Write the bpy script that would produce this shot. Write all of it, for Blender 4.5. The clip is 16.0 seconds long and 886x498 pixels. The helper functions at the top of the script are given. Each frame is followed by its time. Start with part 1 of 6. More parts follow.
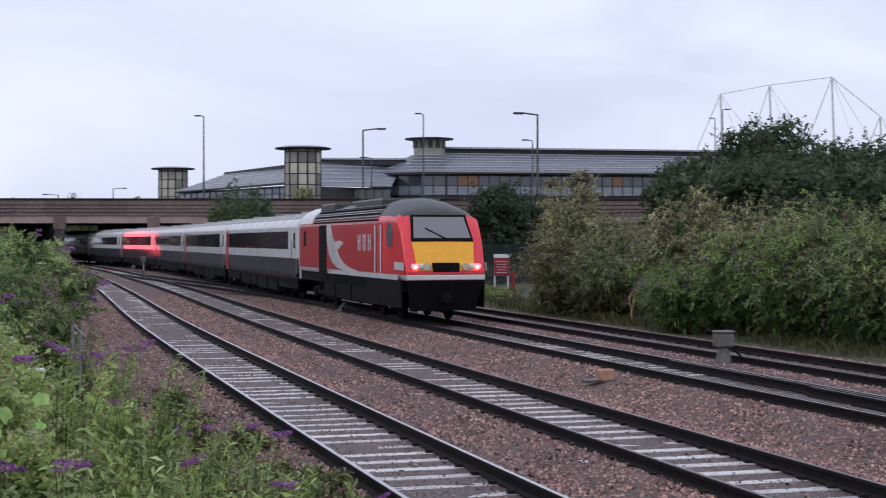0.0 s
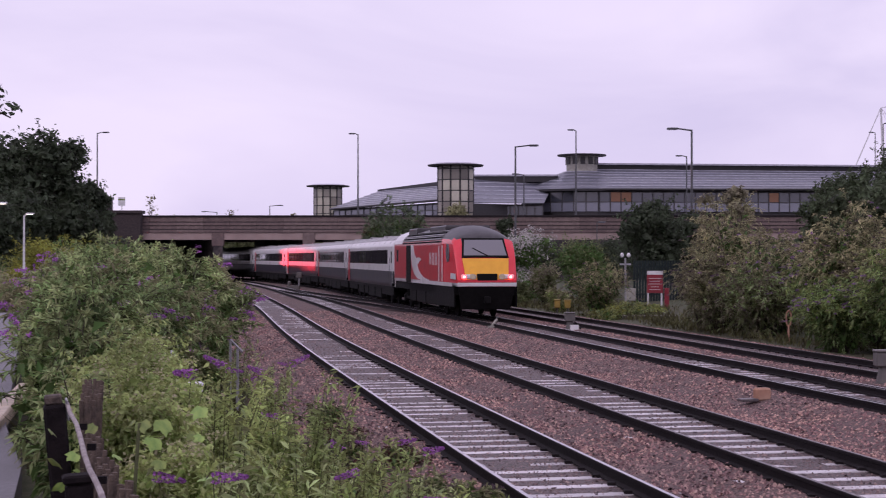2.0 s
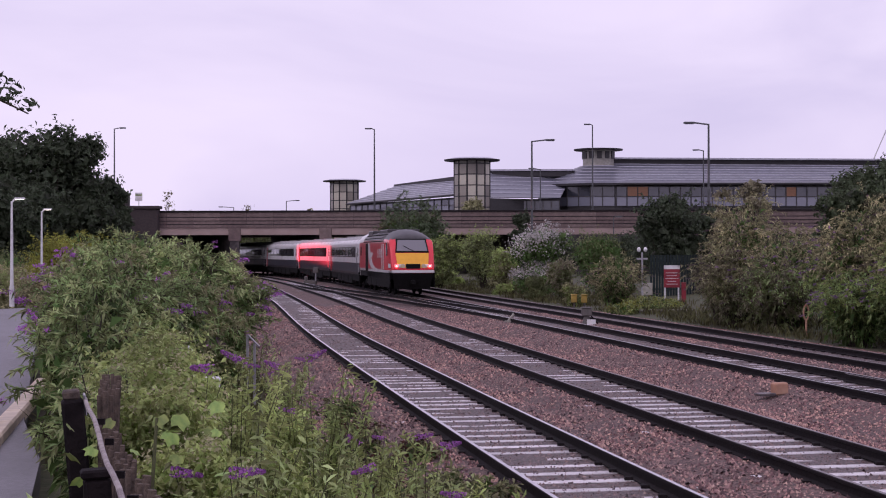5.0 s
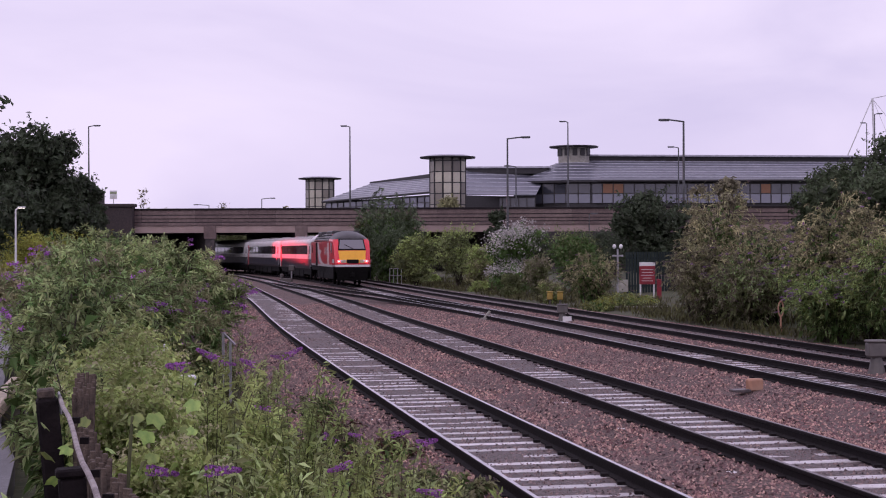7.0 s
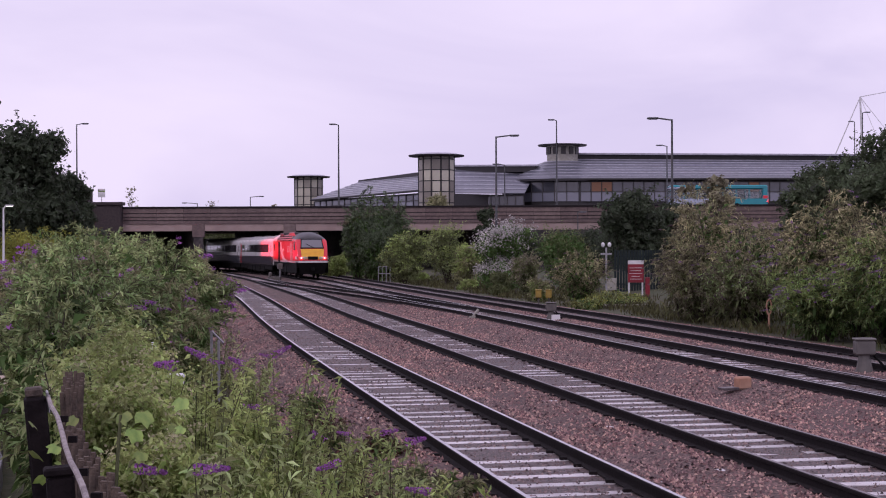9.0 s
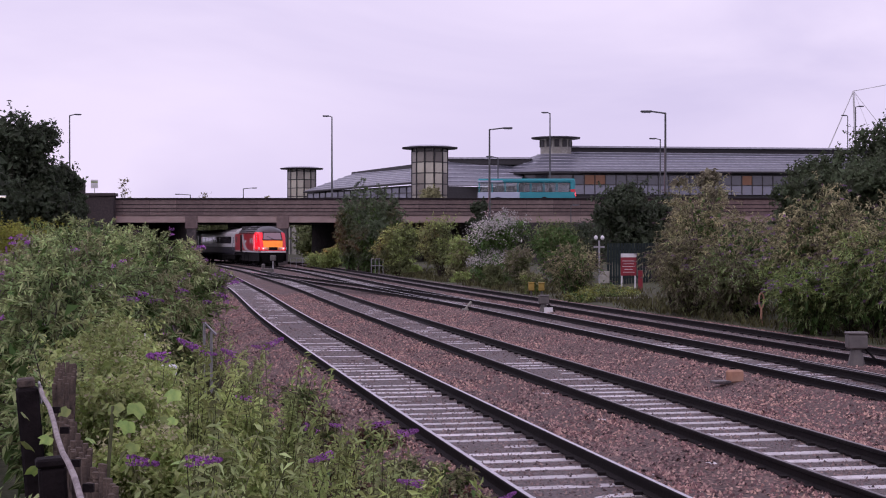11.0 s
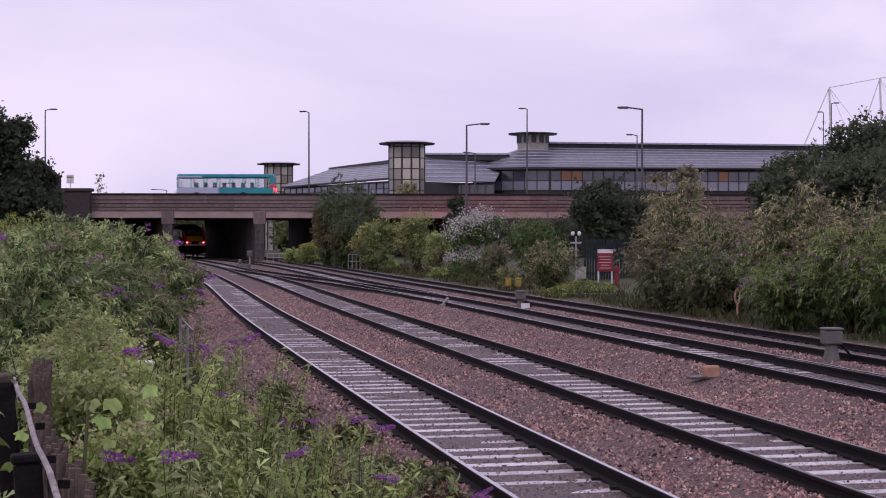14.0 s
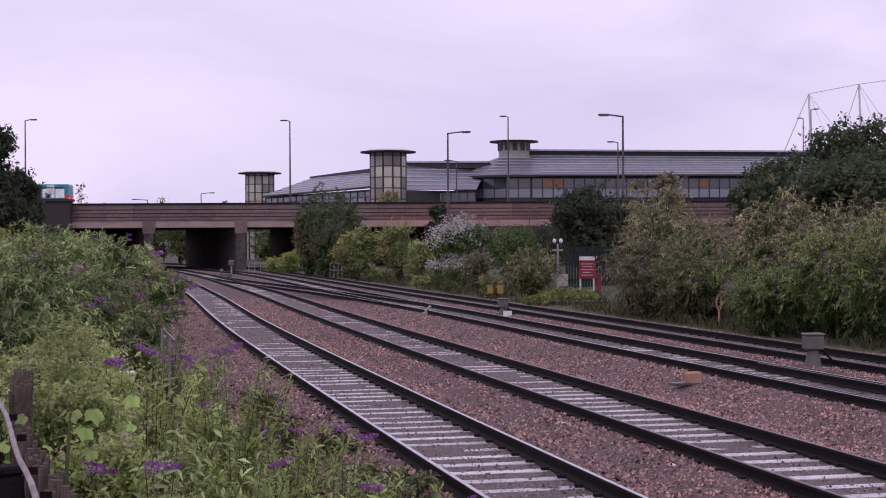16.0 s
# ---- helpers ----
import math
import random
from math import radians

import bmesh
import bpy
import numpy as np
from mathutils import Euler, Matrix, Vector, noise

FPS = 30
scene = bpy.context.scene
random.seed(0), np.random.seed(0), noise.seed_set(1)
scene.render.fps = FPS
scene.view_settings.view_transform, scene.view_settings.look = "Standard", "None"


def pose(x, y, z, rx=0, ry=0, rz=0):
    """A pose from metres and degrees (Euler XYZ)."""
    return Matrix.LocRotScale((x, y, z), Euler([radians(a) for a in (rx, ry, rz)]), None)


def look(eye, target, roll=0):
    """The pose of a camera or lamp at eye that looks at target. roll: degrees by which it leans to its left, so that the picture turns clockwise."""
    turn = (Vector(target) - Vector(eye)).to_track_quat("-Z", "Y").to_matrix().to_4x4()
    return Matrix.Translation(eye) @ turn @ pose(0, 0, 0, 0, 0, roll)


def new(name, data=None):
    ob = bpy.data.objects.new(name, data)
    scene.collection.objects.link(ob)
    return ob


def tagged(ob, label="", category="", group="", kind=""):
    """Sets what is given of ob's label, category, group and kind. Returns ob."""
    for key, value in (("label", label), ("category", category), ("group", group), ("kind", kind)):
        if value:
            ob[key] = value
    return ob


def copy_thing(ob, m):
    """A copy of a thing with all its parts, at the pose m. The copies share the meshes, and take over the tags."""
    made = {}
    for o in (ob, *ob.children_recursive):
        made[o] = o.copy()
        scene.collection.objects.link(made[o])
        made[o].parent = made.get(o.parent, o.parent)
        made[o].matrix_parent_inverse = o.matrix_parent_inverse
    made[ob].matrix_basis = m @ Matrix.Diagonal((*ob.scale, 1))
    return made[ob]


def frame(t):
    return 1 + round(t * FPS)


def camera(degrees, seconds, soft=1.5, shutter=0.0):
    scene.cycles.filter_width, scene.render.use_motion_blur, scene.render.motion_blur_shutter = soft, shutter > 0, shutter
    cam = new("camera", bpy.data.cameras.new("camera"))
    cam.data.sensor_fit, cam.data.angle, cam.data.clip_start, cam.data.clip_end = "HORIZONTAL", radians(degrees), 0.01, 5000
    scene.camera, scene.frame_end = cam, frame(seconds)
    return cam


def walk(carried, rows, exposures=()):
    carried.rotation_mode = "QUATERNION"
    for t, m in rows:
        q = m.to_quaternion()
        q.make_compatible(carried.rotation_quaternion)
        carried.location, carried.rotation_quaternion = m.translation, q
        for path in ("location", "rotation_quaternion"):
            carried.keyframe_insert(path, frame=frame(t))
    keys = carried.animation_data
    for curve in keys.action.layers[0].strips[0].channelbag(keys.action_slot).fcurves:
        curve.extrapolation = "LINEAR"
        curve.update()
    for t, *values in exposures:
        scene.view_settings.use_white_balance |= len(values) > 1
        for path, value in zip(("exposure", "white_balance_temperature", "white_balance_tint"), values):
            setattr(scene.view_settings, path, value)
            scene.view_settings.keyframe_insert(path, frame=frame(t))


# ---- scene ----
# ---------------- camera: held by hand on the platform ramp, it only turns
EYE = (0.0, 0.0, 2.5)
cam = camera(32.4, 16.0, soft=1.05, shutter=0.5)
TURNS = [
    (0, -4.441, -0.298, 0.048),
    (0.5, -2.658, -0.135, -0.301),
    (1, -1.129, 0.305, -0.576),
    (1.5, -0.113, 0.314, -0.831),
    (2, 1.277, 0.327, -0.009),
    (2.5, 1.971, 0.220, 0.378),
    (3, 2.150, 0.224, 0.233),
    (5.5, 1.738, 0.117, 0.028),
    (6, 1.409, 0.112, 0.127),
    (6.5, 1.155, 0.030, 0.232),
    (7, 0.991, 0.030, 0.222),
    (7.5, 0.923, -0.001, 0.224),
    (8, 0.882, -0.032, 0.294),
    (8.5, 0.828, -0.063, 0.277),
    (9, 0.566, -0.036, 0.225),
    (11.5, 0.274, -0.429, -0.008),
    (12, 0.125, -0.508, 0.059),
    (12.5, 0.000, -0.531, 0.000),
    (13, -0.186, -0.577, -0.110),
    (13.5, -0.354, -0.578, -0.117),
    (14, -0.558, -0.485, -0.059),
    (14.5, -0.735, -0.324, -0.030),
    (15, -0.885, -0.264, 0.003),
    (15.5, -1.011, -0.216, 0.097),
    (16, -1.242, -0.181, 0.311)]
walk(cam, [(t, pose(*EYE, 90 + p, r, y)) for t, y, p, r in TURNS],
     exposures=[(0, 0.15, 6150, -5), (0.5, 0.23, 6300, 8), (1.0, 0.09, 6450, 19), (1.5, 0.02, 6450, 21), (2.5, 0.0, 6450, 21), (16, 0.0, 6450, 21)])

# ---------------- world: overcast evening sky, one wide weak sun behind the cloud
world = bpy.data.worlds.new("sky")
scene.world = world
world.use_nodes = True
wn, wl = world.node_tree.nodes, world.node_tree.links
wn.clear()
w_out = wn.new("ShaderNodeOutputWorld")
w_bg = wn.new("ShaderNodeBackground")
w_sky = wn.new("ShaderNodeTexSky")
w_sky.sky_type = "NISHITA"
w_sky.sun_disc = False
w_sky.sun_elevation, w_sky.sun_rotation = radians(30), radians(200)
w_sky.air_density, w_sky.dust_density = 1.0, 4.0
w_co = wn.new("ShaderNodeTexCoord")
w_map = wn.new("ShaderNodeMapping")
w_map.inputs["Scale"].default_value = (1.0, 1.0, 3.2)
w_n = wn.new("ShaderNodeTexNoise")
w_n.inputs["Scale"].default_value = 2.6
w_n.inputs["Detail"].default_value = 5
w_n.inputs["Roughness"].default_value = 0.5
w_n.inputs["Distortion"].default_value = 0.6
w_r = wn.new("ShaderNodeValToRGB")
w_r.color_ramp.elements[0].position, w_r.color_ramp.elements[1].position = 0.34, 0.62
w_r.color_ramp.elements[0].color = (6.85, 6.45, 8.6, 1)
w_r.color_ramp.elements[1].color = (8.75, 8.15, 10.0, 1)
w_mix = wn.new("ShaderNodeMix")
w_mix.data_type = "RGBA"
w_mix.inputs[0].default_value = 0.96
w_bg.inputs["Strength"].default_value = 0.1
wl.new(w_co.outputs["Generated"], w_map.inputs["Vector"])
wl.new(w_map.outputs["Vector"], w_n.inputs["Vector"])
wl.new(w_n.outputs["Fac"], w_r.inputs["Fac"])
wl.new(w_sky.outputs["Color"], w_mix.inputs[6])
wl.new(w_r.outputs["Color"], w_mix.inputs[7])
wl.new(w_mix.outputs[2], w_bg.inputs["Color"])
wl.new(w_bg.outputs["Background"], w_out.inputs["Surface"])

sun_data = bpy.data.lights.new("sun", "SUN")
sun_data.energy, sun_data.angle, sun_data.color = 0.5, radians(25), (1.0, 0.95, 0.92)
sun = new("sun", sun_data)
sun.matrix_world = look((0, 0, 0), (0.35, 0.8, -1.1))

# ---------------- materials
def material(name, base, rough=0.7, metal=0.0, dark=None, scale=8.0, bump=0.0, bump_scale=40.0, dirt=None, dirt_scale=1.2,
             dirt_cut=0.55, island=0.0, per_object=0.0, spec=0.5, translucent=0.0, coords="Object", emit=None, emit_strength=0.0):
    """A surface with variation at two scales: a fine grain between base and dark, and broad stains of dirt."""
    m = bpy.data.materials.new(name)
    m.use_nodes = True
    n, l = m.node_tree.nodes, m.node_tree.links
    b = n["Principled BSDF"]
    b.inputs["Roughness"].default_value = rough
    b.inputs["Metallic"].default_value = metal
    b.inputs["Specular IOR Level"].default_value = spec
    co = n.new("ShaderNodeTexCoord")
    dark = dark or tuple(c * 0.72 for c in base)
    fine = n.new("ShaderNodeTexNoise")
    fine.inputs["Scale"].default_value, fine.inputs["Detail"].default_value = scale, 6
    l.new(co.outputs[coords], fine.inputs["Vector"])
    ramp = n.new("ShaderNodeValToRGB")
    ramp.color_ramp.elements[0].position, ramp.color_ramp.elements[1].position = 0.35, 0.65
    ramp.color_ramp.elements[0].color, ramp.color_ramp.elements[1].color = (*dark, 1), (*base, 1)
    l.new(fine.outputs["Fac"], ramp.inputs["Fac"])
    colour = ramp.outputs["Color"]
    if dirt:
        broad = n.new("ShaderNodeTexNoise")
        broad.inputs["Scale"].default_value, broad.inputs["Detail"].default_value = dirt_scale, 5
        l.new(co.outputs[coords], broad.inputs["Vector"])
        cut = n.new("ShaderNodeMapRange")
        cut.inputs["From Min"].default_value, cut.inputs["From Max"].default_value = dirt_cut - 0.12, dirt_cut + 0.15
        cut.inputs["To Max"].default_value = 0.8
        l.new(broad.outputs["Fac"], cut.inputs["Value"])
        mix = n.new("ShaderNodeMix")
        mix.data_type = "RGBA"
        l.new(cut.outputs["Result"], mix.inputs[0])
        l.new(colour, mix.inputs[6])
        mix.inputs[7].default_value = (*dirt, 1)
        colour = mix.outputs[2]
    if island or per_object:
        rnd = n.new("ShaderNodeNewGeometry" if island else "ShaderNodeObjectInfo")
        amount = island or per_object
        val = n.new("ShaderNodeMapRange")
        val.inputs["To Min"].default_value, val.inputs["To Max"].default_value = 1 - amount, 1 + amount
        l.new(rnd.outputs["Random Per Island" if island else "Random"], val.inputs["Value"])
        hsv = n.new("ShaderNodeHueSaturation")
        l.new(val.outputs["Result"], hsv.inputs["Value"])
        hue = n.new("ShaderNodeMapRange")
        hue.inputs["To Min"].default_value, hue.inputs["To Max"].default_value = 0.5 - 0.05 * amount, 0.5 + 0.03 * amount
        l.new(rnd.outputs["Random Per Island" if island else "Random"], hue.inputs["Value"])
        l.new(hue.outputs["Result"], hsv.inputs["Hue"])
        l.new(colour, hsv.inputs["Color"])
        colour = hsv.outputs["Color"]
    l.new(colour, b.inputs["Base Color"])
    if bump:
        bn = n.new("ShaderNodeTexNoise")
        bn.inputs["Scale"].default_value, bn.inputs["Detail"].default_value = bump_scale, 4
        l.new(co.outputs[coords], bn.inputs["Vector"])
        bp = n.new("ShaderNodeBump")
        bp.inputs["Strength"].default_value, bp.inputs["Distance"].default_value = bump, 0.03
        l.new(bn.outputs["Fac"], bp.inputs["Height"])
        l.new(bp.outputs["Normal"], b.inputs["Normal"])
    if translucent:
        tr = n.new("ShaderNodeBsdfTranslucent")
        l.new(colour, tr.inputs["Color"])
        ms = n.new("ShaderNodeMixShader")
        ms.inputs[0].default_value = translucent
        l.new(b.outputs["BSDF"], ms.inputs[1])
        l.new(tr.outputs["BSDF"], ms.inputs[2])
        l.new(ms.outputs["Shader"], n["Material Output"].inputs["Surface"])
    if emit:
        b.inputs["Emission Color"].default_value = (*emit, 1)
        b.inputs["Emission Strength"].default_value = emit_strength
    return m


def glass(name, colour, rough=0.05):
    m = bpy.data.materials.new(name)
    m.use_nodes = True
    b = m.node_tree.nodes["Principled BSDF"]
    b.inputs["Base Color"].default_value = (*colour, 1)
    b.inputs["Roughness"].default_value = rough
    b.inputs["Specular IOR Level"].default_value = 0.8
    return m


M = {}
# both ballast beds: the near-black tone paints shade into the hollows between stones
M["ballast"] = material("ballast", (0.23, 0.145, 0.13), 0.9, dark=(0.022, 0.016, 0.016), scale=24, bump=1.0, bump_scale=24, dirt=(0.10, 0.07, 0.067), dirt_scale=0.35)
M["stone"] = material("ballast_stone", (0.43, 0.25, 0.22), 0.85, dark=(0.21, 0.125, 0.115), scale=15, island=0.9, bump=0.3, bump_scale=60, dirt=(0.2, 0.135, 0.13), dirt_scale=0.3)
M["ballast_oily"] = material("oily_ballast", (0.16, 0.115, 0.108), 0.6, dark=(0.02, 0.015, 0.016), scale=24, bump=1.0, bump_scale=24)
M["stone_oily"] = material("oily_ballast_stone", (0.25, 0.175, 0.165), 0.55, dark=(0.11, 0.076, 0.073), scale=15, island=0.8)
M["soil"] = material("soil", (0.085, 0.075, 0.045), 0.95, dark=(0.04, 0.045, 0.022), scale=3, bump=0.8, bump_scale=12, dirt=(0.05, 0.07, 0.025), dirt_scale=0.3)
M["sleeper"] = material("sleeper_concrete", (0.72, 0.69, 0.71), 0.28, dark=(0.52, 0.49, 0.5), scale=9, per_object=0.25, bump=0.2, bump_scale=50, dirt=(0.24, 0.19, 0.19), dirt_scale=2.3, dirt_cut=0.66)
M["timber"] = material("sleeper_timber", (0.12, 0.10, 0.10), 0.45, dark=(0.05, 0.042, 0.045), scale=12, per_object=0.3, bump=0.4)
M["rail_side"] = material("rusty_rail_steel", (0.016, 0.012, 0.013), 0.8, dark=(0.009, 0.007, 0.008), scale=20, bump=0.2, spec=0.2)
M["rail_top"] = material("worn_rail_head", (0.62, 0.6, 0.63), 0.28, 1.0, dark=(0.45, 0.43, 0.46), scale=10)
M["rail_dull"] = material("dull_rail_head", (0.22, 0.19, 0.2), 0.42, 0.8, dark=(0.12, 0.1, 0.1), scale=10)
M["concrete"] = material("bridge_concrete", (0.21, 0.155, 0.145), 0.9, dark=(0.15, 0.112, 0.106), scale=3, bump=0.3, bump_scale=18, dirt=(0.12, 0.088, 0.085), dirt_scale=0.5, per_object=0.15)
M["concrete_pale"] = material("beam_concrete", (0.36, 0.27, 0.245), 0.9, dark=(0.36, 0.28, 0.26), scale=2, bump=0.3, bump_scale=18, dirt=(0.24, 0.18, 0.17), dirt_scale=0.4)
M["concrete_dark"] = material("dark_concrete", (0.10, 0.085, 0.085), 0.95, dark=(0.05, 0.042, 0.045), scale=2.5, bump=0.4, bump_scale=10, dirt=(0.03, 0.027, 0.03), dirt_scale=0.6)
M["coping"] = material("dark_coping", (0.022, 0.018, 0.02), 0.8, scale=4, spec=0.2)
M["brick_dark"] = material("sooty_brick", (0.06, 0.045, 0.045), 0.9, dark=(0.03, 0.024, 0.026), scale=9, bump=0.5)
M["asphalt"] = material("asphalt", (0.055, 0.053, 0.056), 0.85, scale=30, bump=0.3, bump_scale=90)
M["path"] = material("wet_path", (0.165, 0.157, 0.175), 0.5, dark=(0.115, 0.108, 0.122), scale=14, bump=0.2, bump_scale=60, dirt=(0.09, 0.085, 0.09), dirt_scale=0.8)
M["slate"] = material("blue_grey_roof_metal", (0.12, 0.125, 0.155), 0.35, dark=(0.08, 0.085, 0.108), scale=1.2, dirt=(0.15, 0.15, 0.18), dirt_scale=0.2, per_object=0.12)
M["roof_edge"] = material("pale_roof_strip", (0.46, 0.46, 0.53), 0.4, scale=2)
M["fascia_dark"] = material("dark_fascia", (0.03, 0.028, 0.032), 0.6, scale=3)
M["frame_dark"] = material("dark_window_frame", (0.035, 0.033, 0.035), 0.5, scale=5)
M["cream_panel"] = material("cream_glazed_panel", (0.42, 0.395, 0.325), 0.3, dark=(0.32, 0.30, 0.25), scale=1, per_object=0.5)
M["pale_stone"] = material("pale_stone", (0.42, 0.41, 0.36), 0.8, scale=3, dirt=(0.28, 0.27, 0.24))
M["dull_glass"] = glass("dull_window_glass", (0.05, 0.054, 0.07), 0.1)
M["pale_glass"] = glass("frosted_window_glass", (0.19, 0.20, 0.25), 0.2)
M["lit_glass"] = material("lit_window", (0.12, 0.06, 0.035), 0.3, emit=(1.0, 0.4, 0.18), emit_strength=0.05)
M["galvanised"] = material("galvanised_steel", (0.42, 0.42, 0.44), 0.45, 0.6, scale=6)
M["lamp_steel"] = material("weathered_lamp_steel", (0.10, 0.105, 0.11), 0.55, 0.3, scale=5)
M["white_steel"] = material("white_painted_steel", (0.75, 0.75, 0.77), 0.4, scale=3)
M["lamp_glow"] = material("lit_lamp", (0.9, 0.85, 0.8), 0.3, emit=(1.0, 0.9, 0.78), emit_strength=3.0)
M["train_red"] = material("train_red_paint", (0.50, 0.032, 0.045), 0.28, dark=(0.44, 0.026, 0.038), scale=2, dirt=(0.27, 0.024, 0.03), dirt_scale=0.6, dirt_cut=0.66)
M["nose_red"] = material("nose_red_paint", (0.72, 0.045, 0.065), 0.25, dark=(0.66, 0.038, 0.055), scale=2)
M["train_yellow"] = material("warning_yellow_paint", (0.86, 0.43, 0.03), 0.35, dark=(0.8, 0.38, 0.025), scale=3, dirt=(0.6, 0.29, 0.03), dirt_scale=2, dirt_cut=0.66)
M["train_white"] = material("train_white_paint", (0.66, 0.65, 0.66), 0.3, dark=(0.58, 0.57, 0.58), scale=1.5, dirt=(0.42, 0.4, 0.4), dirt_scale=0.8, dirt_cut=0.63)
M["train_roof"] = material("train_roof_grey", (0.34, 0.33, 0.34), 0.45, dark=(0.25, 0.245, 0.25), scale=2, dirt=(0.2, 0.19, 0.19), dirt_scale=0.7)
M["roof_dark"] = material("sooty_train_roof", (0.05, 0.046, 0.05), 0.45, dark=(0.03, 0.028, 0.03), scale=3)
M["train_navy"] = material("navy_paint", (0.028, 0.03, 0.048), 0.35, dark=(0.02, 0.022, 0.035), scale=2, dirt=(0.05, 0.045, 0.045), dirt_scale=0.8)
M["black"] = material("black_underframe", (0.008, 0.0075, 0.008), 0.85, dark=(0.005, 0.005, 0.005), scale=6, bump=0.2, spec=0.15)
M["band"] = glass("dark_window_band", (0.022, 0.02, 0.024), 0.12)
M["train_window"] = glass("train_window_glass", (0.045, 0.042, 0.05), 0.04)
M["screen"] = glass("windscreen_glass", (0.17, 0.165, 0.185), 0.08)
M["tail_light"] = material("lit_tail_light", (0.8, 0.05, 0.05), 0.3, emit=(1.0, 0.05, 0.06), emit_strength=5.0)
M["tail_core"] = material("tail_light_core", (0.9, 0.5, 0.5), 0.3, emit=(1.0, 0.4, 0.36), emit_strength=4.0)
M["head_light"] = material("unlit_headlight", (0.6, 0.5, 0.35), 0.15, scale=2)
M["steel"] = material("bare_steel", (0.35, 0.34, 0.35), 0.35, 0.9, scale=6)
M["bus_teal"] = material("bus_teal_paint", (0.02, 0.27, 0.32), 0.25, dark=(0.018, 0.24, 0.29), scale=1)
M["bus_pale"] = material("bus_pale_paint", (0.42, 0.47, 0.58), 0.25, dark=(0.38, 0.43, 0.54), scale=1)
M["bus_glass"] = glass("bus_window_glass", (0.8, 0.84, 0.84), 0.02)
M["bus_glass"].node_tree.nodes["Principled BSDF"].inputs["Transmission Weight"].default_value = 0.92
M["bus_glass"].node_tree.nodes["Principled BSDF"].inputs["IOR"].default_value = 1.08
M["bus_seat"] = material("bus_seat_cloth", (0.06, 0.09, 0.10), 0.9)
M["sign_red"] = material("sign_red_enamel", (0.27, 0.02, 0.035), 0.4, scale=2)
M["sign_white"] = material("sign_white_enamel", (0.75, 0.75, 0.76), 0.4, scale=2)
M["yellow_box"] = material("yellow_plastic", (0.42, 0.29, 0.06), 0.5, scale=3)
M["orange"] = material("weathered_orange_post", (0.48, 0.25, 0.16), 0.7, scale=6, dirt=(0.4, 0.3, 0.24))
M["kerb"] = material("pale_worn_kerb", (0.66, 0.55, 0.42), 0.55, dark=(0.5, 0.41, 0.32), scale=5, dirt=(0.3, 0.25, 0.2), dirt_scale=2.0, dirt_cut=0.62)
M["grey_box"] = material("grey_cabinet_paint", (0.13, 0.12, 0.115), 0.6, scale=5, dirt=(0.12, 0.11, 0.1))
M["fence_wood"] = material("dark_stained_fence_wood", (0.016, 0.012, 0.013), 0.9, dark=(0.008, 0.006, 0.007), scale=10, bump=0.4, spec=0.15)
M["picket"] = material("weathered_picket_wood", (0.15, 0.11, 0.085), 0.9, dark=(0.035, 0.027, 0.025), scale=14, bump=0.5)
M["rope"] = material("worn_grey_rail", (0.36, 0.32, 0.31), 0.8, dark=(0.2, 0.17, 0.17), scale=16, bump=0.4)
M["bark"] = material("bark", (0.07, 0.055, 0.04), 0.95, dark=(0.035, 0.028, 0.022), scale=10, bump=0.6)
M["mesh_fence"] = material("dark_green_fence_steel", (0.008, 0.02, 0.02), 0.8, scale=4)


def leaf(name, base, vary=0.45):
    return material(name, base, 0.55, dark=tuple(c * 0.42 for c in base), scale=1.1, island=vary, translucent=0.42, spec=0.3)


M["leaf_dark"] = leaf("dark_leaves", (0.095, 0.125, 0.075))
M["leaf_mid"] = leaf("mid_green_leaves", (0.255, 0.30, 0.135))
M["leaf_olive"] = leaf("olive_leaves", (0.43, 0.43, 0.23))
M["leaf_brown"] = leaf("brownish_leaves", (0.37, 0.345, 0.23))
M["leaf_bud"] = leaf("buddleia_leaves", (0.345, 0.465, 0.19), 0.65)
M["leaf_bud_pale"] = leaf("pale_buddleia_leaves", (0.53, 0.62, 0.285), 0.6)
M["leaf_shade"] = leaf("shaded_tree_leaves", (0.125, 0.165, 0.09))
M["leaf_grey"] = leaf("grey_green_leaves", (0.20, 0.265, 0.155))
M["leaf_rust"] = leaf("rusty_dock_leaves", (0.17, 0.075, 0.06))
M["leaf_bright"] = leaf("bright_leaves", (0.58, 0.68, 0.26))
M["leaf_fresh"] = leaf("fresh_leaves", (0.41, 0.52, 0.18))
M["leaf_lime"] = leaf("lime_leaves", (0.40, 0.42, 0.09))
M["leaf_lush"] = leaf("lush_green_leaves", (0.28, 0.45, 0.14))
M["leaf_sage"] = leaf("sage_green_leaves", (0.48, 0.59, 0.23))
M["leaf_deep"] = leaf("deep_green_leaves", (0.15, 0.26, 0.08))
M["grass"] = leaf("rough_grass", (0.13, 0.13, 0.055))
M["petal_white"] = leaf("white_blossom", (0.74, 0.71, 0.68), 0.2)
M["petal_cream"] = leaf("cream_blossom", (0.72, 0.68, 0.42), 0.2)
M["petal_purple"] = leaf("purple_blossom", (0.62, 0.24, 0.70), 0.4)
M["petal_mauve"] = leaf("mauve_blossom", (0.40, 0.22, 0.46), 0.35)
M["petal_faded"] = leaf("faded_mauve_blossom", (0.18, 0.12, 0.15), 0.35)
M["leaf_straw"] = leaf("pale_straw_leaves", (0.56, 0.52, 0.30))
M["stem"] = material("green_stem", (0.09, 0.10, 0.04), 0.8, scale=8)


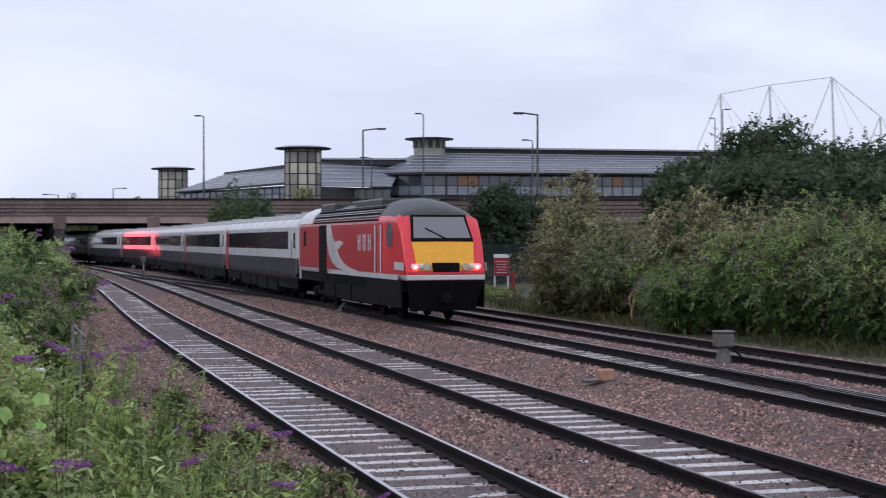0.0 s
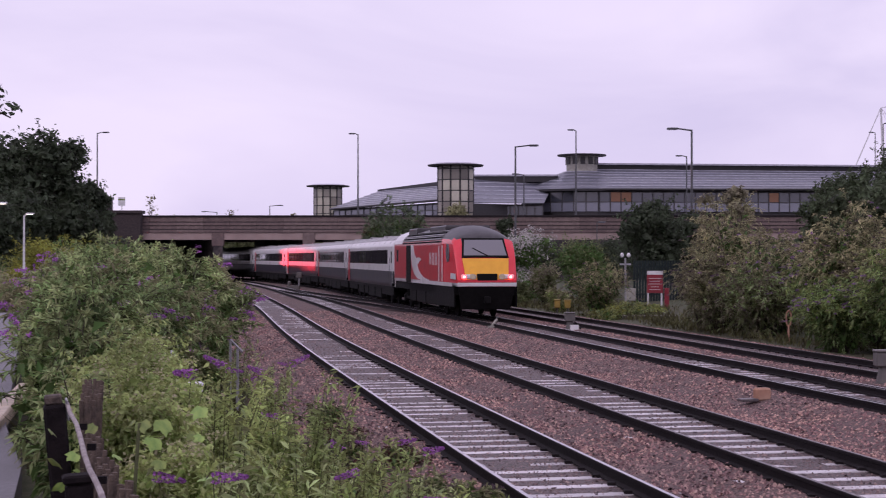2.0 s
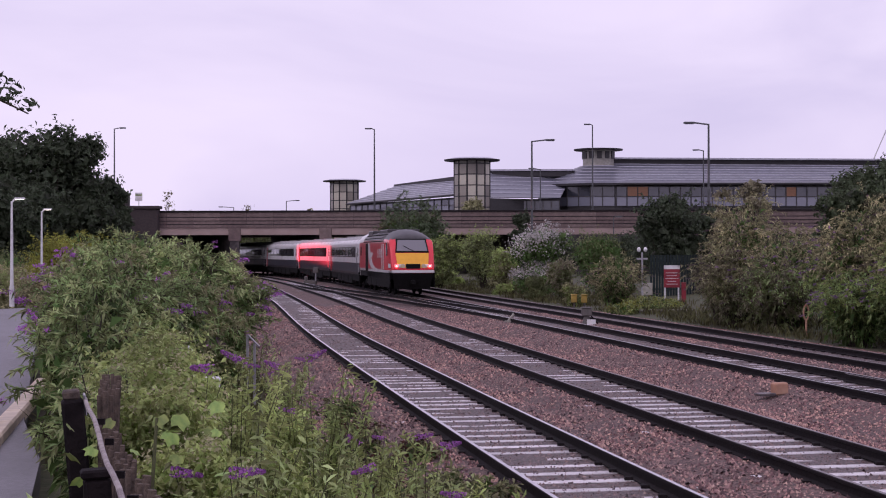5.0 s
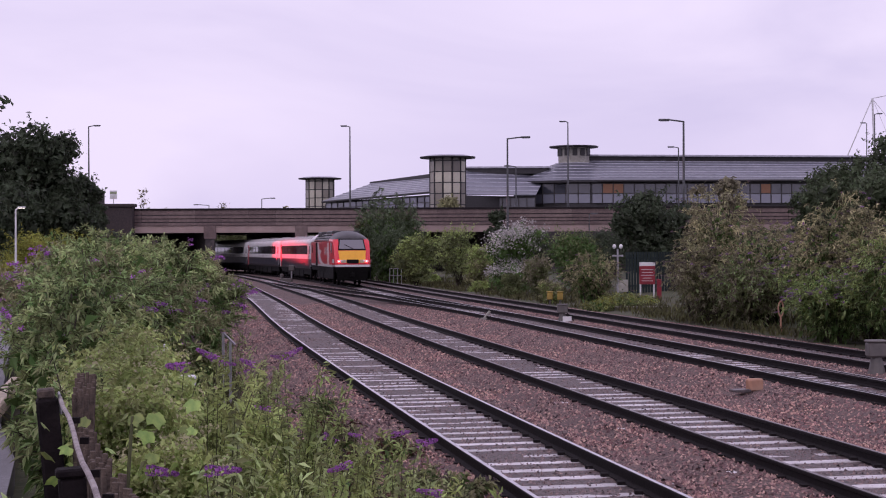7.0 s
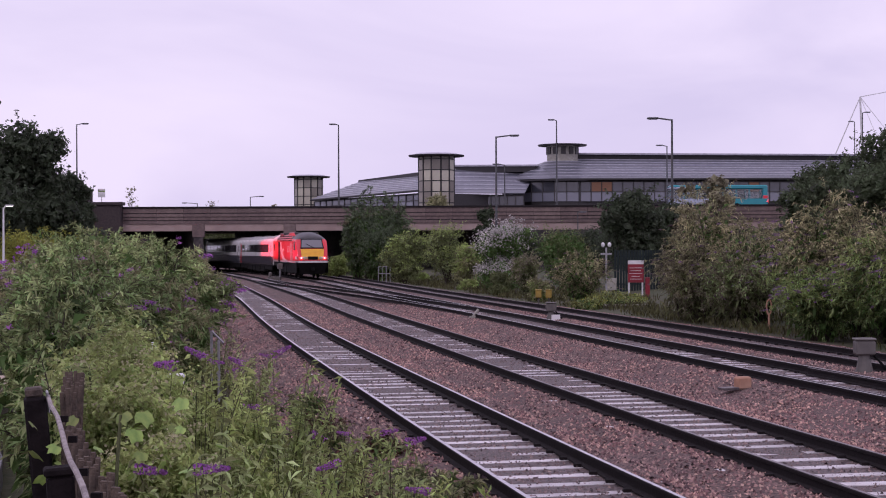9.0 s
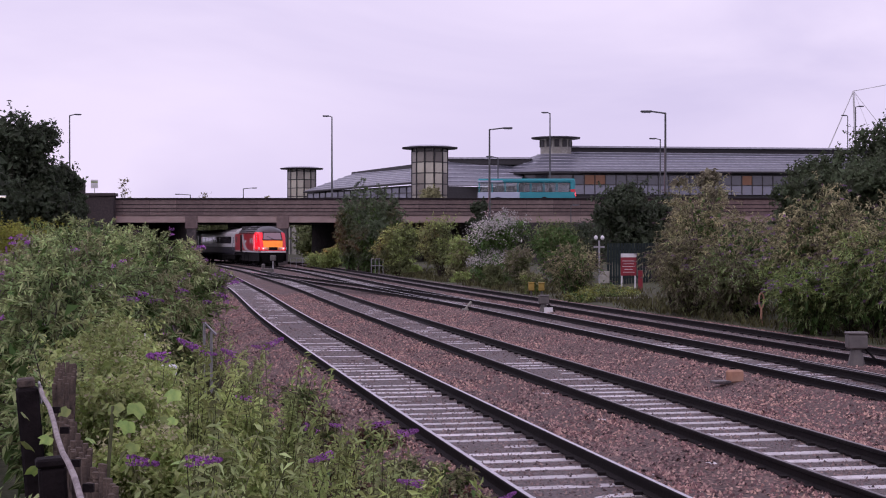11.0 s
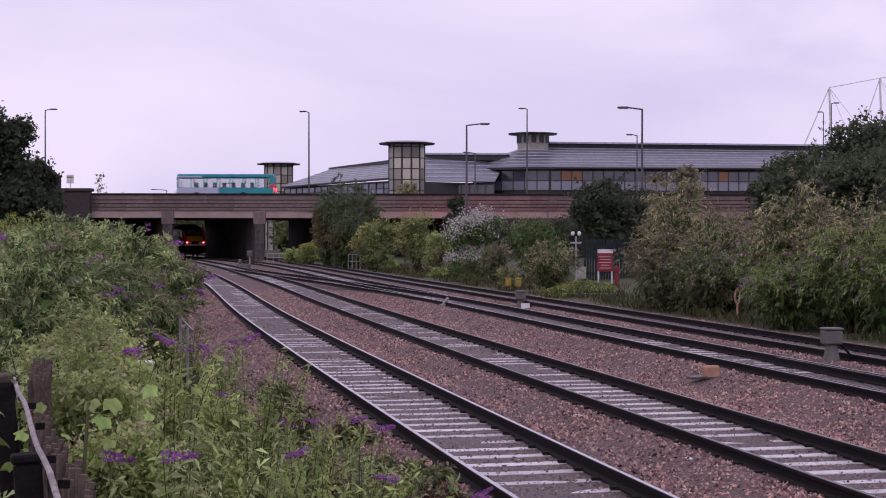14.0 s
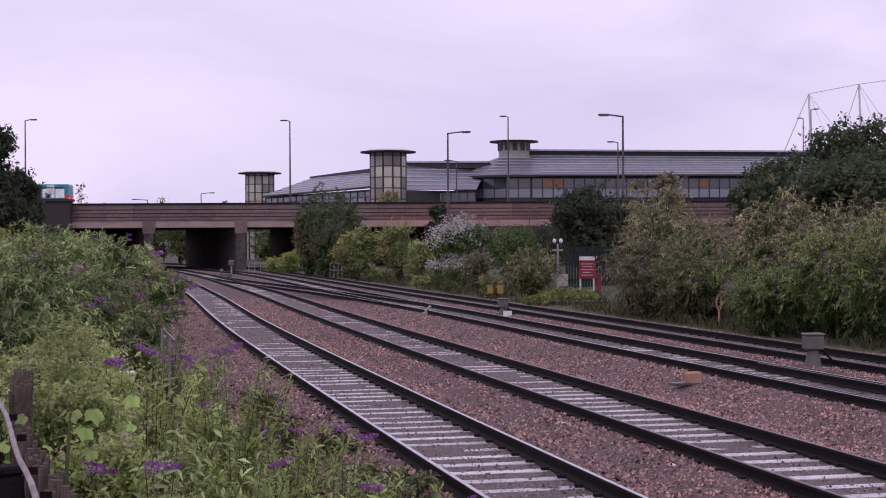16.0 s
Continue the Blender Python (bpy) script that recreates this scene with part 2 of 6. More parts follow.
# ---------------- mesh helpers
def mesh_object(name, bm, mats, parent=None):
    me = bpy.data.meshes.new(name)
    bm.to_mesh(me)
    bm.free()
    for m in mats if isinstance(mats, (list, tuple)) else [mats]:
        me.materials.append(m)
    ob = new(name, me)
    ob.parent = parent
    return ob


def part(name, bm, mat, parent, label=""):
    """One bmesh as one mesh object under a thing or under a part."""
    return tagged(mesh_object(name, bm, mat, parent), label)


def empty(name, m, label, category, group="", kind=""):
    ob = new(name)
    ob.matrix_world = m
    ob.empty_display_size = 0.2
    return tagged(ob, label, category, group, kind)


def add_box(bm, x0, y0, z0, x1, y1, z1, bevel=0.0, mat=0):
    r = bmesh.ops.create_cube(bm, size=1)
    for v in r["verts"]:
        v.co = Vector(((x0 + x1) / 2 + v.co.x * (x1 - x0), (y0 + y1) / 2 + v.co.y * (y1 - y0), (z0 + z1) / 2 + v.co.z * (z1 - z0)))
    faces = {f for v in r["verts"] for f in v.link_faces}
    for f in faces:
        f.material_index = mat
    if bevel:
        edges = list({e for f in faces for e in f.edges})
        out = bmesh.ops.bevel(bm, geom=edges, offset=bevel, segments=1, affect="EDGES")
        for f in out["faces"]:
            f.material_index = mat
    return bm


def box(x0, y0, z0, x1, y1, z1, bevel=0.0):
    return add_box(bmesh.new(), x0, y0, z0, x1, y1, z1, bevel)


def add_rod(bm, a, b, r0, r1=None, sides=8, caps=True):
    a, b = Vector(a), Vector(b)
    d = b - a
    m = Matrix.Translation((a + b) / 2) @ d.to_track_quat("Z", "Y").to_matrix().to_4x4()
    bmesh.ops.create_cone(bm, cap_ends=caps, segments=sides, radius1=r0, radius2=r0 if r1 is None else r1, depth=d.length, matrix=m)
    return bm


def rod(a, b, r0, r1=None, sides=8):
    return add_rod(bmesh.new(), a, b, r0, r1, sides)


def raw_mesh(name, verts, faces, mat, parent=None, smooth=False):
    """A mesh object from numpy arrays: verts (n, 3), faces (m, k) with the same k for all."""
    verts, faces = np.asarray(verts, np.float32), np.asarray(faces, np.int32)
    me = bpy.data.meshes.new(name)
    k = faces.shape[1]
    me.vertices.add(len(verts))
    me.vertices.foreach_set("co", verts.ravel())
    me.loops.add(faces.size)
    me.loops.foreach_set("vertex_index", faces.ravel())
    me.polygons.add(len(faces))
    me.polygons.foreach_set("loop_start", np.arange(0, faces.size, k, dtype=np.int32))
    me.polygons.foreach_set("use_smooth", np.full(len(faces), smooth))
    me.update(calc_edges=True)
    me.materials.append(mat)
    ob = new(name, me)
    ob.parent = parent
    return ob


rng = np.random.default_rng(7)

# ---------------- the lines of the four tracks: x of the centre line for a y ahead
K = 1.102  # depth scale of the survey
KNOTS = {
    1: ([-20, 0, 15, 25, 42, 73, 113, 140, 154, 175, 260, 420], [9.2, 4.7, 1.2, -1.05, -4.75, -10.95, -19.8, -27.4, -31.6, -39.8, -80.0, -168.0]),
    2: ([-20, 0, 17, 33, 52, 73, 95, 113, 140, 154, 175, 260, 420], [12.6, 8.0, 4.25, 0.76, -3.2, -7.4, -12.2, -16.2, -23.1, -27.1, -35.2, -74.5, -162.0]),
    3: ([-20, 0, 27, 42, 52, 73, 85, 94, 117, 127, 140, 154, 175, 260, 420], [17.6, 13.1, 7.0, 3.72, 1.55, -3.05, -5.6, -7.5, -12.55, -15.1, -19.0, -23.5, -31.6, -70.5, -158.0]),
    4: ([-20, 0, 30, 42, 54, 78, 104, 125, 140, 154, 175, 260, 420], [20.8, 16.4, 9.65, 7.05, 4.45, -0.85, -6.4, -10.9, -14.2, -17.0, -25.0, -64.0, -151.0]),
}


def smooth_curve(ys, xs):
    """A smooth curve through the knots: piecewise cubic with averaged slopes, sampled finely."""
    ys, xs = K * np.array(ys, float), np.array(xs, float)
    sl = np.gradient(xs, ys)
    yy = np.arange(ys[0], ys[-1], 0.25)
    i = np.clip(np.searchsorted(ys, yy, "right") - 1, 0, len(ys) - 2)
    h = ys[i + 1] - ys[i]
    u = (yy - ys[i]) / h
    xx = ((2 * u**3 - 3 * u**2 + 1) * xs[i] + (u**3 - 2 * u**2 + u) * h * sl[i] + (-2 * u**3 + 3 * u**2) * xs[i + 1] + (u**3 - u**2) * h * sl[i + 1])
    return yy, xx


LINE = {k: smooth_curve(*v) for k, v in KNOTS.items()}


def line_x(k, y):
    return np.interp(y, *LINE[k])


def line_at(k, y, off=0.0, z=0.0):
    """The point beside track k at y, off metres to the right of its centre line."""
    d = (line_x(k, y + 0.5) - line_x(k, y - 0.5))
    n = math.hypot(1, d)
    return Vector((line_x(k, y) + off / n, y - off * d / n, z))


def line_yaw(k, y):
    return math.degrees(math.atan2(-(line_x(k, y + 1) - line_x(k, y - 1)), 2))


# ---------------- the ground and the ballast
def ground_height(x, y):
    u = x - np.interp(y, *LINE[1])
    ur = x - np.interp(y, *LINE[4])
    left = np.clip((-u - 2.6) / 2.6, 0, 1)
    left = left * left * (3 - 2 * left)
    near = np.clip((66 - y) / 33, 0, 1)
    right = np.clip((ur - 6) / 6, 0, 1)
    return -0.42 + left * (0.55 + 0.5 * near) + right * 0.5


def build_ground():
    ys = np.concatenate([[-400, -150, -60], np.arange(-20, 60, 1.0), np.arange(60, 180, 3.0), [190, 220, 270, 350, 500, 900, 1800, 3500]])
    us = np.concatenate([[-3500, -1500, -500, -200, -90, -50, -30, -20], np.arange(-14, 22, 0.8), [24, 28, 34, 45, 70, 130, 300, 900, 2000, 3500]])
    Y, U = np.meshgrid(ys, us, indexing="ij")
    X = U + np.interp(Y, *LINE[1]) * np.clip((400 - np.abs(Y)) / 150, 0, 1)
    Z = ground_height(X, Y)
    Z += 0.05 * np.sin(X * 1.7 + Y * 0.6) * np.sin(Y * 1.1) * (np.abs(U) < 40)
    nx = len(us)
    idx = np.arange(len(ys) * nx).reshape(len(ys), nx)
    f = np.stack([idx[:-1, :-1], idx[:-1, 1:], idx[1:, 1:], idx[1:, :-1]], -1).reshape(-1, 4)
    tagged(raw_mesh("ground", np.stack([X, Y, Z], -1).reshape(-1, 3), f, M["soil"], smooth=True), "dark soil with rough green growth", "ground", kind="structure")


def bed_height(x, y):
    """The top of the ballast: just under the sleeper tops between the rails, over their ends, and lower between the tracks."""
    best = np.full(np.shape(x), 9.0)
    for k in LINE:
        best = np.minimum(best, np.abs(x - np.interp(y, *LINE[k])))
    ends = np.clip((best - 0.72) / 0.12, 0, 1)
    return -0.177 + 0.008 * np.clip((y - 22) / 22, 0, 1) * (1 - ends) + 0.022 * ends - 0.17 * np.clip((best - 1.3) / 0.8, 0, 1) - 0.10 * np.clip((best - 2.4) / 1.5, 0, 1)


def build_ballast():
    ys = np.concatenate([np.arange(-18, 60, 0.6), np.arange(60, 260, 2.0)])
    v = np.linspace(0, 1, 160)
    Y, V = np.meshgrid(ys, v, indexing="ij")
    X0, X1 = np.interp(Y, *LINE[1]) - 3.0, np.interp(Y, *LINE[4]) + 4.0
    X = X0 + (X1 - X0) * V
    foul = np.min([np.abs(X - np.interp(Y, *LINE[k])) for k in LINE], axis=0)
    Z = bed_height(X, Y) + np.where(foul < 0.9, 0.003 + 0.005 * np.clip((Y - 20) / 25, 0, 1), 0.014) * np.sin(X * 3.1 + 1.3 * Y) * np.sin(Y * 2.3)
    Z[:, 0] -= 0.25
    Z[:, -1] -= 0.25
    idx = np.arange(Y.size).reshape(Y.shape)
    f = np.stack([idx[:-1, :-1], idx[:-1, 1:], idx[1:, 1:], idx[1:, :-1]], -1).reshape(-1, 4)
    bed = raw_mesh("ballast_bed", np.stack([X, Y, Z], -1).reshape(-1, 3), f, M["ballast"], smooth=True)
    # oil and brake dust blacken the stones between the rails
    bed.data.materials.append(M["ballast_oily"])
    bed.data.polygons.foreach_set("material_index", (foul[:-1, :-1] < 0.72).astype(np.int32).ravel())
    tagged(bed, "reddish granite ballast bed under the tracks", "ballast", kind="structure")
    # loose stones on it, thickest where the camera is nearest
    n = 185000
    y = 11 + 66 * rng.random(n) ** 1.9
    x0, x1 = np.interp(y, *LINE[1]) - 3.0, np.interp(y, *LINE[4]) + 3.8
    x = x0 + (x1 - x0) * rng.random(n)
    foul = np.full(n, 9.0)
    for k in LINE:
        foul = np.minimum(foul, np.abs(x - np.interp(y, *LINE[k])))
    keep = (np.abs(x) < 2 + 0.42 * y) & ((foul > 0.85) | (foul < 0.72))
    sink = np.where(foul < 0.72, 0.012, 0.0)[keep]
    oily = (foul < 0.72)[keep]
    x, y = x[keep], y[keep]
    n = len(x)
    base = np.array([[1, 0, -0.3], [-1, 0, -0.3], [0, 1, -0.3], [0, -1, -0.3], [0, 0, 0.9]], float)
    tri = np.array([[0, 2, 4], [2, 1, 4], [1, 3, 4], [3, 0, 4]])
    s = (0.014 + 0.026 * rng.random(n) ** 1.5)[:, None, None]
    pts = base[None] * (0.6 + 0.7 * rng.random((n, 5, 1))) * s
    a = rng.random(n) * 6.28
    t = rng.normal(0, 0.45, n)
    ca, sa, ct, st = np.cos(a)[:, None], np.sin(a)[:, None], np.cos(t)[:, None], np.sin(t)[:, None]
    px, py, pz = pts[..., 0], pts[..., 1], pts[..., 2]
    px, pz = px * ct - pz * st, px * st + pz * ct
    px, py = px * ca - py * sa, px * sa + py * ca
    z = bed_height(x, y) - sink
    verts = np.stack([px + x[:, None], py + y[:, None], pz + z[:, None] + 0.004], -1).reshape(-1, 3)
    faces = (tri[None] + 5 * np.arange(n)[:, None, None]).reshape(-1, 3)
    stones = raw_mesh("ballast_stones", verts, faces, M["stone"])
    stones.data.materials.append(M["stone_oily"])
    stones.data.polygons.foreach_set("material_index", np.repeat(oily.astype(np.int32), 4))
    tagged(stones, "loose reddish and grey ballast stones", "ballast", kind="stuff")


# ---------------- tracks
RAIL = [(-0.07, -0.159), (0.07, -0.159), (0.07, -0.148), (0.012, -0.125), (0.010, -0.05), (0.036, -0.038), (0.036, -0.008),
        (0.026, 0.0), (-0.026, 0.0), (-0.036, -0.008), (-0.036, -0.038), (-0.010, -0.05), (-0.012, -0.125), (-0.07, -0.148)]


def sweep_rail(name, points, parent, head, label=""):
    """A flat-bottomed rail swept along points (x, y, z), with a worn running surface."""
    bm = bmesh.new()
    rings = []
    for i, p in enumerate(points):
        d = (points[min(i + 1, len(points) - 1)] - points[max(i - 1, 0)]).normalized()
        side = Vector((d.y, -d.x, 0))
        rings.append([bm.verts.new(p + side * u + Vector((0, 0, w))) for u, w in RAIL])
    k = len(RAIL)
    for a, b in zip(rings, rings[1:]):
        for i in range(k):
            f = bm.faces.new((a[i], b[i], b[(i + 1) % k], a[(i + 1) % k]))
            f.material_index = 1 if i == 7 else 0
    bm.normal_update()
    return part(name, bm, [M["rail_side"], head], parent, label)


def sleeper_mesh(mat, name):
    bm = bmesh.new()
    for x0, x1, drop in ((-1.25, -0.45, 0.0), (-0.45, 0.45, 0.004), (0.45, 1.25, 0.0)):
        add_box(bm, x0, -0.125, -0.34, x1, 0.125, -0.168 - drop)
    for v in bm.verts:
        if v.co.z > -0.3:
            v.co.y *= 0.8
    bmesh.ops.remove_doubles(bm, verts=bm.verts, dist=0.0005)
    me = bpy.data.meshes.new(name)
    bm.to_mesh(me)
    bm.free()
    me.materials.append(mat)
    return me


def build_tracks():
    concrete, timber = sleeper_mesh(M["sleeper"], "sleeper"), sleeper_mesh(M["timber"], "sleeper")
    base = np.array([v.co for v in concrete.vertices])
    polys = [list(p.vertices) for p in concrete.polygons]
    looks = {1: ("concrete-sleepered track with bright worn rails", M["rail_top"]), 2: ("concrete-sleepered track with dull worn rails", M["rail_dull"]),
             3: ("main track with dark wet sleepers and shiny rails", M["rail_top"]), 4: ("outer track with dark rusty rails", M["rail_dull"])}
    ys = np.concatenate([np.arange(-15, 60, 1.5), np.arange(60, 330, 3.0)])
    for k, (label, head) in looks.items():
        track = empty("railway_track", pose(0, 0, 0), label, "railway track", "railway tracks", "structure")
        for off in (-0.7525, 0.7525):
            sweep_rail("rail", [line_at(k, y, off) for y in ys], track, head)
        y, verts, faces, clips = -14.0, [], [], bmesh.new()
        while y < 240:
            p, yaw = line_at(k, y), line_yaw(k, y)
            m = pose(p.x, p.y, p.z + random.uniform(-0.006, 0.006), random.uniform(-0.5, 0.5), 0, yaw + random.uniform(-0.8, 0.8))
            near = {1: 12, 2: 13, 3: 22, 4: 28}[k] < y < 62
            if near:
                wooden = (k == 3 and (y < 29 or 40 < y)) or k == 4
                s = new("sleeper", timber if wooden else concrete)
                s.parent, s.matrix_basis = track, m
                for off in (-0.7525, 0.7525):
                    for side in (-0.1, 0.1):
                        q = m @ Vector((off + side, 0, -0.15))
                        if y < 45:
                            add_box(clips, q.x - 0.045, q.y - 0.06, q.z - 0.025, q.x + 0.045, q.y + 0.06, q.z + 0.02)
            else:
                w = base @ np.array(m.to_3x3()).T + np.array(m.translation)
                faces += [[i + len(verts) * 1 for i in pl] for pl in polys]
                verts += w.tolist()
            y += 0.65 * math.cos(math.radians(yaw)) if not (k == 3 and y < 60) else 0.6
        me = bpy.data.meshes.new("far_sleepers")
        me.from_pydata(verts, [], faces)
        me.materials.append(M["timber"] if k == 4 else M["sleeper"])
        o = tagged(new("far_sleepers", me), kind="stuff")
        o.parent = track
        tagged(part("rail_clips", clips, M["rail_side"], track), kind="stuff")
    # the crossover from the second track to the third
    cross = empty("crossover", pose(0, 0, 0), "crossover between two tracks with shiny dark switch rails", "railway track", "", "structure")
    for off in (-0.7525, 0.7525):
        pts = []
        for y in np.arange(57, 130, 2.0):
            u = (y - 57) / 73
            u = u * u * (3 - 2 * u)
            pts.append(line_at(3, y, off) * (1 - u) + line_at(2, y, off) * u + Vector((0, 0, -0.004)))
        sweep_rail("switch_rail", pts, cross, M["rail_top"])
    for off in (-0.64, 0.60, 0.3):
        sweep_rail("check_rail", [line_at(3, y, off + (y - 12) * (0.012 if abs(off) < 0.4 else 0)) for y in np.arange(12, 33 if abs(off) > 0.4 else 27, 1.5)], cross, M["rail_dull"])


build_ground()
build_ballast()
build_tracks()


# ---------------- the road bridge
BRIDGE_Y, BRIDGE_DEPTH, TOP = 169.7, 27.0, 7.23


def build_bridge():
    bridge = empty("road_bridge", pose(0, 0, 0), "brown concrete road bridge with ribbed parapet over the tracks", "bridge", "", "structure")
    y, x0, x1 = BRIDGE_Y, -39.6, 76.0
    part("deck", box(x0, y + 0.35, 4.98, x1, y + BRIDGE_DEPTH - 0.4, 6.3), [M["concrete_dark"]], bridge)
    part("roadway", box(x0, y + 3.0, 6.304, x1, y + BRIDGE_DEPTH - 3.0, 6.35), M["asphalt"], bridge, "dark asphalt roadway")
    # the road goes on past both ends
    for xa, xb in ((-80.0, x0 - 0.01), (x1 + 0.01, 150.0)):
        part("approach_slab", box(xa, y + 2.5, 5.4, xb, y + BRIDGE_DEPTH - 2.5, 6.35), M["asphalt"], bridge, "dark asphalt approach road")
    for yy in (y, y + BRIDGE_DEPTH - 0.5):
        part("edge_beam", box(x0, yy + 0.12, 4.48, x1, yy + 0.6, 5.3, 0.03), M["concrete_pale"], bridge, "pale pinkish concrete edge beam")
        part("coping", box(x0, yy - 0.06, TOP - 0.2, x1, yy + 0.5, TOP, 0.02), M["coping"], bridge, "dark steel-topped coping")
    # ribbed precast panels between joints, three ribs each
    mesh = None
    for i in range(37):
        xa = x0 + 3.0 * i
        if mesh is None:
            bm = bmesh.new()
            for za, zb, d in ((5.3, 5.62, 0.0), (5.72, 6.02, 0.05), (6.1, 6.42, 0.0), (6.52, TOP - 0.202, 0.05)):
                add_box(bm, 0.012, d, za, 2.988, 0.34, zb, 0.012)
            # darker backing paints shade into the grooves between the ribs
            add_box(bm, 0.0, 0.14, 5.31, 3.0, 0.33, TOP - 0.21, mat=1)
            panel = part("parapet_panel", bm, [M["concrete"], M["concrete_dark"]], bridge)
            mesh = panel.data
        else:
            panel = new("parapet_panel", mesh)
            panel.parent = bridge
        panel.location = (xa, y, 0)
    part("far_parapet", box(x0, y + BRIDGE_DEPTH - 0.35, 5.3, x1, y + BRIDGE_DEPTH - 0.02, TOP - 0.14), M["concrete"], bridge)
    # wall piers that follow the slant of the tracks, each with a paler head
    for px, half in ((-38.7, 0.9), (-28.95, 0.5), (-18.75, 0.5), (-8.0, 0.5), (4.4, 0.6)):
        bm = bmesh.new()
        lo, hi = [], []
        for yy, sx in ((y + 0.5, 0.0), (y + 13, -4.2), (y + BRIDGE_DEPTH - 1, -9.4)):
            for s in (-half, half):
                lo.append(bm.verts.new((px + sx + s, yy, -0.5)))
                hi.append(bm.verts.new((px + sx + s, yy, 4.99)))
        for a, b in ((0, 1), (1, 3), (3, 5), (5, 4), (4, 2), (2, 0)):
            bm.faces.new((lo[a], lo[b], hi[b], hi[a]))
        for ring in (lo, hi):
            bm.faces.new((ring[0], ring[1], ring[3], ring[2]))
            bm.faces.new((ring[2], ring[3], ring[5], ring[4]))
        bmesh.ops.recalc_face_normals(bm, faces=bm.faces)
        part("pier", bm, M["concrete_dark"], bridge, "dark concrete wall pier")
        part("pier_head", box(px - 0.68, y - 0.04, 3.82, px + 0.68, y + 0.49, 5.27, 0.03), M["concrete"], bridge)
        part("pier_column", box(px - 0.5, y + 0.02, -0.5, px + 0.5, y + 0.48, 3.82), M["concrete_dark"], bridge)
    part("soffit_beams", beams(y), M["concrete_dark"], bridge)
    # left abutment with its dark brick pilaster
    ab = empty("abutment", pose(0, 0, 0), "dark brick abutment and pilaster at the bridge end", "abutment", "", "structure")
    part("wall", box(-60, y - 0.3, -0.5, -39.6, y + BRIDGE_DEPTH, 6.6), M["brick_dark"], ab)
    part("pilaster", box(-40.6, y - 1.0, -0.5, -37.4, y + 0.4, 7.4, 0.05), M["brick_dark"], ab)
    part("pilaster_cap", box(-40.8, y - 1.2, 7.4, -37.2, y + 0.6, 7.75, 0.05), M["brick_dark"], ab)
    part("upper_wall", box(-43.4, y - 1.4, 5.8, -40.81, y + 0.4, 9.1, 0.05), M["brick_dark"], ab)
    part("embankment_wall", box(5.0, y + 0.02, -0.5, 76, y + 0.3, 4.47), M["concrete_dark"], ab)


def beams(y):
    bm = bmesh.new()
    for i in range(12):
        add_box(bm, -39, y + 1.2 + 2.0 * i, 4.6, 4.4, y + 1.8 + 2.0 * i, 4.978)
    return bm


build_bridge()


# ---------------- the long building behind the bridge
def ring_points(cx, cy, r, z, n=16, turn=0.0):
    return [Vector((cx + r * math.cos(turn + 2 * math.pi * i / n), cy + r * math.sin(turn + 2 * math.pi * i / n), z)) for i in range(n)]


def frustum(cx, cy, r0, z0, r1, z1, n=16, cap=True):
    bm = bmesh.new()
    a = [bm.verts.new(p) for p in ring_points(cx, cy, r0, z0, n, math.pi / n)]
    b = [bm.verts.new(p) for p in ring_points(cx, cy, r1, z1, n, math.pi / n)]
    for i in range(n):
        bm.faces.new((a[i], a[(i + 1) % n], b[(i + 1) % n], b[i]))
    if cap:
        bm.faces.new(b)
        bm.faces.new(a[::-1])
    return bm


def build_tower(x, y, ground, top, r=2.45, n=12, levels=6):
    """A round glazed stair tower with a wide flat hat."""
    t = empty("stair_tower", pose(x, y, ground), "round stair tower with cream glazed panels and flat dark hat", "tower", "stair towers")
    h = top - ground
    part("core", frustum(0, 0, r - 0.12, 0, r - 0.12, h - 0.3, n), M["pale_stone"], t)
    part("hat", frustum(0, 0, r + 1.25, h - 0.28, r + 1.3, h - 0.1, 32), M["fascia_dark"], t, "thin dark overhanging hat")
    part("hat_top", frustum(0, 0, r + 0.9, h - 0.1, r + 0.3, h + 0.12, 32), M["roof_edge"], t)
    width = 2 * (r - 0.05) * math.sin(math.pi / n)
    pane = None
    step = 1.45
    for j in range(levels):
        z1 = h - 0.75 - j * step
        z0 = z1 - step + 0.14
        if z0 < 0:
            break
        for i in range(n):
            ang = 2 * math.pi * i / n
            if math.sin(ang) > 0.5:
                continue
            if pane is None:
                bm = box(-width / 2 + 0.12, -0.05, 0.0, width / 2 - 0.12, 0.05, step - 0.14, 0.01)
                ob = part("panel", bm, M["cream_panel"], t)
                pane = ob.data
            else:
                ob = new("panel", pane)
                ob.parent = t
            rr = (r - 0.02) * math.cos(math.pi / n)
            ob.matrix_basis = pose(rr * math.cos(ang), rr * math.sin(ang), z0, 0, 0, math.degrees(ang) + 90)
        part("band", frustum(0, 0, r, z1, r, z1 + 0.14, n), M["frame_dark"], t)
    for i in range(n):
        ang = 2 * math.pi * i / n + math.pi / n
        part("mullion", rod((r * math.cos(ang), r * math.sin(ang), 0), (r * math.cos(ang), r * math.sin(ang), h - 0.3), 0.1, sides=5), M["frame_dark"], t)
    return t


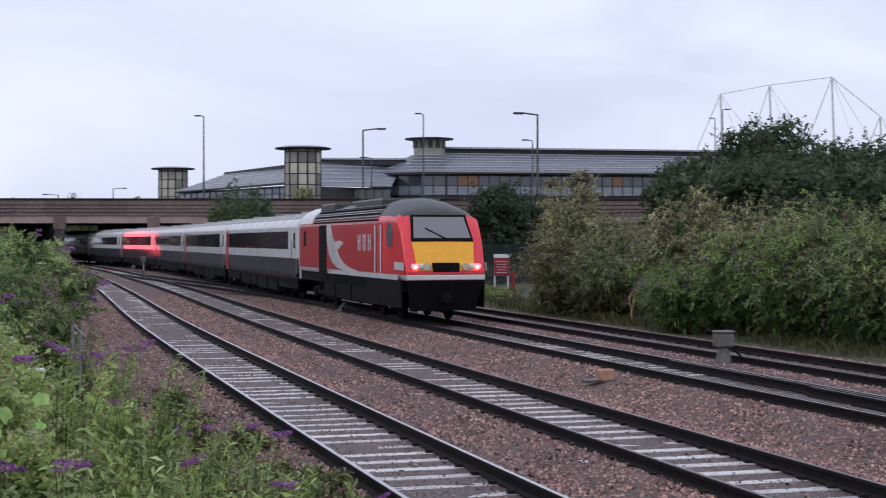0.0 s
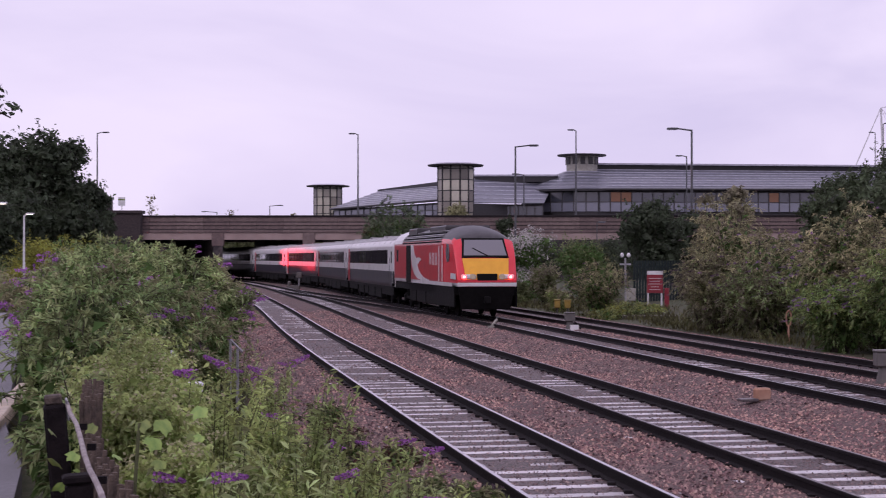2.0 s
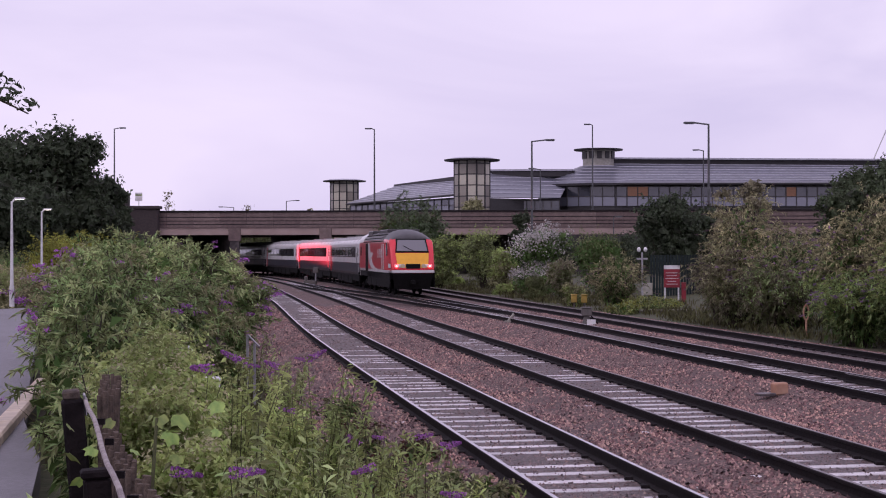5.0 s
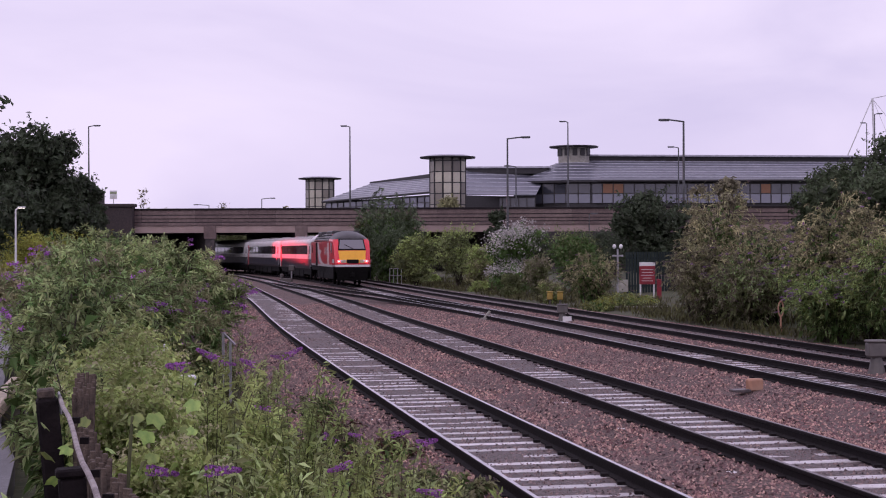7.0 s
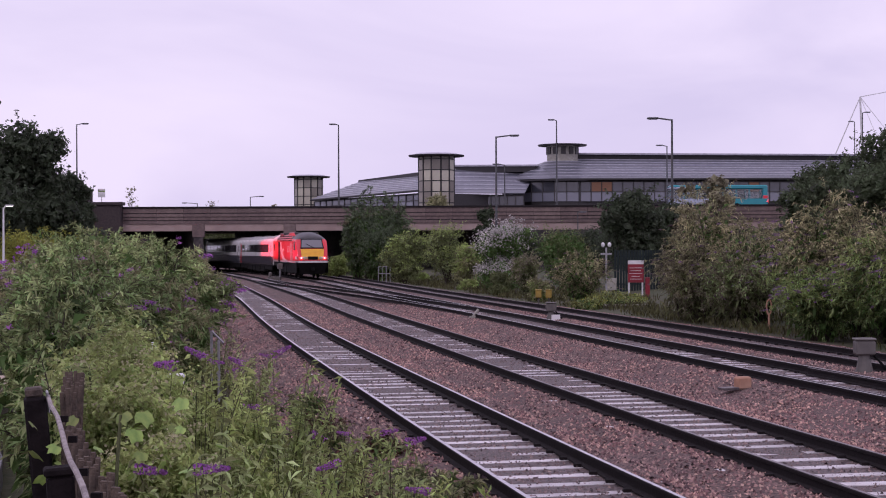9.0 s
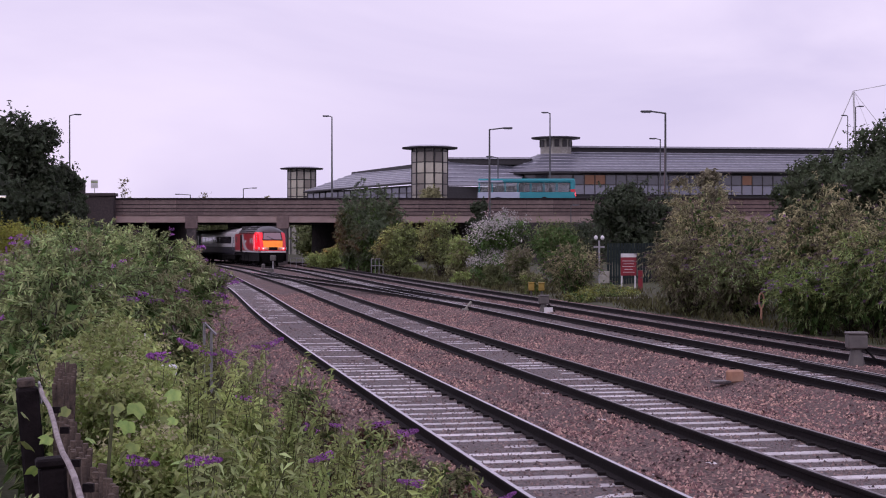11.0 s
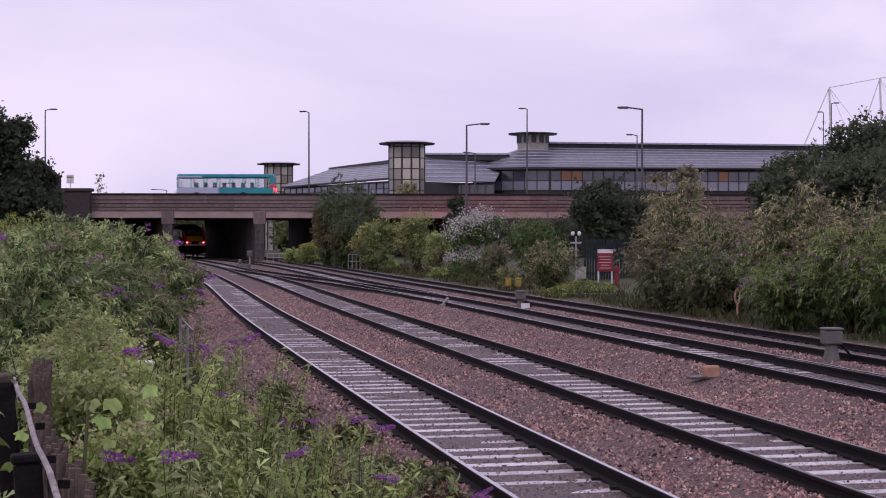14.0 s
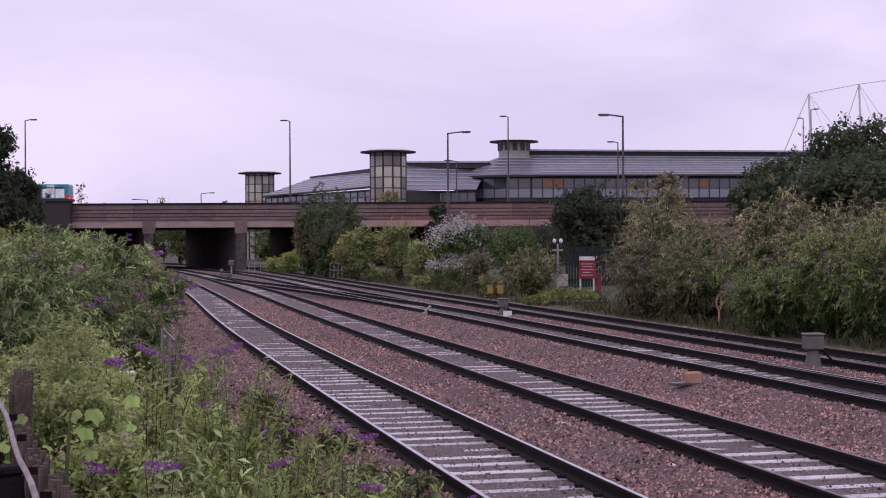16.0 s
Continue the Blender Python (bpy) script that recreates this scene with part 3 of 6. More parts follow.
def roof_strips(name, a0, a1, b0, b1, parent, rows=6):
    """A sloping roof from the eave a0-a1 to the ridge b0-b1 in overlapping courses, each a piece with a pale upper edge."""
    a0, a1, b0, b1 = map(Vector, (a0, a1, b0, b1))
    for i in range(rows):
        u, v = i / rows, (i + 1) / rows
        p = [a0.lerp(b0, u), a1.lerp(b1, u), a1.lerp(b1, v), a0.lerp(b0, v)]
        n = (p[1] - p[0]).cross(p[3] - p[0]).normalized()
        if n.z < 0:
            n = -n
        bm = bmesh.new()
        q = [w + n * (0.07 if j < 2 else 0.02) for j, w in enumerate(p)]
        lo = [bm.verts.new(w - n * 0.03) for w in p]
        hi = [bm.verts.new(w) for w in q]
        bm.faces.new(hi)
        bm.faces.new(lo[::-1])
        for j in range(4):
            bm.faces.new((lo[j], lo[(j + 1) % 4], hi[(j + 1) % 4], hi[j]))
        bmesh.ops.recalc_face_normals(bm, faces=bm.faces)
        part(name, bm, M["slate"], parent)
        bm = bmesh.new()
        add_rod(bm, p[3] + n * 0.05, p[2] + n * 0.05, 0.085, sides=5)
        part("roof_batten", bm, M["roof_edge"], parent)


def window_row(parent, p0, p1, z0, z1, count, mats, frame_w=0.14):
    """A row of windows with frames along a wall from p0 to p1 (x, y)."""
    a, b = Vector((*p0, 0)), Vector((*p1, 0))
    d = (b - a) / count
    yaw = math.degrees(math.atan2(d.y, d.x))
    w = d.length
    for i in range(count):
        o = a + d * i
        mid = (z0 + z1) / 2
        for j, (za, zb) in enumerate(((z0, mid - 0.06), (mid + 0.06, z1))):
            ob = part("pane", box(frame_w / 2, -0.03, za, w - frame_w / 2, 0.03, zb), mats(i, j), parent)
            ob.matrix_basis = pose(o.x, o.y, 0, 0, 0, yaw)
        fr = bmesh.new()
        add_box(fr, -frame_w / 2, -0.12, z0 - 0.1, frame_w / 2, 0.05, z1 + 0.1)
        add_box(fr, frame_w / 2, -0.1, mid - 0.06, w - frame_w / 2, 0.04, mid + 0.06)
        ob = part("window_frame", fr, M["frame_dark"], parent)
        ob.matrix_basis = pose(o.x, o.y, 0, 0, 0, yaw)


def prism(pts, z0, z1):
    bm = bmesh.new()
    lo = [bm.verts.new((x, y, z0)) for x, y in pts]
    hi = [bm.verts.new((x, y, z1)) for x, y in pts]
    bm.faces.new(lo[::-1])
    bm.faces.new(hi)
    for i in range(len(pts)):
        j = (i + 1) % len(pts)
        bm.faces.new((lo[i], lo[j], hi[j], hi[i]))
    bmesh.ops.recalc_face_normals(bm, faces=bm.faces)
    return bm


def build_building():
    # wing behind the towers, running away to the left
    wing = empty("left_wing", pose(0, 21.2, 0), "long low wing with blue-grey metal roof", "building")
    e0, e1 = Vector((-23.5, 222, 10.3)), Vector((-5.4, 190, 10.55))
    r0, r1 = Vector((-16.8, 236, 13.6)), Vector((-2.0, 200, 13.1))
    roof_strips("roof_course", e0, e1, r0, r1, wing, 7)
    part("gutter", rod(e0 + Vector((0, -0.1, -0.1)), e1 + Vector((0, -0.1, -0.1)), 0.16, sides=6), M["fascia_dark"], wing)
    part("wall", prism([(-23, 223), (-5, 191), (6, 200), (-12, 240)], 0, 10.2), M["frame_dark"], wing)
    rc = r0.lerp(r1, 0.9)
    part("clerestory", prism([(r0.x, r0.y), (rc.x, rc.y), (rc.x + 1.5, rc.y + 2), (r0.x + 5, r0.y + 4)], 13.0, 14.0), M["fascia_dark"], wing)
    window_row(wing, (-22.9, 222.4), (-5.1, 190.8), 8.4, 9.9, 16, lambda i, j: M["pale_glass"] if (i * 7 + j) % 3 else M["dull_glass"])
    link = empty("link_block", pose(0, 21.2, 0), "link block with pale-edged metal roof", "building")
    roof_strips("roof_course", (-1.2, 195.6, 10.3), (9.6, 198.6, 10.3), (-1.2, 208, 14.3), (12.0, 212, 14.3), link, 6)
    part("wall", box(-1.2, 198.9, 0, 9.6, 214, 10.2), M["frame_dark"], link)
    window_row(link, (-1.1, 198.7), (9.5, 198.7), 6.6, 9.9, 9, lambda i, j: M["dull_glass"])
    part("clerestory", box(-1.0, 208.2, 13.9, 12, 214, 14.75), M["fascia_dark"], link)
    part("ridge_cap", box(-1.2, 208.0, 14.75, 12.2, 214, 15.0), M["roof_edge"], link)
    # round-ended pavilion with a lantern, and the long right wing
    cx, cy = 16.0, 212.0
    pav = empty("pavilion", pose(0, 21.2, 0), "round-ended pavilion with metal cone roof and lantern", "building")
    n = 16
    for k in range(6):
        u, v = k / 6, (k + 1) / 6
        ra, rb = 9.9 - 7.1 * u, 9.9 - 7.1 * v
        za, zb = 12.55 + 3.0 * u, 12.55 + 3.0 * v
        part("roof_course", frustum(cx, cy, ra + 0.1, za + 0.08, rb + 0.1, zb, n, cap=False), M["slate"], pav)
        part("roof_batten", frustum(cx, cy, rb + 0.14, zb - 0.04, rb + 0.1, zb + 0.06, n, cap=False), M["roof_edge"], pav)
    part("wall", frustum(cx, cy, 9.1, 0, 9.1, 12.5, n), M["frame_dark"], pav)
    part("eave", frustum(cx, cy, 10.1, 12.3, 10.1, 12.6, n), M["fascia_dark"], pav)
    for i in range(n):
        a, b = math.pi / n + 2 * math.pi * i / n, math.pi / n + 2 * math.pi * (i + 1) / n
        if math.sin((a + b) / 2) < 0.3:
            window_row(pav, (cx + 9.2 * math.cos(a), cy + 9.2 * math.sin(a)), (cx + 9.2 * math.cos(b), cy + 9.2 * math.sin(b)), 9.3, 12.1, 2,
                       lambda i, j: M["pale_glass"] if j == 0 else M["dull_glass"])
    part("lantern", frustum(cx, cy, 2.4, 15.3, 2.4, 18.0, 12), M["pale_stone"], pav, "pale round lantern")
    for i in range(12):
        a = 2 * math.pi * i / 12
        ob = part("lantern_window", box(-0.36, -0.08, 16.7, 0.36, 0.08, 17.8), M["frame_dark"], pav)
        ob.matrix_basis = pose(cx + 2.39 * math.cos(a), cy + 2.39 * math.sin(a), 0, 0, 0, math.degrees(a) + 90)
    part("lantern_hat", frustum(cx, cy, 3.7, 18.0, 3.75, 18.2, 32), M["fascia_dark"], pav)
    right = empty("right_wing", pose(0, 21.2, 0), "long wing with ribbed metal roof and lit windows", "building")
    roof_strips("roof_course", (18, 202.6, 12.6), (75, 210, 12.8), (18, 212, 15.9), (75, 220, 15.8), right, 7)
    part("gutter", rod((18, 202.4, 12.5), (75, 209.8, 12.7), 0.17, sides=6), M["fascia_dark"], right)
    part("wall", prism([(18, 203.4), (75, 210.8), (75, 226), (18, 220)], 0, 12.5), M["frame_dark"], right)
    part("clerestory", prism([(18, 212.2), (75, 220.2), (75, 224), (18, 216)], 15.5, 16.7), M["fascia_dark"], right)
    part("ridge_cap", prism([(18, 211.6), (75, 219.6), (75, 224.5), (18, 216.5)], 16.7, 16.95), M["roof_edge"], right)
    window_row(right, (18, 203.1), (75, 210.5), 9.3, 12.1, 36, lambda i, j: M["lit_glass"] if j == 1 and i in (1, 2, 16) else (M["pale_glass"] if j == 0 else M["dull_glass"]))
    build_tower(-2.85, 185 * K, 0.0, 15.0)
    build_tower(-25.9, 240 * K, 0.0, 15.1)
    far = empty("far_block", pose(0, 21.2, 0), "far grey block roof", "building")
    part("wall", box(60, 238, 0, 110, 250, 16.4), M["frame_dark"], far)
    part("roof", box(59, 237, 16.4, 111, 251, 17.6, 0.2), M["slate"], far)


build_building()


# ---------------- lamp columns, masts
def street_lamp(x, y, base, top, arm, label="tall grey steel street lamp with one arm", lit=False, steel="lamp_steel", r=0.11, hs=1.0):
    lamp = empty("street_lamp", pose(x, K * y, base), label, "street lamp", "street lamps")
    h = top - base
    part("base", rod((0, 0, 0), (0, 0, min(1.3, h * 0.2)), r * 1.5, r * 1.4, 8), M[steel], lamp)
    part("column", rod((0, 0, min(1.3, h * 0.2)), (0, 0, h), r, r * 0.6, 8), M[steel], lamp)
    part("arm", rod((0, 0, h - 0.05), (arm * 0.7, 0, h + 0.08), r * 0.5, sides=6), M[steel], lamp)
    s = math.copysign(1, arm)
    bm = box(-0.4 * hs, -0.14 * hs, -0.07 * hs, 0.4 * hs, 0.14 * hs, 0.07 * hs, 0.05 * hs)
    for v in bm.verts:
        v.co += Vector((arm * 0.7 + s * 0.35 * hs, 0, h + 0.08))
    head = part("lantern", bm, M[steel], lamp)
    bm = box(-0.3 * hs, -0.1 * hs, -0.1 * hs, 0.3 * hs, 0.1 * hs, -0.065 * hs)
    for v in bm.verts:
        v.co += Vector((arm * 0.7 + s * 0.35 * hs, 0, h + 0.08))
    part("lens", bm, M["lamp_glow"] if lit else M["pale_glass"], head)
    return lamp


def at_px(x12, depth):
    return (x12 - 784) / 2450 * depth


street_lamp(at_px(573, 160), 160, 6.35, 2.5 + 219 / 2450 * 160, -0.5)
street_lamp(at_px(108, 160), 160, 6.35, 2.5 + 222 / 2450 * 160, 0.9)
street_lamp(at_px(852, 112), 112, -0.2, 2.5 + 197 / 2450 * 112, 1.6)
street_lamp(at_px(867, 166), 166, 0.0, 2.5 + 147 / 2450 * 166, -1.0)
street_lamp(at_px(959, 165), 165, 6.35, 2.5 + 225 / 2450 * 165, -0.4)
street_lamp(at_px(1163, 96), 96, -0.2, 2.5 + 226 / 2450 * 96, -1.4)
street_lamp(at_px(1154, 165), 165, 0.0, 2.5 + 179 / 2450 * 165, -0.8)
street_lamp(at_px(1499, 190), 190, 0.0, 2.5 + 236 / 2450 * 190, 0.5)
street_lamp(at_px(1485, 210), 210, 0.0, 2.5 + 220 / 2450 * 210, -0.3)
street_lamp(at_px(416, 220), 220, -0.3, 2.5 + 92 / 2450 * 220, 2.0)
street_lamp(at_px(322, 230), 230, -0.3, 2.5 + 81 / 2450 * 230, -2.6)
street_lamp(at_px(996, 152), 152, -0.3, 2.5 + 62 / 2450 * 152, 0.3, "slim steel post against the parapet", r=0.08)


def build_masts():
    arena = empty("arena_masts", pose(0, 0, 0), "white steel arena masts with stay cables", "mast")
    d = 420.0 * K
    tops = [(1495, 152), (1585, 135), (1700, 120), (1790, 190)]
    pts = [Vector((at_px(x, 420), d, 2.5 + (416 - y) / 2450 * 420)) for x, y in tops]
    for i, p in enumerate(pts):
        lean = -3.5 if i % 2 == 0 else 0
        part("mast", rod((p.x + 2.0, d, 0), p, 0.5, 0.3, 6), M["white_steel"], arena)
        part("stay", rod((p.x - 16 + lean, d - 2, 4), p, 0.16, sides=5), M["white_steel"], arena)
        part("stay", rod((p.x - 14 + lean, d + 6, 4), p, 0.14, sides=5), M["white_steel"], arena)
        part("stay", rod((p.x + 14, d, 14), p, 0.06, sides=5), M["white_steel"], arena)
        part("stay", rod((p.x + 20, d, 22), p, 0.08, sides=5), M["white_steel"], arena)
    for a, b in zip(pts, pts[1:]):
        part("cable", rod(a, b, 0.13, sides=5), M["white_steel"], arena)


build_masts()


# ---------------- the train
def loft(rings, closed_ends=True):
    bm = bmesh.new()
    vs = [[bm.verts.new(p) for p in r] for r in rings]
    n = len(vs[0])
    faces = []
    for a, b in zip(vs, vs[1:]):
        row = []
        for i in range(n - 1):
            row.append(bm.faces.new((a[i], a[i + 1], b[i + 1], b[i])))
        faces.append(row)
    for a, b in zip(vs, vs[1:]):
        bm.faces.new((a[-1], a[0], b[0], b[-1]))
    if closed_ends:
        bm.faces.new(vs[0][::-1])
        bm.faces.new(vs[-1])
    return bm, faces


def car_ring(y, w, zb, zt, rise, levels):
    """A cross-section: up one side by the given levels, over an arched roof, down the other."""
    side = [(w * (1.0 if z > zb + 0.3 else 0.97), z) for z in levels if z < zt - rise - 0.02]
    arch = [(w * math.cos(a), zt - rise + rise * math.sin(a)) for a in np.linspace(0, math.pi, 13)]
    left = [(-x, z) for x, z in side]
    while len(left) < len(levels):
        left.append((-w, zt - rise - 0.01 + 0.0005 * len(left)))
    right = [(-x, z) for x, z in left[::-1]]
    pts = left + [(-x, z) for x, z in arch] + right
    return [Vector((x, y, z)) for x, z in pts]


def bogie(parent, y, name="bogie"):
    bm = bmesh.new()
    for s in (-1, 1):
        add_box(bm, s * 0.98 - 0.09, y - 1.75, 0.42, s * 0.98 + 0.09, y + 1.75, 0.72, 0.04)
        for dy in (-1.3, 1.3):
            add_box(bm, s * 1.02 - 0.12, y + dy - 0.2, 0.3, s * 1.02 + 0.12, y + dy + 0.2, 0.66, 0.05)
        add_rod(bm, (s * 1.05, y, 0.6), (s * 1.05, y, 0.95), 0.16, sides=10)
    add_box(bm, -0.9, y - 0.3, 0.45, 0.9, y + 0.3, 0.75)
    b = part(name, bm, M["black"], parent, "sooty steel bogie frame")
    for dy in (-1.3, 1.3):
        wb = bmesh.new()
        for s in (-1, 1):
            add_rod(wb, (s * 0.69, y + dy, 0.46), (s * 0.82, y + dy, 0.46), 0.46, sides=24)
        add_rod(wb, (-0.7, y + dy, 0.46), (0.7, y + dy, 0.46), 0.09, sides=8)
        part("wheelset", wb, M["black"], b, "grimy steel wheelset")


def flat_shape(pts, thick, side):
    """A plate in the y-z plane, proud of the car side at x."""
    bm = bmesh.new()
    a = [bm.verts.new((side, y, z)) for y, z in pts]
    b = [bm.verts.new((side + math.copysign(thick, side), y, z)) for y, z in pts]
    bm.faces.new(a)
    bm.faces.new(b[::-1])
    for i in range(len(pts)):
        j = (i + 1) % len(pts)
        bm.faces.new((a[i], a[j], b[j], b[i]))
    bmesh.ops.recalc_face_normals(bm, faces=bm.faces)
    return bm


def face_plate(corners, lift):
    """A plate laid on a sloping face, given its four corners, lifted by lift along its normal and as thick."""
    c = [Vector(p) for p in corners]
    n = (c[1] - c[0]).cross(c[3] - c[0]).normalized()
    if n.y > 0:
        n = -n
    bm = bmesh.new()
    lo, hi = [bm.verts.new(p - n * 0.02) for p in c], [bm.verts.new(p + n * lift) for p in c]
    bm.faces.new(hi)
    bm.faces.new(lo[::-1])
    for i in range(4):
        j = (i + 1) % 4
        bm.faces.new((lo[i], lo[j], hi[j], hi[i]))
    bmesh.ops.recalc_face_normals(bm, faces=bm.faces)
    return bm


def nose_y(z):
    """How far back the sloping front lies at height z."""
    return float(np.interp(z, [0.3, 1.2, 1.45, 1.62, 2.48, 3.3, 3.62, 3.8, 3.9], [0.35, 0.0, 0.0, 0.05, 0.42, 0.98, 1.75, 2.7, 3.9]))


def build_power_car():
    car = empty("power_car", pose(0, 0, 0), "red diesel power car with yellow nose and tail lights lit", "locomotive")
    levels = [1.3, 1.38, 1.46, 1.62, 2.0, 2.48, 2.9, 3.05]
    st = [(0.0, 1.22, 1.5, 0.05), (0.05, 1.25, 1.64, 0.05), (0.42, 1.28, 2.5, 0.07), (0.7, 1.29, 2.92, 0.1), (0.98, 1.3, 3.38, 0.26),
          (1.3, 1.31, 3.56, 0.44), (1.75, 1.33, 3.7, 0.56), (2.5, 1.36, 3.84, 0.72), (3.1, 1.37, 3.9, 0.8), (5.2, 1.37, 3.9, 0.8), (17.3, 1.37, 3.9, 0.8), (17.55, 1.35, 3.86, 0.78)]
    rings = [car_ring(y, w, 1.1, zt, rise, levels) for y, w, zt, rise in st]
    bm, faces = loft(rings)
    mats = [M["train_red"], M["nose_red"], M["train_yellow"], M["roof_dark"], M["train_white"], M["train_roof"]]
    nl = len(levels)
    total = len(rings[0])
    for s, row in enumerate(faces):
        y = st[s][0]
        for i, f in enumerate(row):
            z = f.calc_center_median().z
            x = f.calc_center_median().x
            arch = nl - 1 <= i < total - nl
            f.material_index = 1 if y < 3.1 else 0
            if arch:
                if y < 0.42:
                    f.material_index = 1
                elif y < 0.95:
                    f.material_index = 3 if abs(x) < 0.98 else 1
                else:
                    f.material_index = 3
                    if y < 3.1 and z < 3.28:
                        f.material_index = 1
                    if y > 3 and z < 3.25:
                        f.material_index = 0
            elif z < 1.45:
                f.material_index = 4
            f.smooth = True
    body = part("body", bm, mats, car)
    # face: yellow panel, windscreen, lamps
    def fx(x, z):
        return (x, nose_y(z) - 0.012, z)
    part("yellow_panel", face_plate([fx(-0.9, 1.66), fx(0.9, 1.66), fx(0.98, 2.46), fx(-0.98, 2.46)], 0.03), M["train_yellow"], car, "yellow warning panel")
    part("lower_panel", face_plate([(-1.02, 0.02, 1.58), (1.02, 0.02, 1.58), (0.98, 0.04, 1.66), (-0.98, 0.04, 1.66)], 0.03), M["train_yellow"], car)
    part("red_valance", box(-1.23, -0.035, 1.475, 1.23, 0.1, 1.6, 0.02), M["nose_red"], car, "glossy red valance strip")
    part("white_valance", box(-1.24, -0.04, 1.31, 1.24, 0.1, 1.47, 0.02), M["train_white"], car, "white valance strip")
    part("screen_surround", face_plate([fx(-0.99, 2.5), fx(0.99, 2.5), fx(0.88, 3.3), fx(-0.88, 3.3)], 0.035), M["black"], car, "black rubber windscreen surround")
    screen = part("windscreen", face_plate([fx(-0.91, 2.57), fx(0.91, 2.57), fx(0.81, 3.22), fx(-0.81, 3.22)], 0.05), M["screen"], car, "grey windscreen glass")
    a, b = Vector(fx(0.1, 2.58)), Vector(fx(-0.5, 2.9))
    part("wiper", rod(a + Vector((0, -0.07, 0)), b + Vector((0, -0.07, 0)), 0.022, sides=5), M["black"], screen)
    part("coupling_hatch", box(-0.42, -0.06, 1.56, 0.42, 0.1, 1.84, 0.02), M["black"], car, "black grille hatch")
    for s in (-1, 1):
        lamp = part("lamp_cluster", box(s * 0.8 - 0.3, -0.045, 1.62, s * 0.8 + 0.34, 0.12, 1.81, 0.05), M["train_white"], car, "pale lamp cluster housing")
        part("headlight", rod((s * 0.62, -0.06, 1.72), (s * 0.62, 0.0, 1.72), 0.12, sides=16), M["head_light"], lamp)
        part("tail_light", rod((s * 0.98, -0.065, 1.71), (s * 0.98, 0.0, 1.71), 0.10, sides=16), M["tail_light"], lamp, "lit red tail light")
        part("tail_light_core", rod((s * 0.98, -0.075, 1.71), (s * 0.98, -0.06, 1.71), 0.055, sides=12), M["tail_core"], lamp)
        # the sides
        x = s * 1.372
        part("marker_panel", flat_shape([(0.08, 1.6), (1.3, 1.62), (1.25, 1.86), (0.12, 1.84)], 0.01, s * 1.31), M["train_white"], car)
        part("cab_window", flat_shape([(1.5, 2.35), (2.0, 2.3), (2.2, 2.75), (2.0, 3.1), (1.6, 3.05), (1.42, 2.7)], 0.02, s * 1.335), M["screen"], car)
        part("cab_door", flat_shape([(2.75, 1.47), (3.4, 1.47), (3.4, 3.1), (2.75, 3.1)], 0.008, s * 1.366), M["train_red"], car)
        for yy in (2.68, 3.48):
            part("handrail", rod((x + s * 0.05, yy, 1.5), (x + s * 0.05, yy, 3.02), 0.025, sides=6), M["white_steel"], car)
        part("swoosh", flat_shape([(11.0, 3.12), (11.75, 3.12), (11.7, 2.6), (11.4, 2.1), (10.8, 1.75), (9.8, 1.54), (8.2, 1.44), (6.4, 1.44), (6.4, 1.5), (7.6, 1.56), (8.7, 1.72), (9.4, 1.95), (9.85, 2.22), (9.5, 2.2), (9.1, 2.34), (8.6, 2.4), (9.0, 2.5), (9.5, 2.52), (10.1, 2.48), (10.6, 2.64)], 0.006, x), M["train_white"], car, "white swoosh on the red side")
        part("side_stripe", flat_shape([(0.6, 1.302), (11.6, 1.302), (10.5, 1.42), (8.2, 1.464), (0.6, 1.464)], 0.004, x), M["train_white"], car)
        for k in range(3):
            for dy in (0.0, 0.3):
                part("logo_bar", flat_shape([(4.3 + 0.78 * k + dy, 2.18), (4.42 + 0.78 * k + dy, 2.18), (4.42 + 0.78 * k + dy, 2.72), (4.3 + 0.78 * k + dy, 2.72)], 0.006, x), M["train_white"], car)
            part("logo_bar", flat_shape([(4.42 + 0.78 * k, 2.62 - 0.17 * (k != 1)), (4.6 + 0.78 * k, 2.62 - 0.17 * (k != 1)), (4.6 + 0.78 * k, 2.72 - 0.17 * (k != 1)), (4.42 + 0.78 * k, 2.72 - 0.17 * (k != 1))], 0.006, x), M["train_white"], car)
        part("side_grille", flat_shape([(11.75, 1.31), (13.2, 1.31), (13.2, 3.1), (11.75, 3.1)], 0.012, x), M["black"], car, "black louvred side grille")
        for k in range(9):
            part("louvre", box(min(x, x + s * 0.035), 11.77, 1.4 + 0.19 * k, max(x, x + s * 0.035), 13.18, 1.44 + 0.19 * k), M["rail_side"], car)
        part("guard_window", flat_shape([(16.0, 2.3), (16.5, 2.3), (16.5, 2.9), (16.0, 2.9)], 0.012, x), M["band"], car)
        part("skirt", box(min(s * 1.28, s * 1.34), 0.35, 0.45, max(s * 1.28, s * 1.34), 5.2, 1.31), M["black"], car)
        for (ya, yb) in ((5.2, 7.6), (7.8, 10.4), (10.6, 12.6)):
            part("equipment_box", box(min(s * 0.7, s * 1.3), ya, 0.4, max(s * 0.7, s * 1.3), yb, 1.2, 0.05), M["black"], car)
    part("plough", face_plate([(-1.2, 0.05, 1.31), (1.2, 0.05, 1.31), (1.04, 0.4, 0.38), (-1.04, 0.4, 0.38)], 0.06), M["black"], car, "black front skirt")
    part("underframe", box(-1.3, 0.4, 0.95, 1.3, 17.4, 1.31), M["black"], car)
    part("coupler", box(-0.12, -0.2, 0.62, 0.12, 0.4, 0.9, 0.03), M["black"], car)
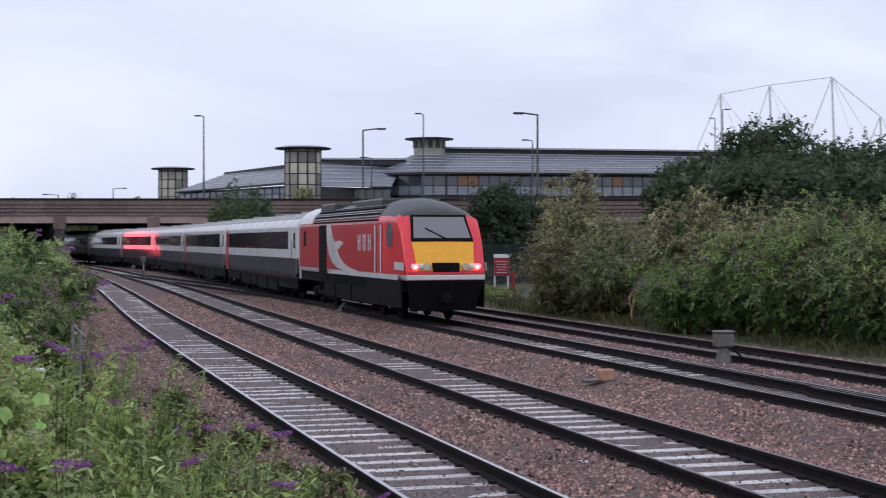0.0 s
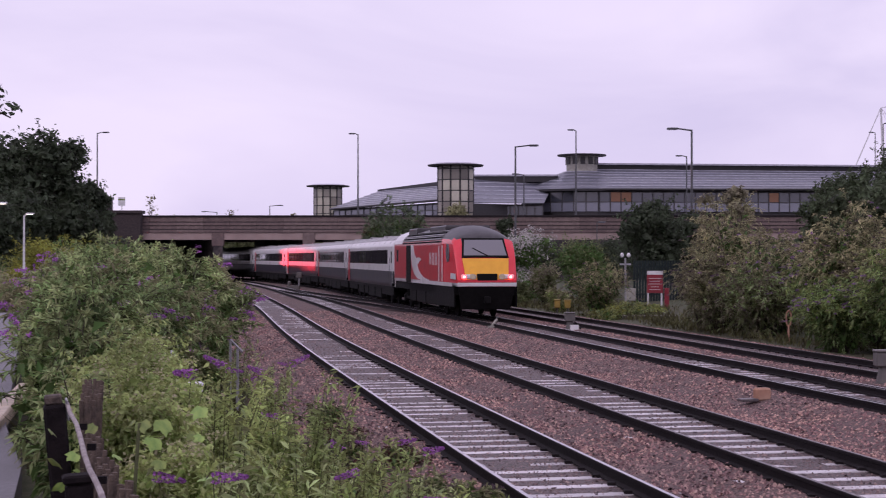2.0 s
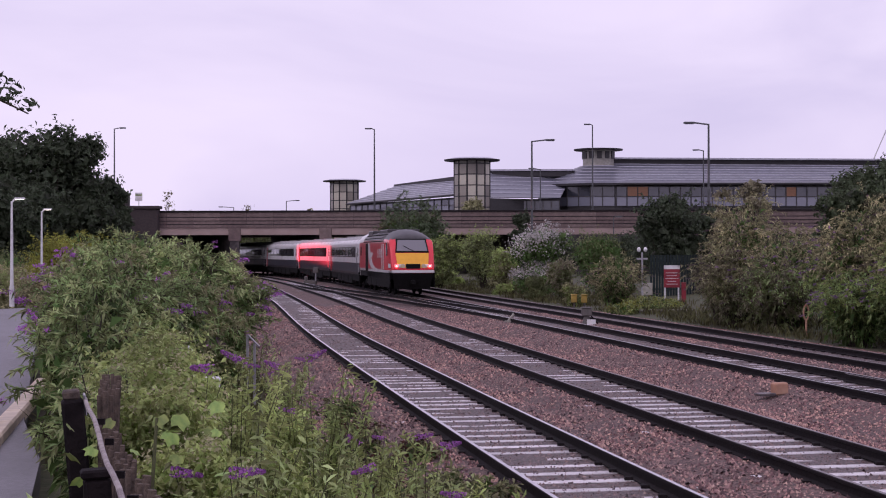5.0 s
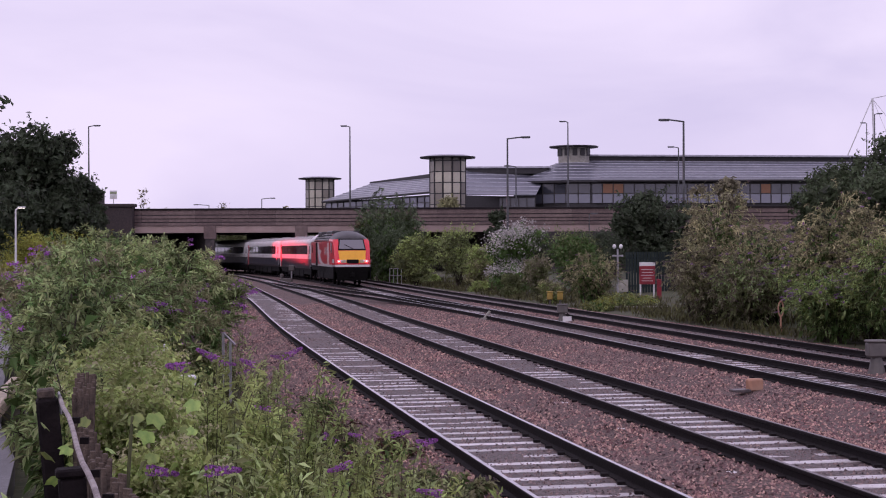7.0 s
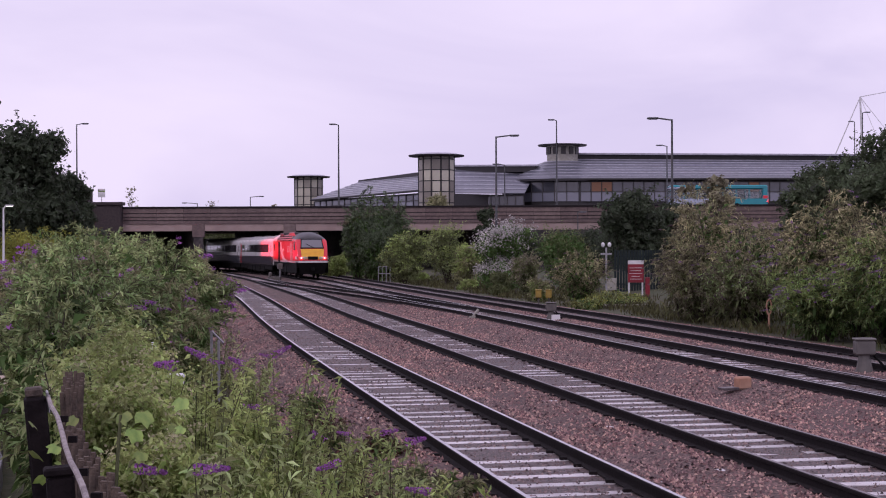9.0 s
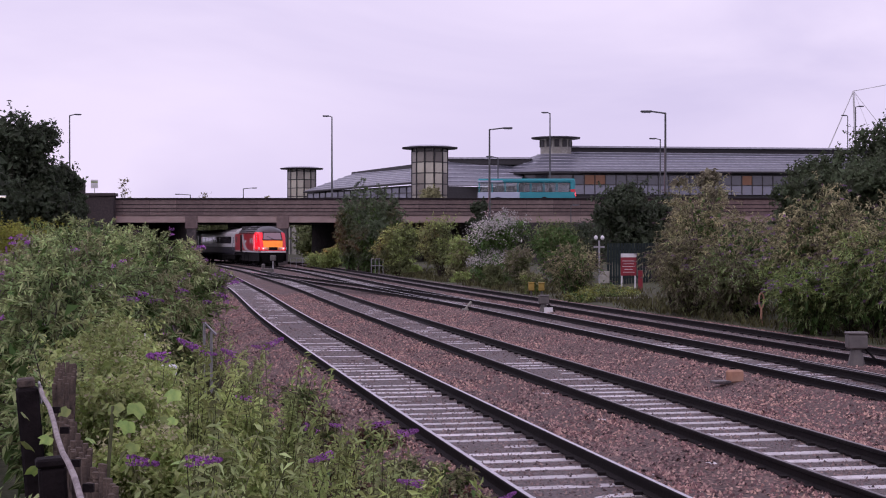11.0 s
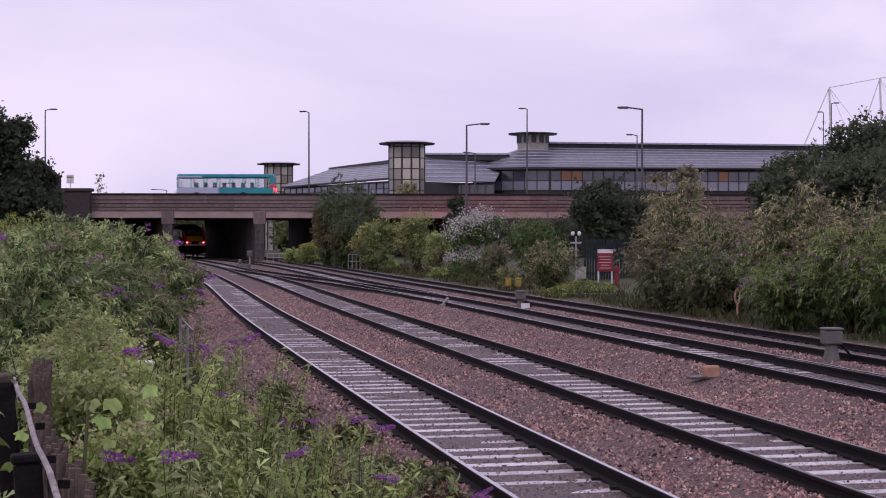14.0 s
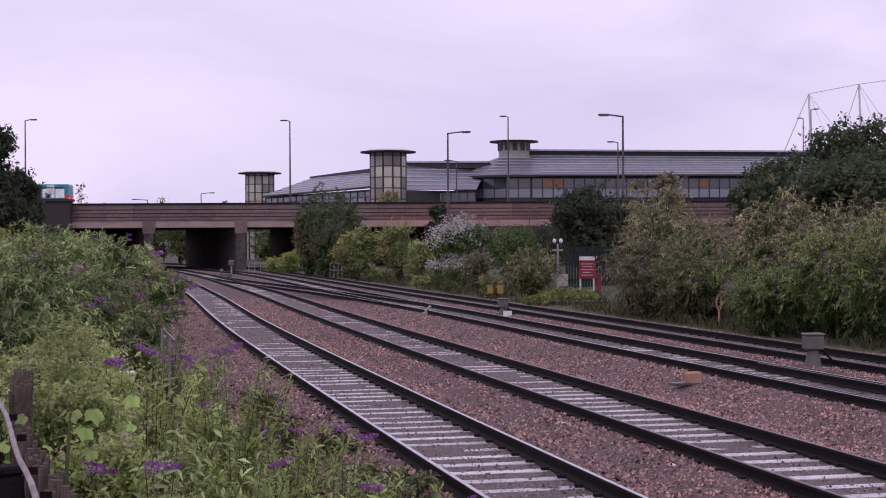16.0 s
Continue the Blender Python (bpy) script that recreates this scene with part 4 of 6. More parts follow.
    # roof equipment: cooler grilles, exhaust, pale rear dome
    part("roof_grille", box(-1.0, 4.2, 3.62, 1.0, 8.4, 3.93, 0.06), M["roof_dark"], car)
    part("exhaust", box(-0.5, 9.8, 3.8, 0.5, 11.4, 3.98, 0.05), M["roof_dark"], car)
    part("cooler", box(-1.05, 11.8, 3.55, 1.05, 14.5, 3.94, 0.06), M["roof_dark"], car)
    for s in (-1, 1):
        for k in range(6):
            a = 0.12 + 0.13 * k
            x, z = s * 1.385 * math.cos(a), 3.1 + 0.815 * math.sin(a)
            part("roof_louvre", rod((x, 3.3, z), (x, 14.4, z), 0.03, sides=5), M["steel" if k % 2 else "black"], car)
    for s in (-1, 1):
        part("roof_rail", rod((s * 1.27, 3.3, 3.42), (s * 1.27, 14.4, 3.42), 0.035, sides=6), M["steel"], car)
    part("pale_dome", loft([car_ring(y, 1.378, 3.2, 3.915, 0.72, [3.2]) for y in (14.6, 17.3)])[0], M["train_white"], car)
    bogie(car, 3.75)
    bogie(car, 14.05)
    part("gangway", box(-0.6, 17.5, 1.1, 0.6, 17.8, 3.4), M["black"], car)
    return car


def build_coach():
    car = empty("passenger_coach", pose(0, 0, 0), "passenger coach, white over navy with dark windows and red doors", "train coach", "coaches of the train")
    levels = [0.95, 1.2, 1.78, 2.16, 2.92, 3.06]
    L = 22.6
    st = [(0.0, 1.33, 3.7, 0.62), (0.25, 1.37, 3.74, 0.64), (2.3, 1.37, 3.74, 0.64), (L - 1.15, 1.37, 3.74, 0.64), (L - 0.25, 1.37, 3.74, 0.64), (L, 1.33, 3.7, 0.62)]
    rings = [car_ring(y, w, 0.95, zt, rise, levels) for y, w, zt, rise in st]
    bm, faces = loft(rings)
    nl, total = len(levels), len(rings[0])
    for s, row in enumerate(faces):
        for i, f in enumerate(row):
            z = f.calc_center_median().z
            if nl - 1 <= i < total - nl:
                f.material_index = 3 if z > 3.42 else 0
            else:
                f.material_index = 2 if z < 1.78 else (1 if s == 2 and 2.16 < z < 2.92 else 0)
            f.smooth = True
    part("body", bm, [M["train_white"], M["band"], M["train_navy"], M["train_roof"]], car)
    for s in (-1, 1):
        x = s * 1.372
        for k in range(8):
            y0 = 2.55 + 2.36 * k
            win = part("window", flat_shape([(y0, 2.24), (y0 + 1.95, 2.24), (y0 + 1.95, 2.86), (y0, 2.86)], 0.01, x), M["train_window"], car)
            part("vent_bar", flat_shape([(y0, 2.7), (y0 + 1.95, 2.7), (y0 + 1.95, 2.72), (y0, 2.72)], 0.006, x + s * 0.011), M["black"], win)
        # red door at the far end, a pale one with a slim dark window at the near end
        for y0, mat, label in ((0.28, "train_white", "pale slam door"), (L - 1.12, "train_red", "red slam door")):
            door = part("door", flat_shape([(y0, 1.0), (y0 + 0.84, 1.0), (y0 + 0.84, 3.06), (y0, 3.06)], 0.012, x), M[mat], car, label)
            part("door_window", flat_shape([(y0 + 0.24, 2.2), (y0 + 0.6, 2.2), (y0 + 0.6, 2.85), (y0 + 0.24, 2.85)], 0.008, x + s * 0.012), M["band"], door)
            part("grab_rail", rod((x + s * 0.05, y0 + 0.92, 1.4), (x + s * 0.05, y0 + 0.92, 2.5), 0.018, sides=5), M["steel"], car)
        part("lower_door", flat_shape([(0.3, 0.98), (1.1, 0.98), (1.1, 1.775), (0.3, 1.775)], 0.016, x), M["train_navy"], car)
        part("sole_bar", box(min(s * 1.25, s * 1.33), 0.2, 0.82, max(s * 1.25, s * 1.33), L - 0.2, 0.96), M["black"], car)
        for ya, yb in ((5.6, 8.2), (8.5, 11.4), (11.7, 13.6), (13.9, 17.0)):
            part("equipment_box", box(min(s * 0.6, s * 1.3), ya, 0.25 + 0.08 * (ya > 11), max(s * 0.6, s * 1.3), yb, 0.86, 0.05), M["black"], car)
        for ye in (0.4, L - 5.2):
            part("bogie_skirt", box(min(s * 1.2, s * 1.3), ye, 0.5, max(s * 1.2, s * 1.3), ye + 4.8, 0.94), M["black"], car)
        part("buffer_jumper", box(min(s * 0.9, s * 1.42), 0.02, 1.0, max(s * 0.9, s * 1.42), 0.16, 1.14, 0.02), M["black"], car)
    part("underframe", box(-1.1, 0.3, 0.75, 1.1, L - 0.3, 0.97), M["black"], car)
    for k in range(3):
        part("roof_vent", box(-0.35, 4.0 + 7 * k, 3.72, 0.35, 4.8 + 7 * k, 3.8, 0.03), M["train_roof"], car)
    for k in range(9):
        rib = [Vector((1.376 * math.cos(a), 1.5 + 2.45 * k, 3.1 + 0.645 * math.sin(a))) for a in np.linspace(0.25, math.pi - 0.25, 9)]
        bm = bmesh.new()
        for p, q in zip(rib, rib[1:]):
            add_rod(bm, p, q, 0.014, sides=4)
        part("roof_rib", bm, M["train_roof"], car)
    bogie(car, 3.3)
    bogie(car, L - 3.3)
    part("gangway", box(-0.55, L - 0.02, 1.05, 0.55, L + 0.4, 3.2), M["black"], car)
    return car


power_car = build_power_car()
coach = build_coach()
coaches = [coach] + [copy_thing(coach, pose(0, 0, 0)) for _ in range(6)]


def build_bus():
    bus = empty("bus", pose(0, 164 * K, 6.68), "teal and pale single-deck bus with rows of seats showing", "bus")
    L, h = 11.4, 3.1
    part("lower_body", box(0, -1.24, 0.28, L, 1.24, 1.5, 0.05), M["bus_teal"], bus)
    part("front_wrap", box(-0.02, -1.26, 0.3, 4.9, 1.26, 1.49, 0.04), M["bus_pale"], bus, "pale blue front lower panels")
    part("roof", box(0, -1.24, 2.62, L, 1.24, h, 0.12), M["bus_teal"], bus)
    part("front_roof", box(-0.02, -1.255, 2.6, 3.0, 1.255, 2.95, 0.1), M["bus_pale"], bus)
    part("rear_panel", box(L - 0.55, -1.25, 0.4, L + 0.02, 1.25, 2.9, 0.06), M["bus_teal"], bus)
    for s in (-1, 1):
        for k in range(7):
            x0 = 0.15 + k * 1.52
            part("window", box(x0 + 0.04, s * 1.21 - 0.015, 1.52, x0 + 1.46, s * 1.21 + 0.015, 2.6, 0.0), M["bus_glass"], bus)
            part("pillar", box(x0 - 0.05, s * 1.22 - 0.03, 1.45, x0 + 0.04, s * 1.22 + 0.03, 2.63), M["bus_teal"], bus)
        for y0 in (2.3, 7.8):
            part("wheel", rod((y0, s * 1.0, 0.48), (y0, s * 1.26, 0.48), 0.48, sides=20), M["black"], bus)
        part("tail_light", box(L, s * 1.0 - 0.15, 1.0, L + 0.05, s * 1.0 + 0.15, 1.5, 0.02), M["tail_light"], bus)
    part("tail_strip", box(L - 0.5, -1.27, 1.5, L + 0.04, 1.27, 1.85, 0.02), M["nose_red"], bus, "red rear strip")
    for k in range(7):
        for s in (-0.75, 0.75):
            part("seat", box(2.0 + k * 1.1, s - 0.4, 0.9, 2.2 + k * 1.1, s + 0.4, 2.12, 0.05), M["bus_seat"], bus)
    part("windscreen", box(-0.04, -1.1, 1.2, 0.02, 1.1, 2.6, 0.01), M["bus_glass"], bus)
    part("floor", box(0.1, -1.2, 1.45, L - 0.6, 1.2, 1.51), M["black"], bus)
    return bus


bus = build_bus()


# ---------------- motion of the train and the bus
def arc_table(k):
    y, x = LINE[k]
    s = np.concatenate([[0], np.cumsum(np.hypot(np.diff(x), np.diff(y)))])
    return s, x, y


TRAIN_LINE = arc_table(3)


def on_line(s):
    t, x, y = TRAIN_LINE
    return Vector((np.interp(s, t, x), np.interp(s, t, y), 0))


NOSE_START = 41.4 * K


def car_pose(s, b0, b1):
    """The pose of a car whose near end is s along the line, on bogies b0 and b1 behind that end."""
    p, q = on_line(s + b0), on_line(s + b1)
    d = (q - p).normalized()
    yaw = math.degrees(math.atan2(-d.x, d.y))
    o = p - d * b0
    return pose(o.x, o.y, 0, 0, 0, yaw)


def run(t):
    return 0.8 + 8.32 * t + 0.045 * t * t + 0.0053 * t ** 3


def motions():
    t0, _, y0 = TRAIN_LINE
    start = float(np.interp(NOSE_START, y0, t0))
    times = [0.5 * i for i in range(33)]
    walk(power_car, [(t, car_pose(start + run(t), 3.75, 14.05)) for t in times])
    for i, c in enumerate(coaches):
        off = 17.85 + 23.05 * i
        walk(c, [(t, car_pose(start + run(t) + off, 3.3, 19.3)) for t in times])
    walk(bus, [(t, pose(BUS_X + BUS_V * (t - 12.5), 164 * K, 6.68)) for t in (0, 4, 8, 11, 12.5, 14, 15, 16)])


BUS_X, BUS_V = (753 - 784) / 2450 * 164 - 11.1, -10.9


# ---------------- plants
def leaf_quads(p, outward, size, droop=0.3, slim=0.42, scatter=0.8):
    """Folded leaves at the points p: four-cornered blades with random turn, biased to face outward."""
    n = len(p)
    nrm = outward + rng.normal(0, scatter, (n, 3))
    nrm /= np.linalg.norm(nrm, axis=1, keepdims=True) + 1e-6
    along = rng.normal(0, 1, (n, 3))
    along[:, 2] -= droop
    along -= nrm * (along * nrm).sum(1, keepdims=True)
    along /= np.linalg.norm(along, axis=1, keepdims=True) + 1e-6
    across = np.cross(nrm, along)
    ln = (size * (0.55 + 0.9 * rng.random(n)))[:, None]
    w = ln * slim
    a = p - along * ln * 0.5
    b = p + across * w * 0.5 + nrm * ln * 0.08 - along * ln * 0.08
    c = p + along * ln * 0.5 - nrm * ln * 0.12
    d = p - across * w * 0.5 + nrm * ln * 0.08 - along * ln * 0.08
    verts = np.stack([a, b, c, d], 1).reshape(-1, 3)
    faces = np.arange(4 * n).reshape(n, 4)
    return verts, faces


def lobes_of(r, h, count, base=0.0, flat=0.8, top=0.0):
    """Overlapping round masses that make an uneven crown of radius r between base and h."""
    out = []
    for i in range(count):
        a = rng.random() * 6.283
        u = rng.random() ** 0.6
        zc = base + (h - base) * (0.18 + 0.62 * rng.random())
        shrink = 1.0 - 0.55 * max(0.0, (zc - base) / (h - base) - 0.45)
        rr = r * (0.30 + 0.24 * rng.random())
        d = (r - rr * 0.75) * u * shrink
        out.append((d * math.cos(a), d * math.sin(a), min(zc, h - rr * 0.8), rr, rr * flat))
    out.append((0, 0, base + (h - base) * 0.45, r * 0.62, (h - base) * 0.42))
    out.append((r * 0.1, 0, h - r * 0.5, r * 0.5, r * 0.45))
    out.append((-r * 0.35, r * 0.2, h - r * 0.62, r * 0.42, r * 0.4))
    return out


def crown_points(lobes, n, inner=0.35, floor=0.0):
    w = np.array([l[3] ** 2 for l in lobes])
    pick = rng.choice(len(lobes), n, p=w / w.sum())
    L = np.array(lobes)[pick]
    d = rng.normal(0, 1, (n, 3))
    d /= np.linalg.norm(d, axis=1, keepdims=True)
    bump = 1 + 0.16 * np.sin(7 * d[:, 0] + pick) * np.sin(6 * d[:, 1] + 2 * pick) + 0.12 * np.sin(13 * d[:, 2] + 5 * d[:, 0])
    rad = (1 - inner * rng.random(n) ** 1.5) * bump * (1 + 0.06 * rng.normal(0, 1, n))
    p = L[:, :3] + d * np.stack([L[:, 3], L[:, 3], L[:, 4]], 1) * rad[:, None]
    keep = p[:, 2] > floor
    return p[keep], d[keep]


def crown(name, parent, lobes, n, size, mat, **kw):
    floor = kw.pop("floor", 0.0)
    inner = kw.pop("inner", 0.35)
    p, d = crown_points(lobes, n, inner, floor)
    v, f = leaf_quads(p, d, size, **kw)
    return raw_mesh(name, v, f, M[mat], parent)


def limbs(parent, lobes, r, mat="bark", name="limb"):
    bm = bmesh.new()
    for x, y, z, rr, _ in lobes:
        mid = Vector((x * 0.35, y * 0.35, z * 0.5))
        add_rod(bm, (0.06 * x, 0.06 * y, 0), mid, r, r * 0.7, 6)
        add_rod(bm, mid, (x, y, z), r * 0.7, r * 0.25, 6)
    part(name, bm, M[mat], parent)


def shoots(parent, lobes, r, size, mat, count, slim=0.4):
    """Arching leafy shoots that break the outline of a crown."""
    p, d = crown_points(lobes, count * 4, 0.0)
    keep = d[:, 2] > -0.1
    p, d = p[keep][:count], d[keep][:count] + np.array([0, 0, 0.55])
    reach = (0.12 + 0.34 * rng.random((len(p), 1))) * r * 0.8
    m = 9
    u = np.tile(np.linspace(0.0, 1, m), len(p))[:, None]
    q = np.repeat(p, m, 0) + np.repeat(d * reach, m, 0) * u - np.array([0, 0, 1]) * (np.repeat(reach, m, 0) * u * u * 0.5) + rng.normal(0, size * 0.25, (len(p) * m, 3))
    v, f = leaf_quads(q, np.repeat(d, m, 0), size, slim=slim)
    return raw_mesh("shoot", v, f, M[mat], parent)


def bush(x, y, r, h, leafmat, n, size, label, category="bush", group="", second=None, bloom=None, bloom_n=0, bloom_size=0.08, lobes_n=11, base=0.0, slim=0.42, z=None):
    y = K * y
    z = float(ground_height(np.array(x), np.array(y))) if z is None else z
    n = int(n * 0.62)
    b = empty("shrub", pose(x, y, z - 0.05, 0, 0, 0), label, category, group)
    lobes = lobes_of(r, h, lobes_n, base)
    limbs(b, lobes, 0.035 + 0.012 * r, name="branchwork")
    crown("foliage", b, lobes, n, size, leafmat, slim=slim)
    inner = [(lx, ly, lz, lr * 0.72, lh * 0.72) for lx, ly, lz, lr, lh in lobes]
    # in pale crowns, deep-green inner leaves paint in the shade of the gaps
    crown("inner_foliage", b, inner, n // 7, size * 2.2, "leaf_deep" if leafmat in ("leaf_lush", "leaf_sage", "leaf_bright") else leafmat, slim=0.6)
    if second:
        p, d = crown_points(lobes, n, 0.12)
        # upward-facing leaves get the paler colour: light from above, painted in
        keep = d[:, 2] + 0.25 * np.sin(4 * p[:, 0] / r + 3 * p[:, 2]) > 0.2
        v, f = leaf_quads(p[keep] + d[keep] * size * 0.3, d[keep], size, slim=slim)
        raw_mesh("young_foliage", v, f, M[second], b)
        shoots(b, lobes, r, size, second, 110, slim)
    if bloom:
        up = [l for l in lobes]
        p, d = crown_points(up, bloom_n * 3, 0.05)
        keep = d[:, 2] > (0.3 if bloom == "petal_white" else -0.1)
        p, d = p[keep][:bloom_n], d[keep][:bloom_n]
        q = np.repeat(p, 14, 0) + rng.normal(0, 1, (len(p) * 14, 3)) * np.array([bloom_size, bloom_size, bloom_size * 0.6]) + np.repeat(d, 14, 0) * (rng.random((len(p) * 14, 1)) * bloom_size * 1.5)
        if bloom in ("petal_purple", "petal_faded"):
            # arching spikes, three or four times as long as thick
            axis = d * np.array([1, 1, 0.2]) + rng.normal(0, 0.45, d.shape) * np.array([1, 0.6, 0.5])
            m = 34
            taper = np.tile(1.15 - np.linspace(0, 1, m), len(p))[:, None]
            q = np.repeat(p, m, 0) + np.repeat(axis, m, 0) * (np.tile(np.linspace(0, 1, m), len(p))[:, None] * bloom_size * 3.4) + rng.normal(0, bloom_size * 0.3, (len(p) * m, 3)) * taper
            v, f = leaf_quads(q, np.repeat(d, m, 0), bloom_size * 0.5, slim=0.8)
        else:
            v, f = leaf_quads(q, np.repeat(d, 14, 0), bloom_size * 0.7, slim=0.7)
        raw_mesh("blossom", v, f, M[bloom], b)
    return b


def tree(x, y, r, h, leafmat, n, size, label, trunk=0.16, base=None, z=None, lobes_n=16):
    y = K * y
    z = float(ground_height(np.array(x), np.array(y))) if z is None else z
    n = int(n * 0.62)
    t = empty("tree", pose(x, y, z - 0.05), label, "tree", "")
    base = h * 0.12 if base is None else base
    lobes = lobes_of(r, h, lobes_n, base)
    bm = bmesh.new()
    add_rod(bm, (0, 0, 0), (0.1, 0.05, h * 0.35), trunk, trunk * 0.7, 10)
    add_rod(bm, (0.1, 0.05, h * 0.35), (0.0, 0.1, h * 0.8), trunk * 0.7, trunk * 0.25, 8)
    part("trunk", bm, M["bark"], t)
    limbs(t, lobes, trunk * 0.35)
    crown("foliage", t, lobes, n, size, leafmat, slim=0.55)
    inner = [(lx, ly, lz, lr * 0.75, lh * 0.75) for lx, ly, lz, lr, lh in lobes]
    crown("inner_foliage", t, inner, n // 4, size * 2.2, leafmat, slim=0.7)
    if n > 2000:
        shoots(t, lobes, r * 0.7, size, leafmat, 130, 0.5)
    return t


def blades(p, along, size, slim, sag):
    """Slim folded leaves that start at p and point along the given directions, their tips hanging by sag."""
    n = len(p)
    along = along / (np.linalg.norm(along, axis=1, keepdims=True) + 1e-6)
    across = np.cross(along, rng.normal(0, 0.35, (n, 3)) + np.array([0, 0, 1.0]))
    across /= np.linalg.norm(across, axis=1, keepdims=True) + 1e-6
    ln = (size * (0.5 + 0.8 * rng.random(n)))[:, None]
    drop = np.array([0, 0, -1.0]) * ln * sag
    mid = p + along * ln * 0.45 + drop * 0.2
    lift = np.array([0, 0, 1.0]) * ln * slim * 0.18
    verts = np.stack([p, mid + across * ln * slim * 0.5 + lift, p + along * ln + drop, mid - across * ln * slim * 0.5 + lift], 1)
    return verts.reshape(-1, 3), np.arange(4 * n).reshape(n, 4)


def tubes(a, b, r0, r1):
    """Three-sided tapering twigs from the points a to the points b."""
    n = len(a)
    d = b - a
    d /= np.linalg.norm(d, axis=1, keepdims=True) + 1e-6
    u = np.cross(d, np.array([0.3, 0.9, 0.2]))
    u /= np.linalg.norm(u, axis=1, keepdims=True) + 1e-6
    w = np.cross(d, u)
    rings = []
    for p, r in ((a, r0), (b, r1)):
        for t in (0.0, 2.094, 4.189):
            rings.append(p + (u * math.cos(t) + w * math.sin(t)) * r)
    v = np.stack(rings, 1).reshape(-1, 3)
    f = np.array([[0, 1, 4, 3], [1, 2, 5, 4], [2, 0, 3, 5]])
    return v, (f[None] + 6 * np.arange(n)[:, None, None]).reshape(-1, 4)


def arching(x, y, r, h, leafmat, tipmat, n, size, label, group, category="shrub", stems=46, bloom=None, bloom_n=0, bloom_len=0.24, slim=0.26, z=None, name="buddleia", sag=0.25):
    """A shrub of long arching stems with side shoots, slim leaves in pairs and flower spikes at the shoot ends."""
    y = K * y
    z = float(ground_height(np.array(x), np.array(y))) if z is None else z
    b = empty(name, pose(x, y, z - 0.06), label, category, group)
    a = rng.random(stems) * 6.283
    rad = r * np.sqrt(rng.random(stems))
    hh = h * (0.72 + 0.28 * rng.random(stems)) * (1 - 0.42 * (rad / r) ** 2)
    out = np.stack([np.cos(a), np.sin(a), 0 * a], 1)
    foot = out * (0.22 * rad)[:, None]
    tip = out * rad[:, None] + np.array([0, 0, 1.0]) * hh[:, None]
    ctrl = out * (0.4 * rad)[:, None] + np.array([0, 0, 1.0]) * (hh * 0.95)[:, None]

    def on_stem(i, u):
        u = u[:, None]
        return foot[i] * (1 - u) ** 2 + 2 * ctrl[i] * u * (1 - u) + tip[i] * u * u
    # side shoots spring from the upper part of the stems
    per = 9
    i = np.repeat(np.arange(stems), per)
    u = 0.22 + 0.78 * rng.random(len(i))
    q = on_stem(i, u)
    d = out[i] * 0.75 + rng.normal(0, 0.6, (len(i), 3)) + np.array([0, 0, 0.45])
    d /= np.linalg.norm(d, axis=1, keepdims=True)
    reach = r * (0.18 + 0.3 * rng.random(len(i)))
    hang = np.array([0, 0, -0.32])

    def on_shoot(j, v):
        return q[j] + (d[j] * v[:, None] + hang * (v * v)[:, None]) * reach[j][:, None]
    j = rng.integers(0, len(i), n)
    v = 0.1 + 0.9 * rng.random(n)
    p = on_shoot(j, v)
    along = rng.normal(0, 0.75, (n, 3)) + d[j] * 0.8 + np.array([0, 0, -0.1])
    keep = p[:, 2] > 0.02
    # upper shoot ends in tipmat: young leaf colour, with top light painted in
    young = (v > 0.6) & (p[:, 2] > h * 0.42 * (0.6 + 0.8 * rng.random(n)))
    for part_name, sel, mat in (("foliage", keep & ~young, leafmat), ("young_foliage", keep & young, tipmat)):
        vv, ff = blades(p[sel], along[sel], size, slim, sag)
        raw_mesh(part_name, vv, ff, M[mat], b)
    # deep inside, broad leaves whose darker green paints in the shade there
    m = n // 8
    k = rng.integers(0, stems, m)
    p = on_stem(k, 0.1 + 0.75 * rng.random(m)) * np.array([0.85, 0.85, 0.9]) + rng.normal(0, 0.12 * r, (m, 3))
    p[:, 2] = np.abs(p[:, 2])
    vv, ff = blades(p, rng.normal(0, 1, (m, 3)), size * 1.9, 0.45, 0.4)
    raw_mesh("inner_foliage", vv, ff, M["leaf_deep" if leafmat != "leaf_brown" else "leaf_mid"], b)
    vs, fs, count = [], [], 0
    k = np.arange(stems)
    for u0, u1 in ((0, 0.35), (0.35, 0.7), (0.7, 1.0)):
        vv, ff = tubes(on_stem(k, np.full(stems, u0)), on_stem(k, np.full(stems, u1)), 0.016 * (1.2 - u0), 0.016 * (1.2 - u1))
        vs.append(vv)
        fs.append(ff + count)
        count += len(vv)
    vv, ff = tubes(q, on_shoot(np.arange(len(i)), np.full(len(i), 0.9)), 0.006, 0.003)
    raw_mesh("branchwork", np.concatenate(vs + [vv]), np.concatenate(fs + [ff + count]), M["bark"], b)
    if bloom:
        order = np.argsort(-(q[:, 2] / h + np.hypot(q[:, 0], q[:, 1]) / r + 0.5 * rng.random(len(q))))[:bloom_n]
        m = 70
        e = np.tile(rng.random(m), len(order))
        jj = np.repeat(order, m)
        base = on_shoot(jj, np.ones(len(jj)))
        axis = d[jj] * np.array([1, 1, 0.25]) + hang * 0.5 * e[:, None]
        ln = bloom_len * (0.6 + 0.7 * rng.random(len(order)))
        thick = 0.024 * (1.15 - e) * bloom_len / 0.24
        p = base + axis * (e * np.repeat(ln, m))[:, None] + rng.normal(0, 1, (len(jj), 3)) * thick[:, None]
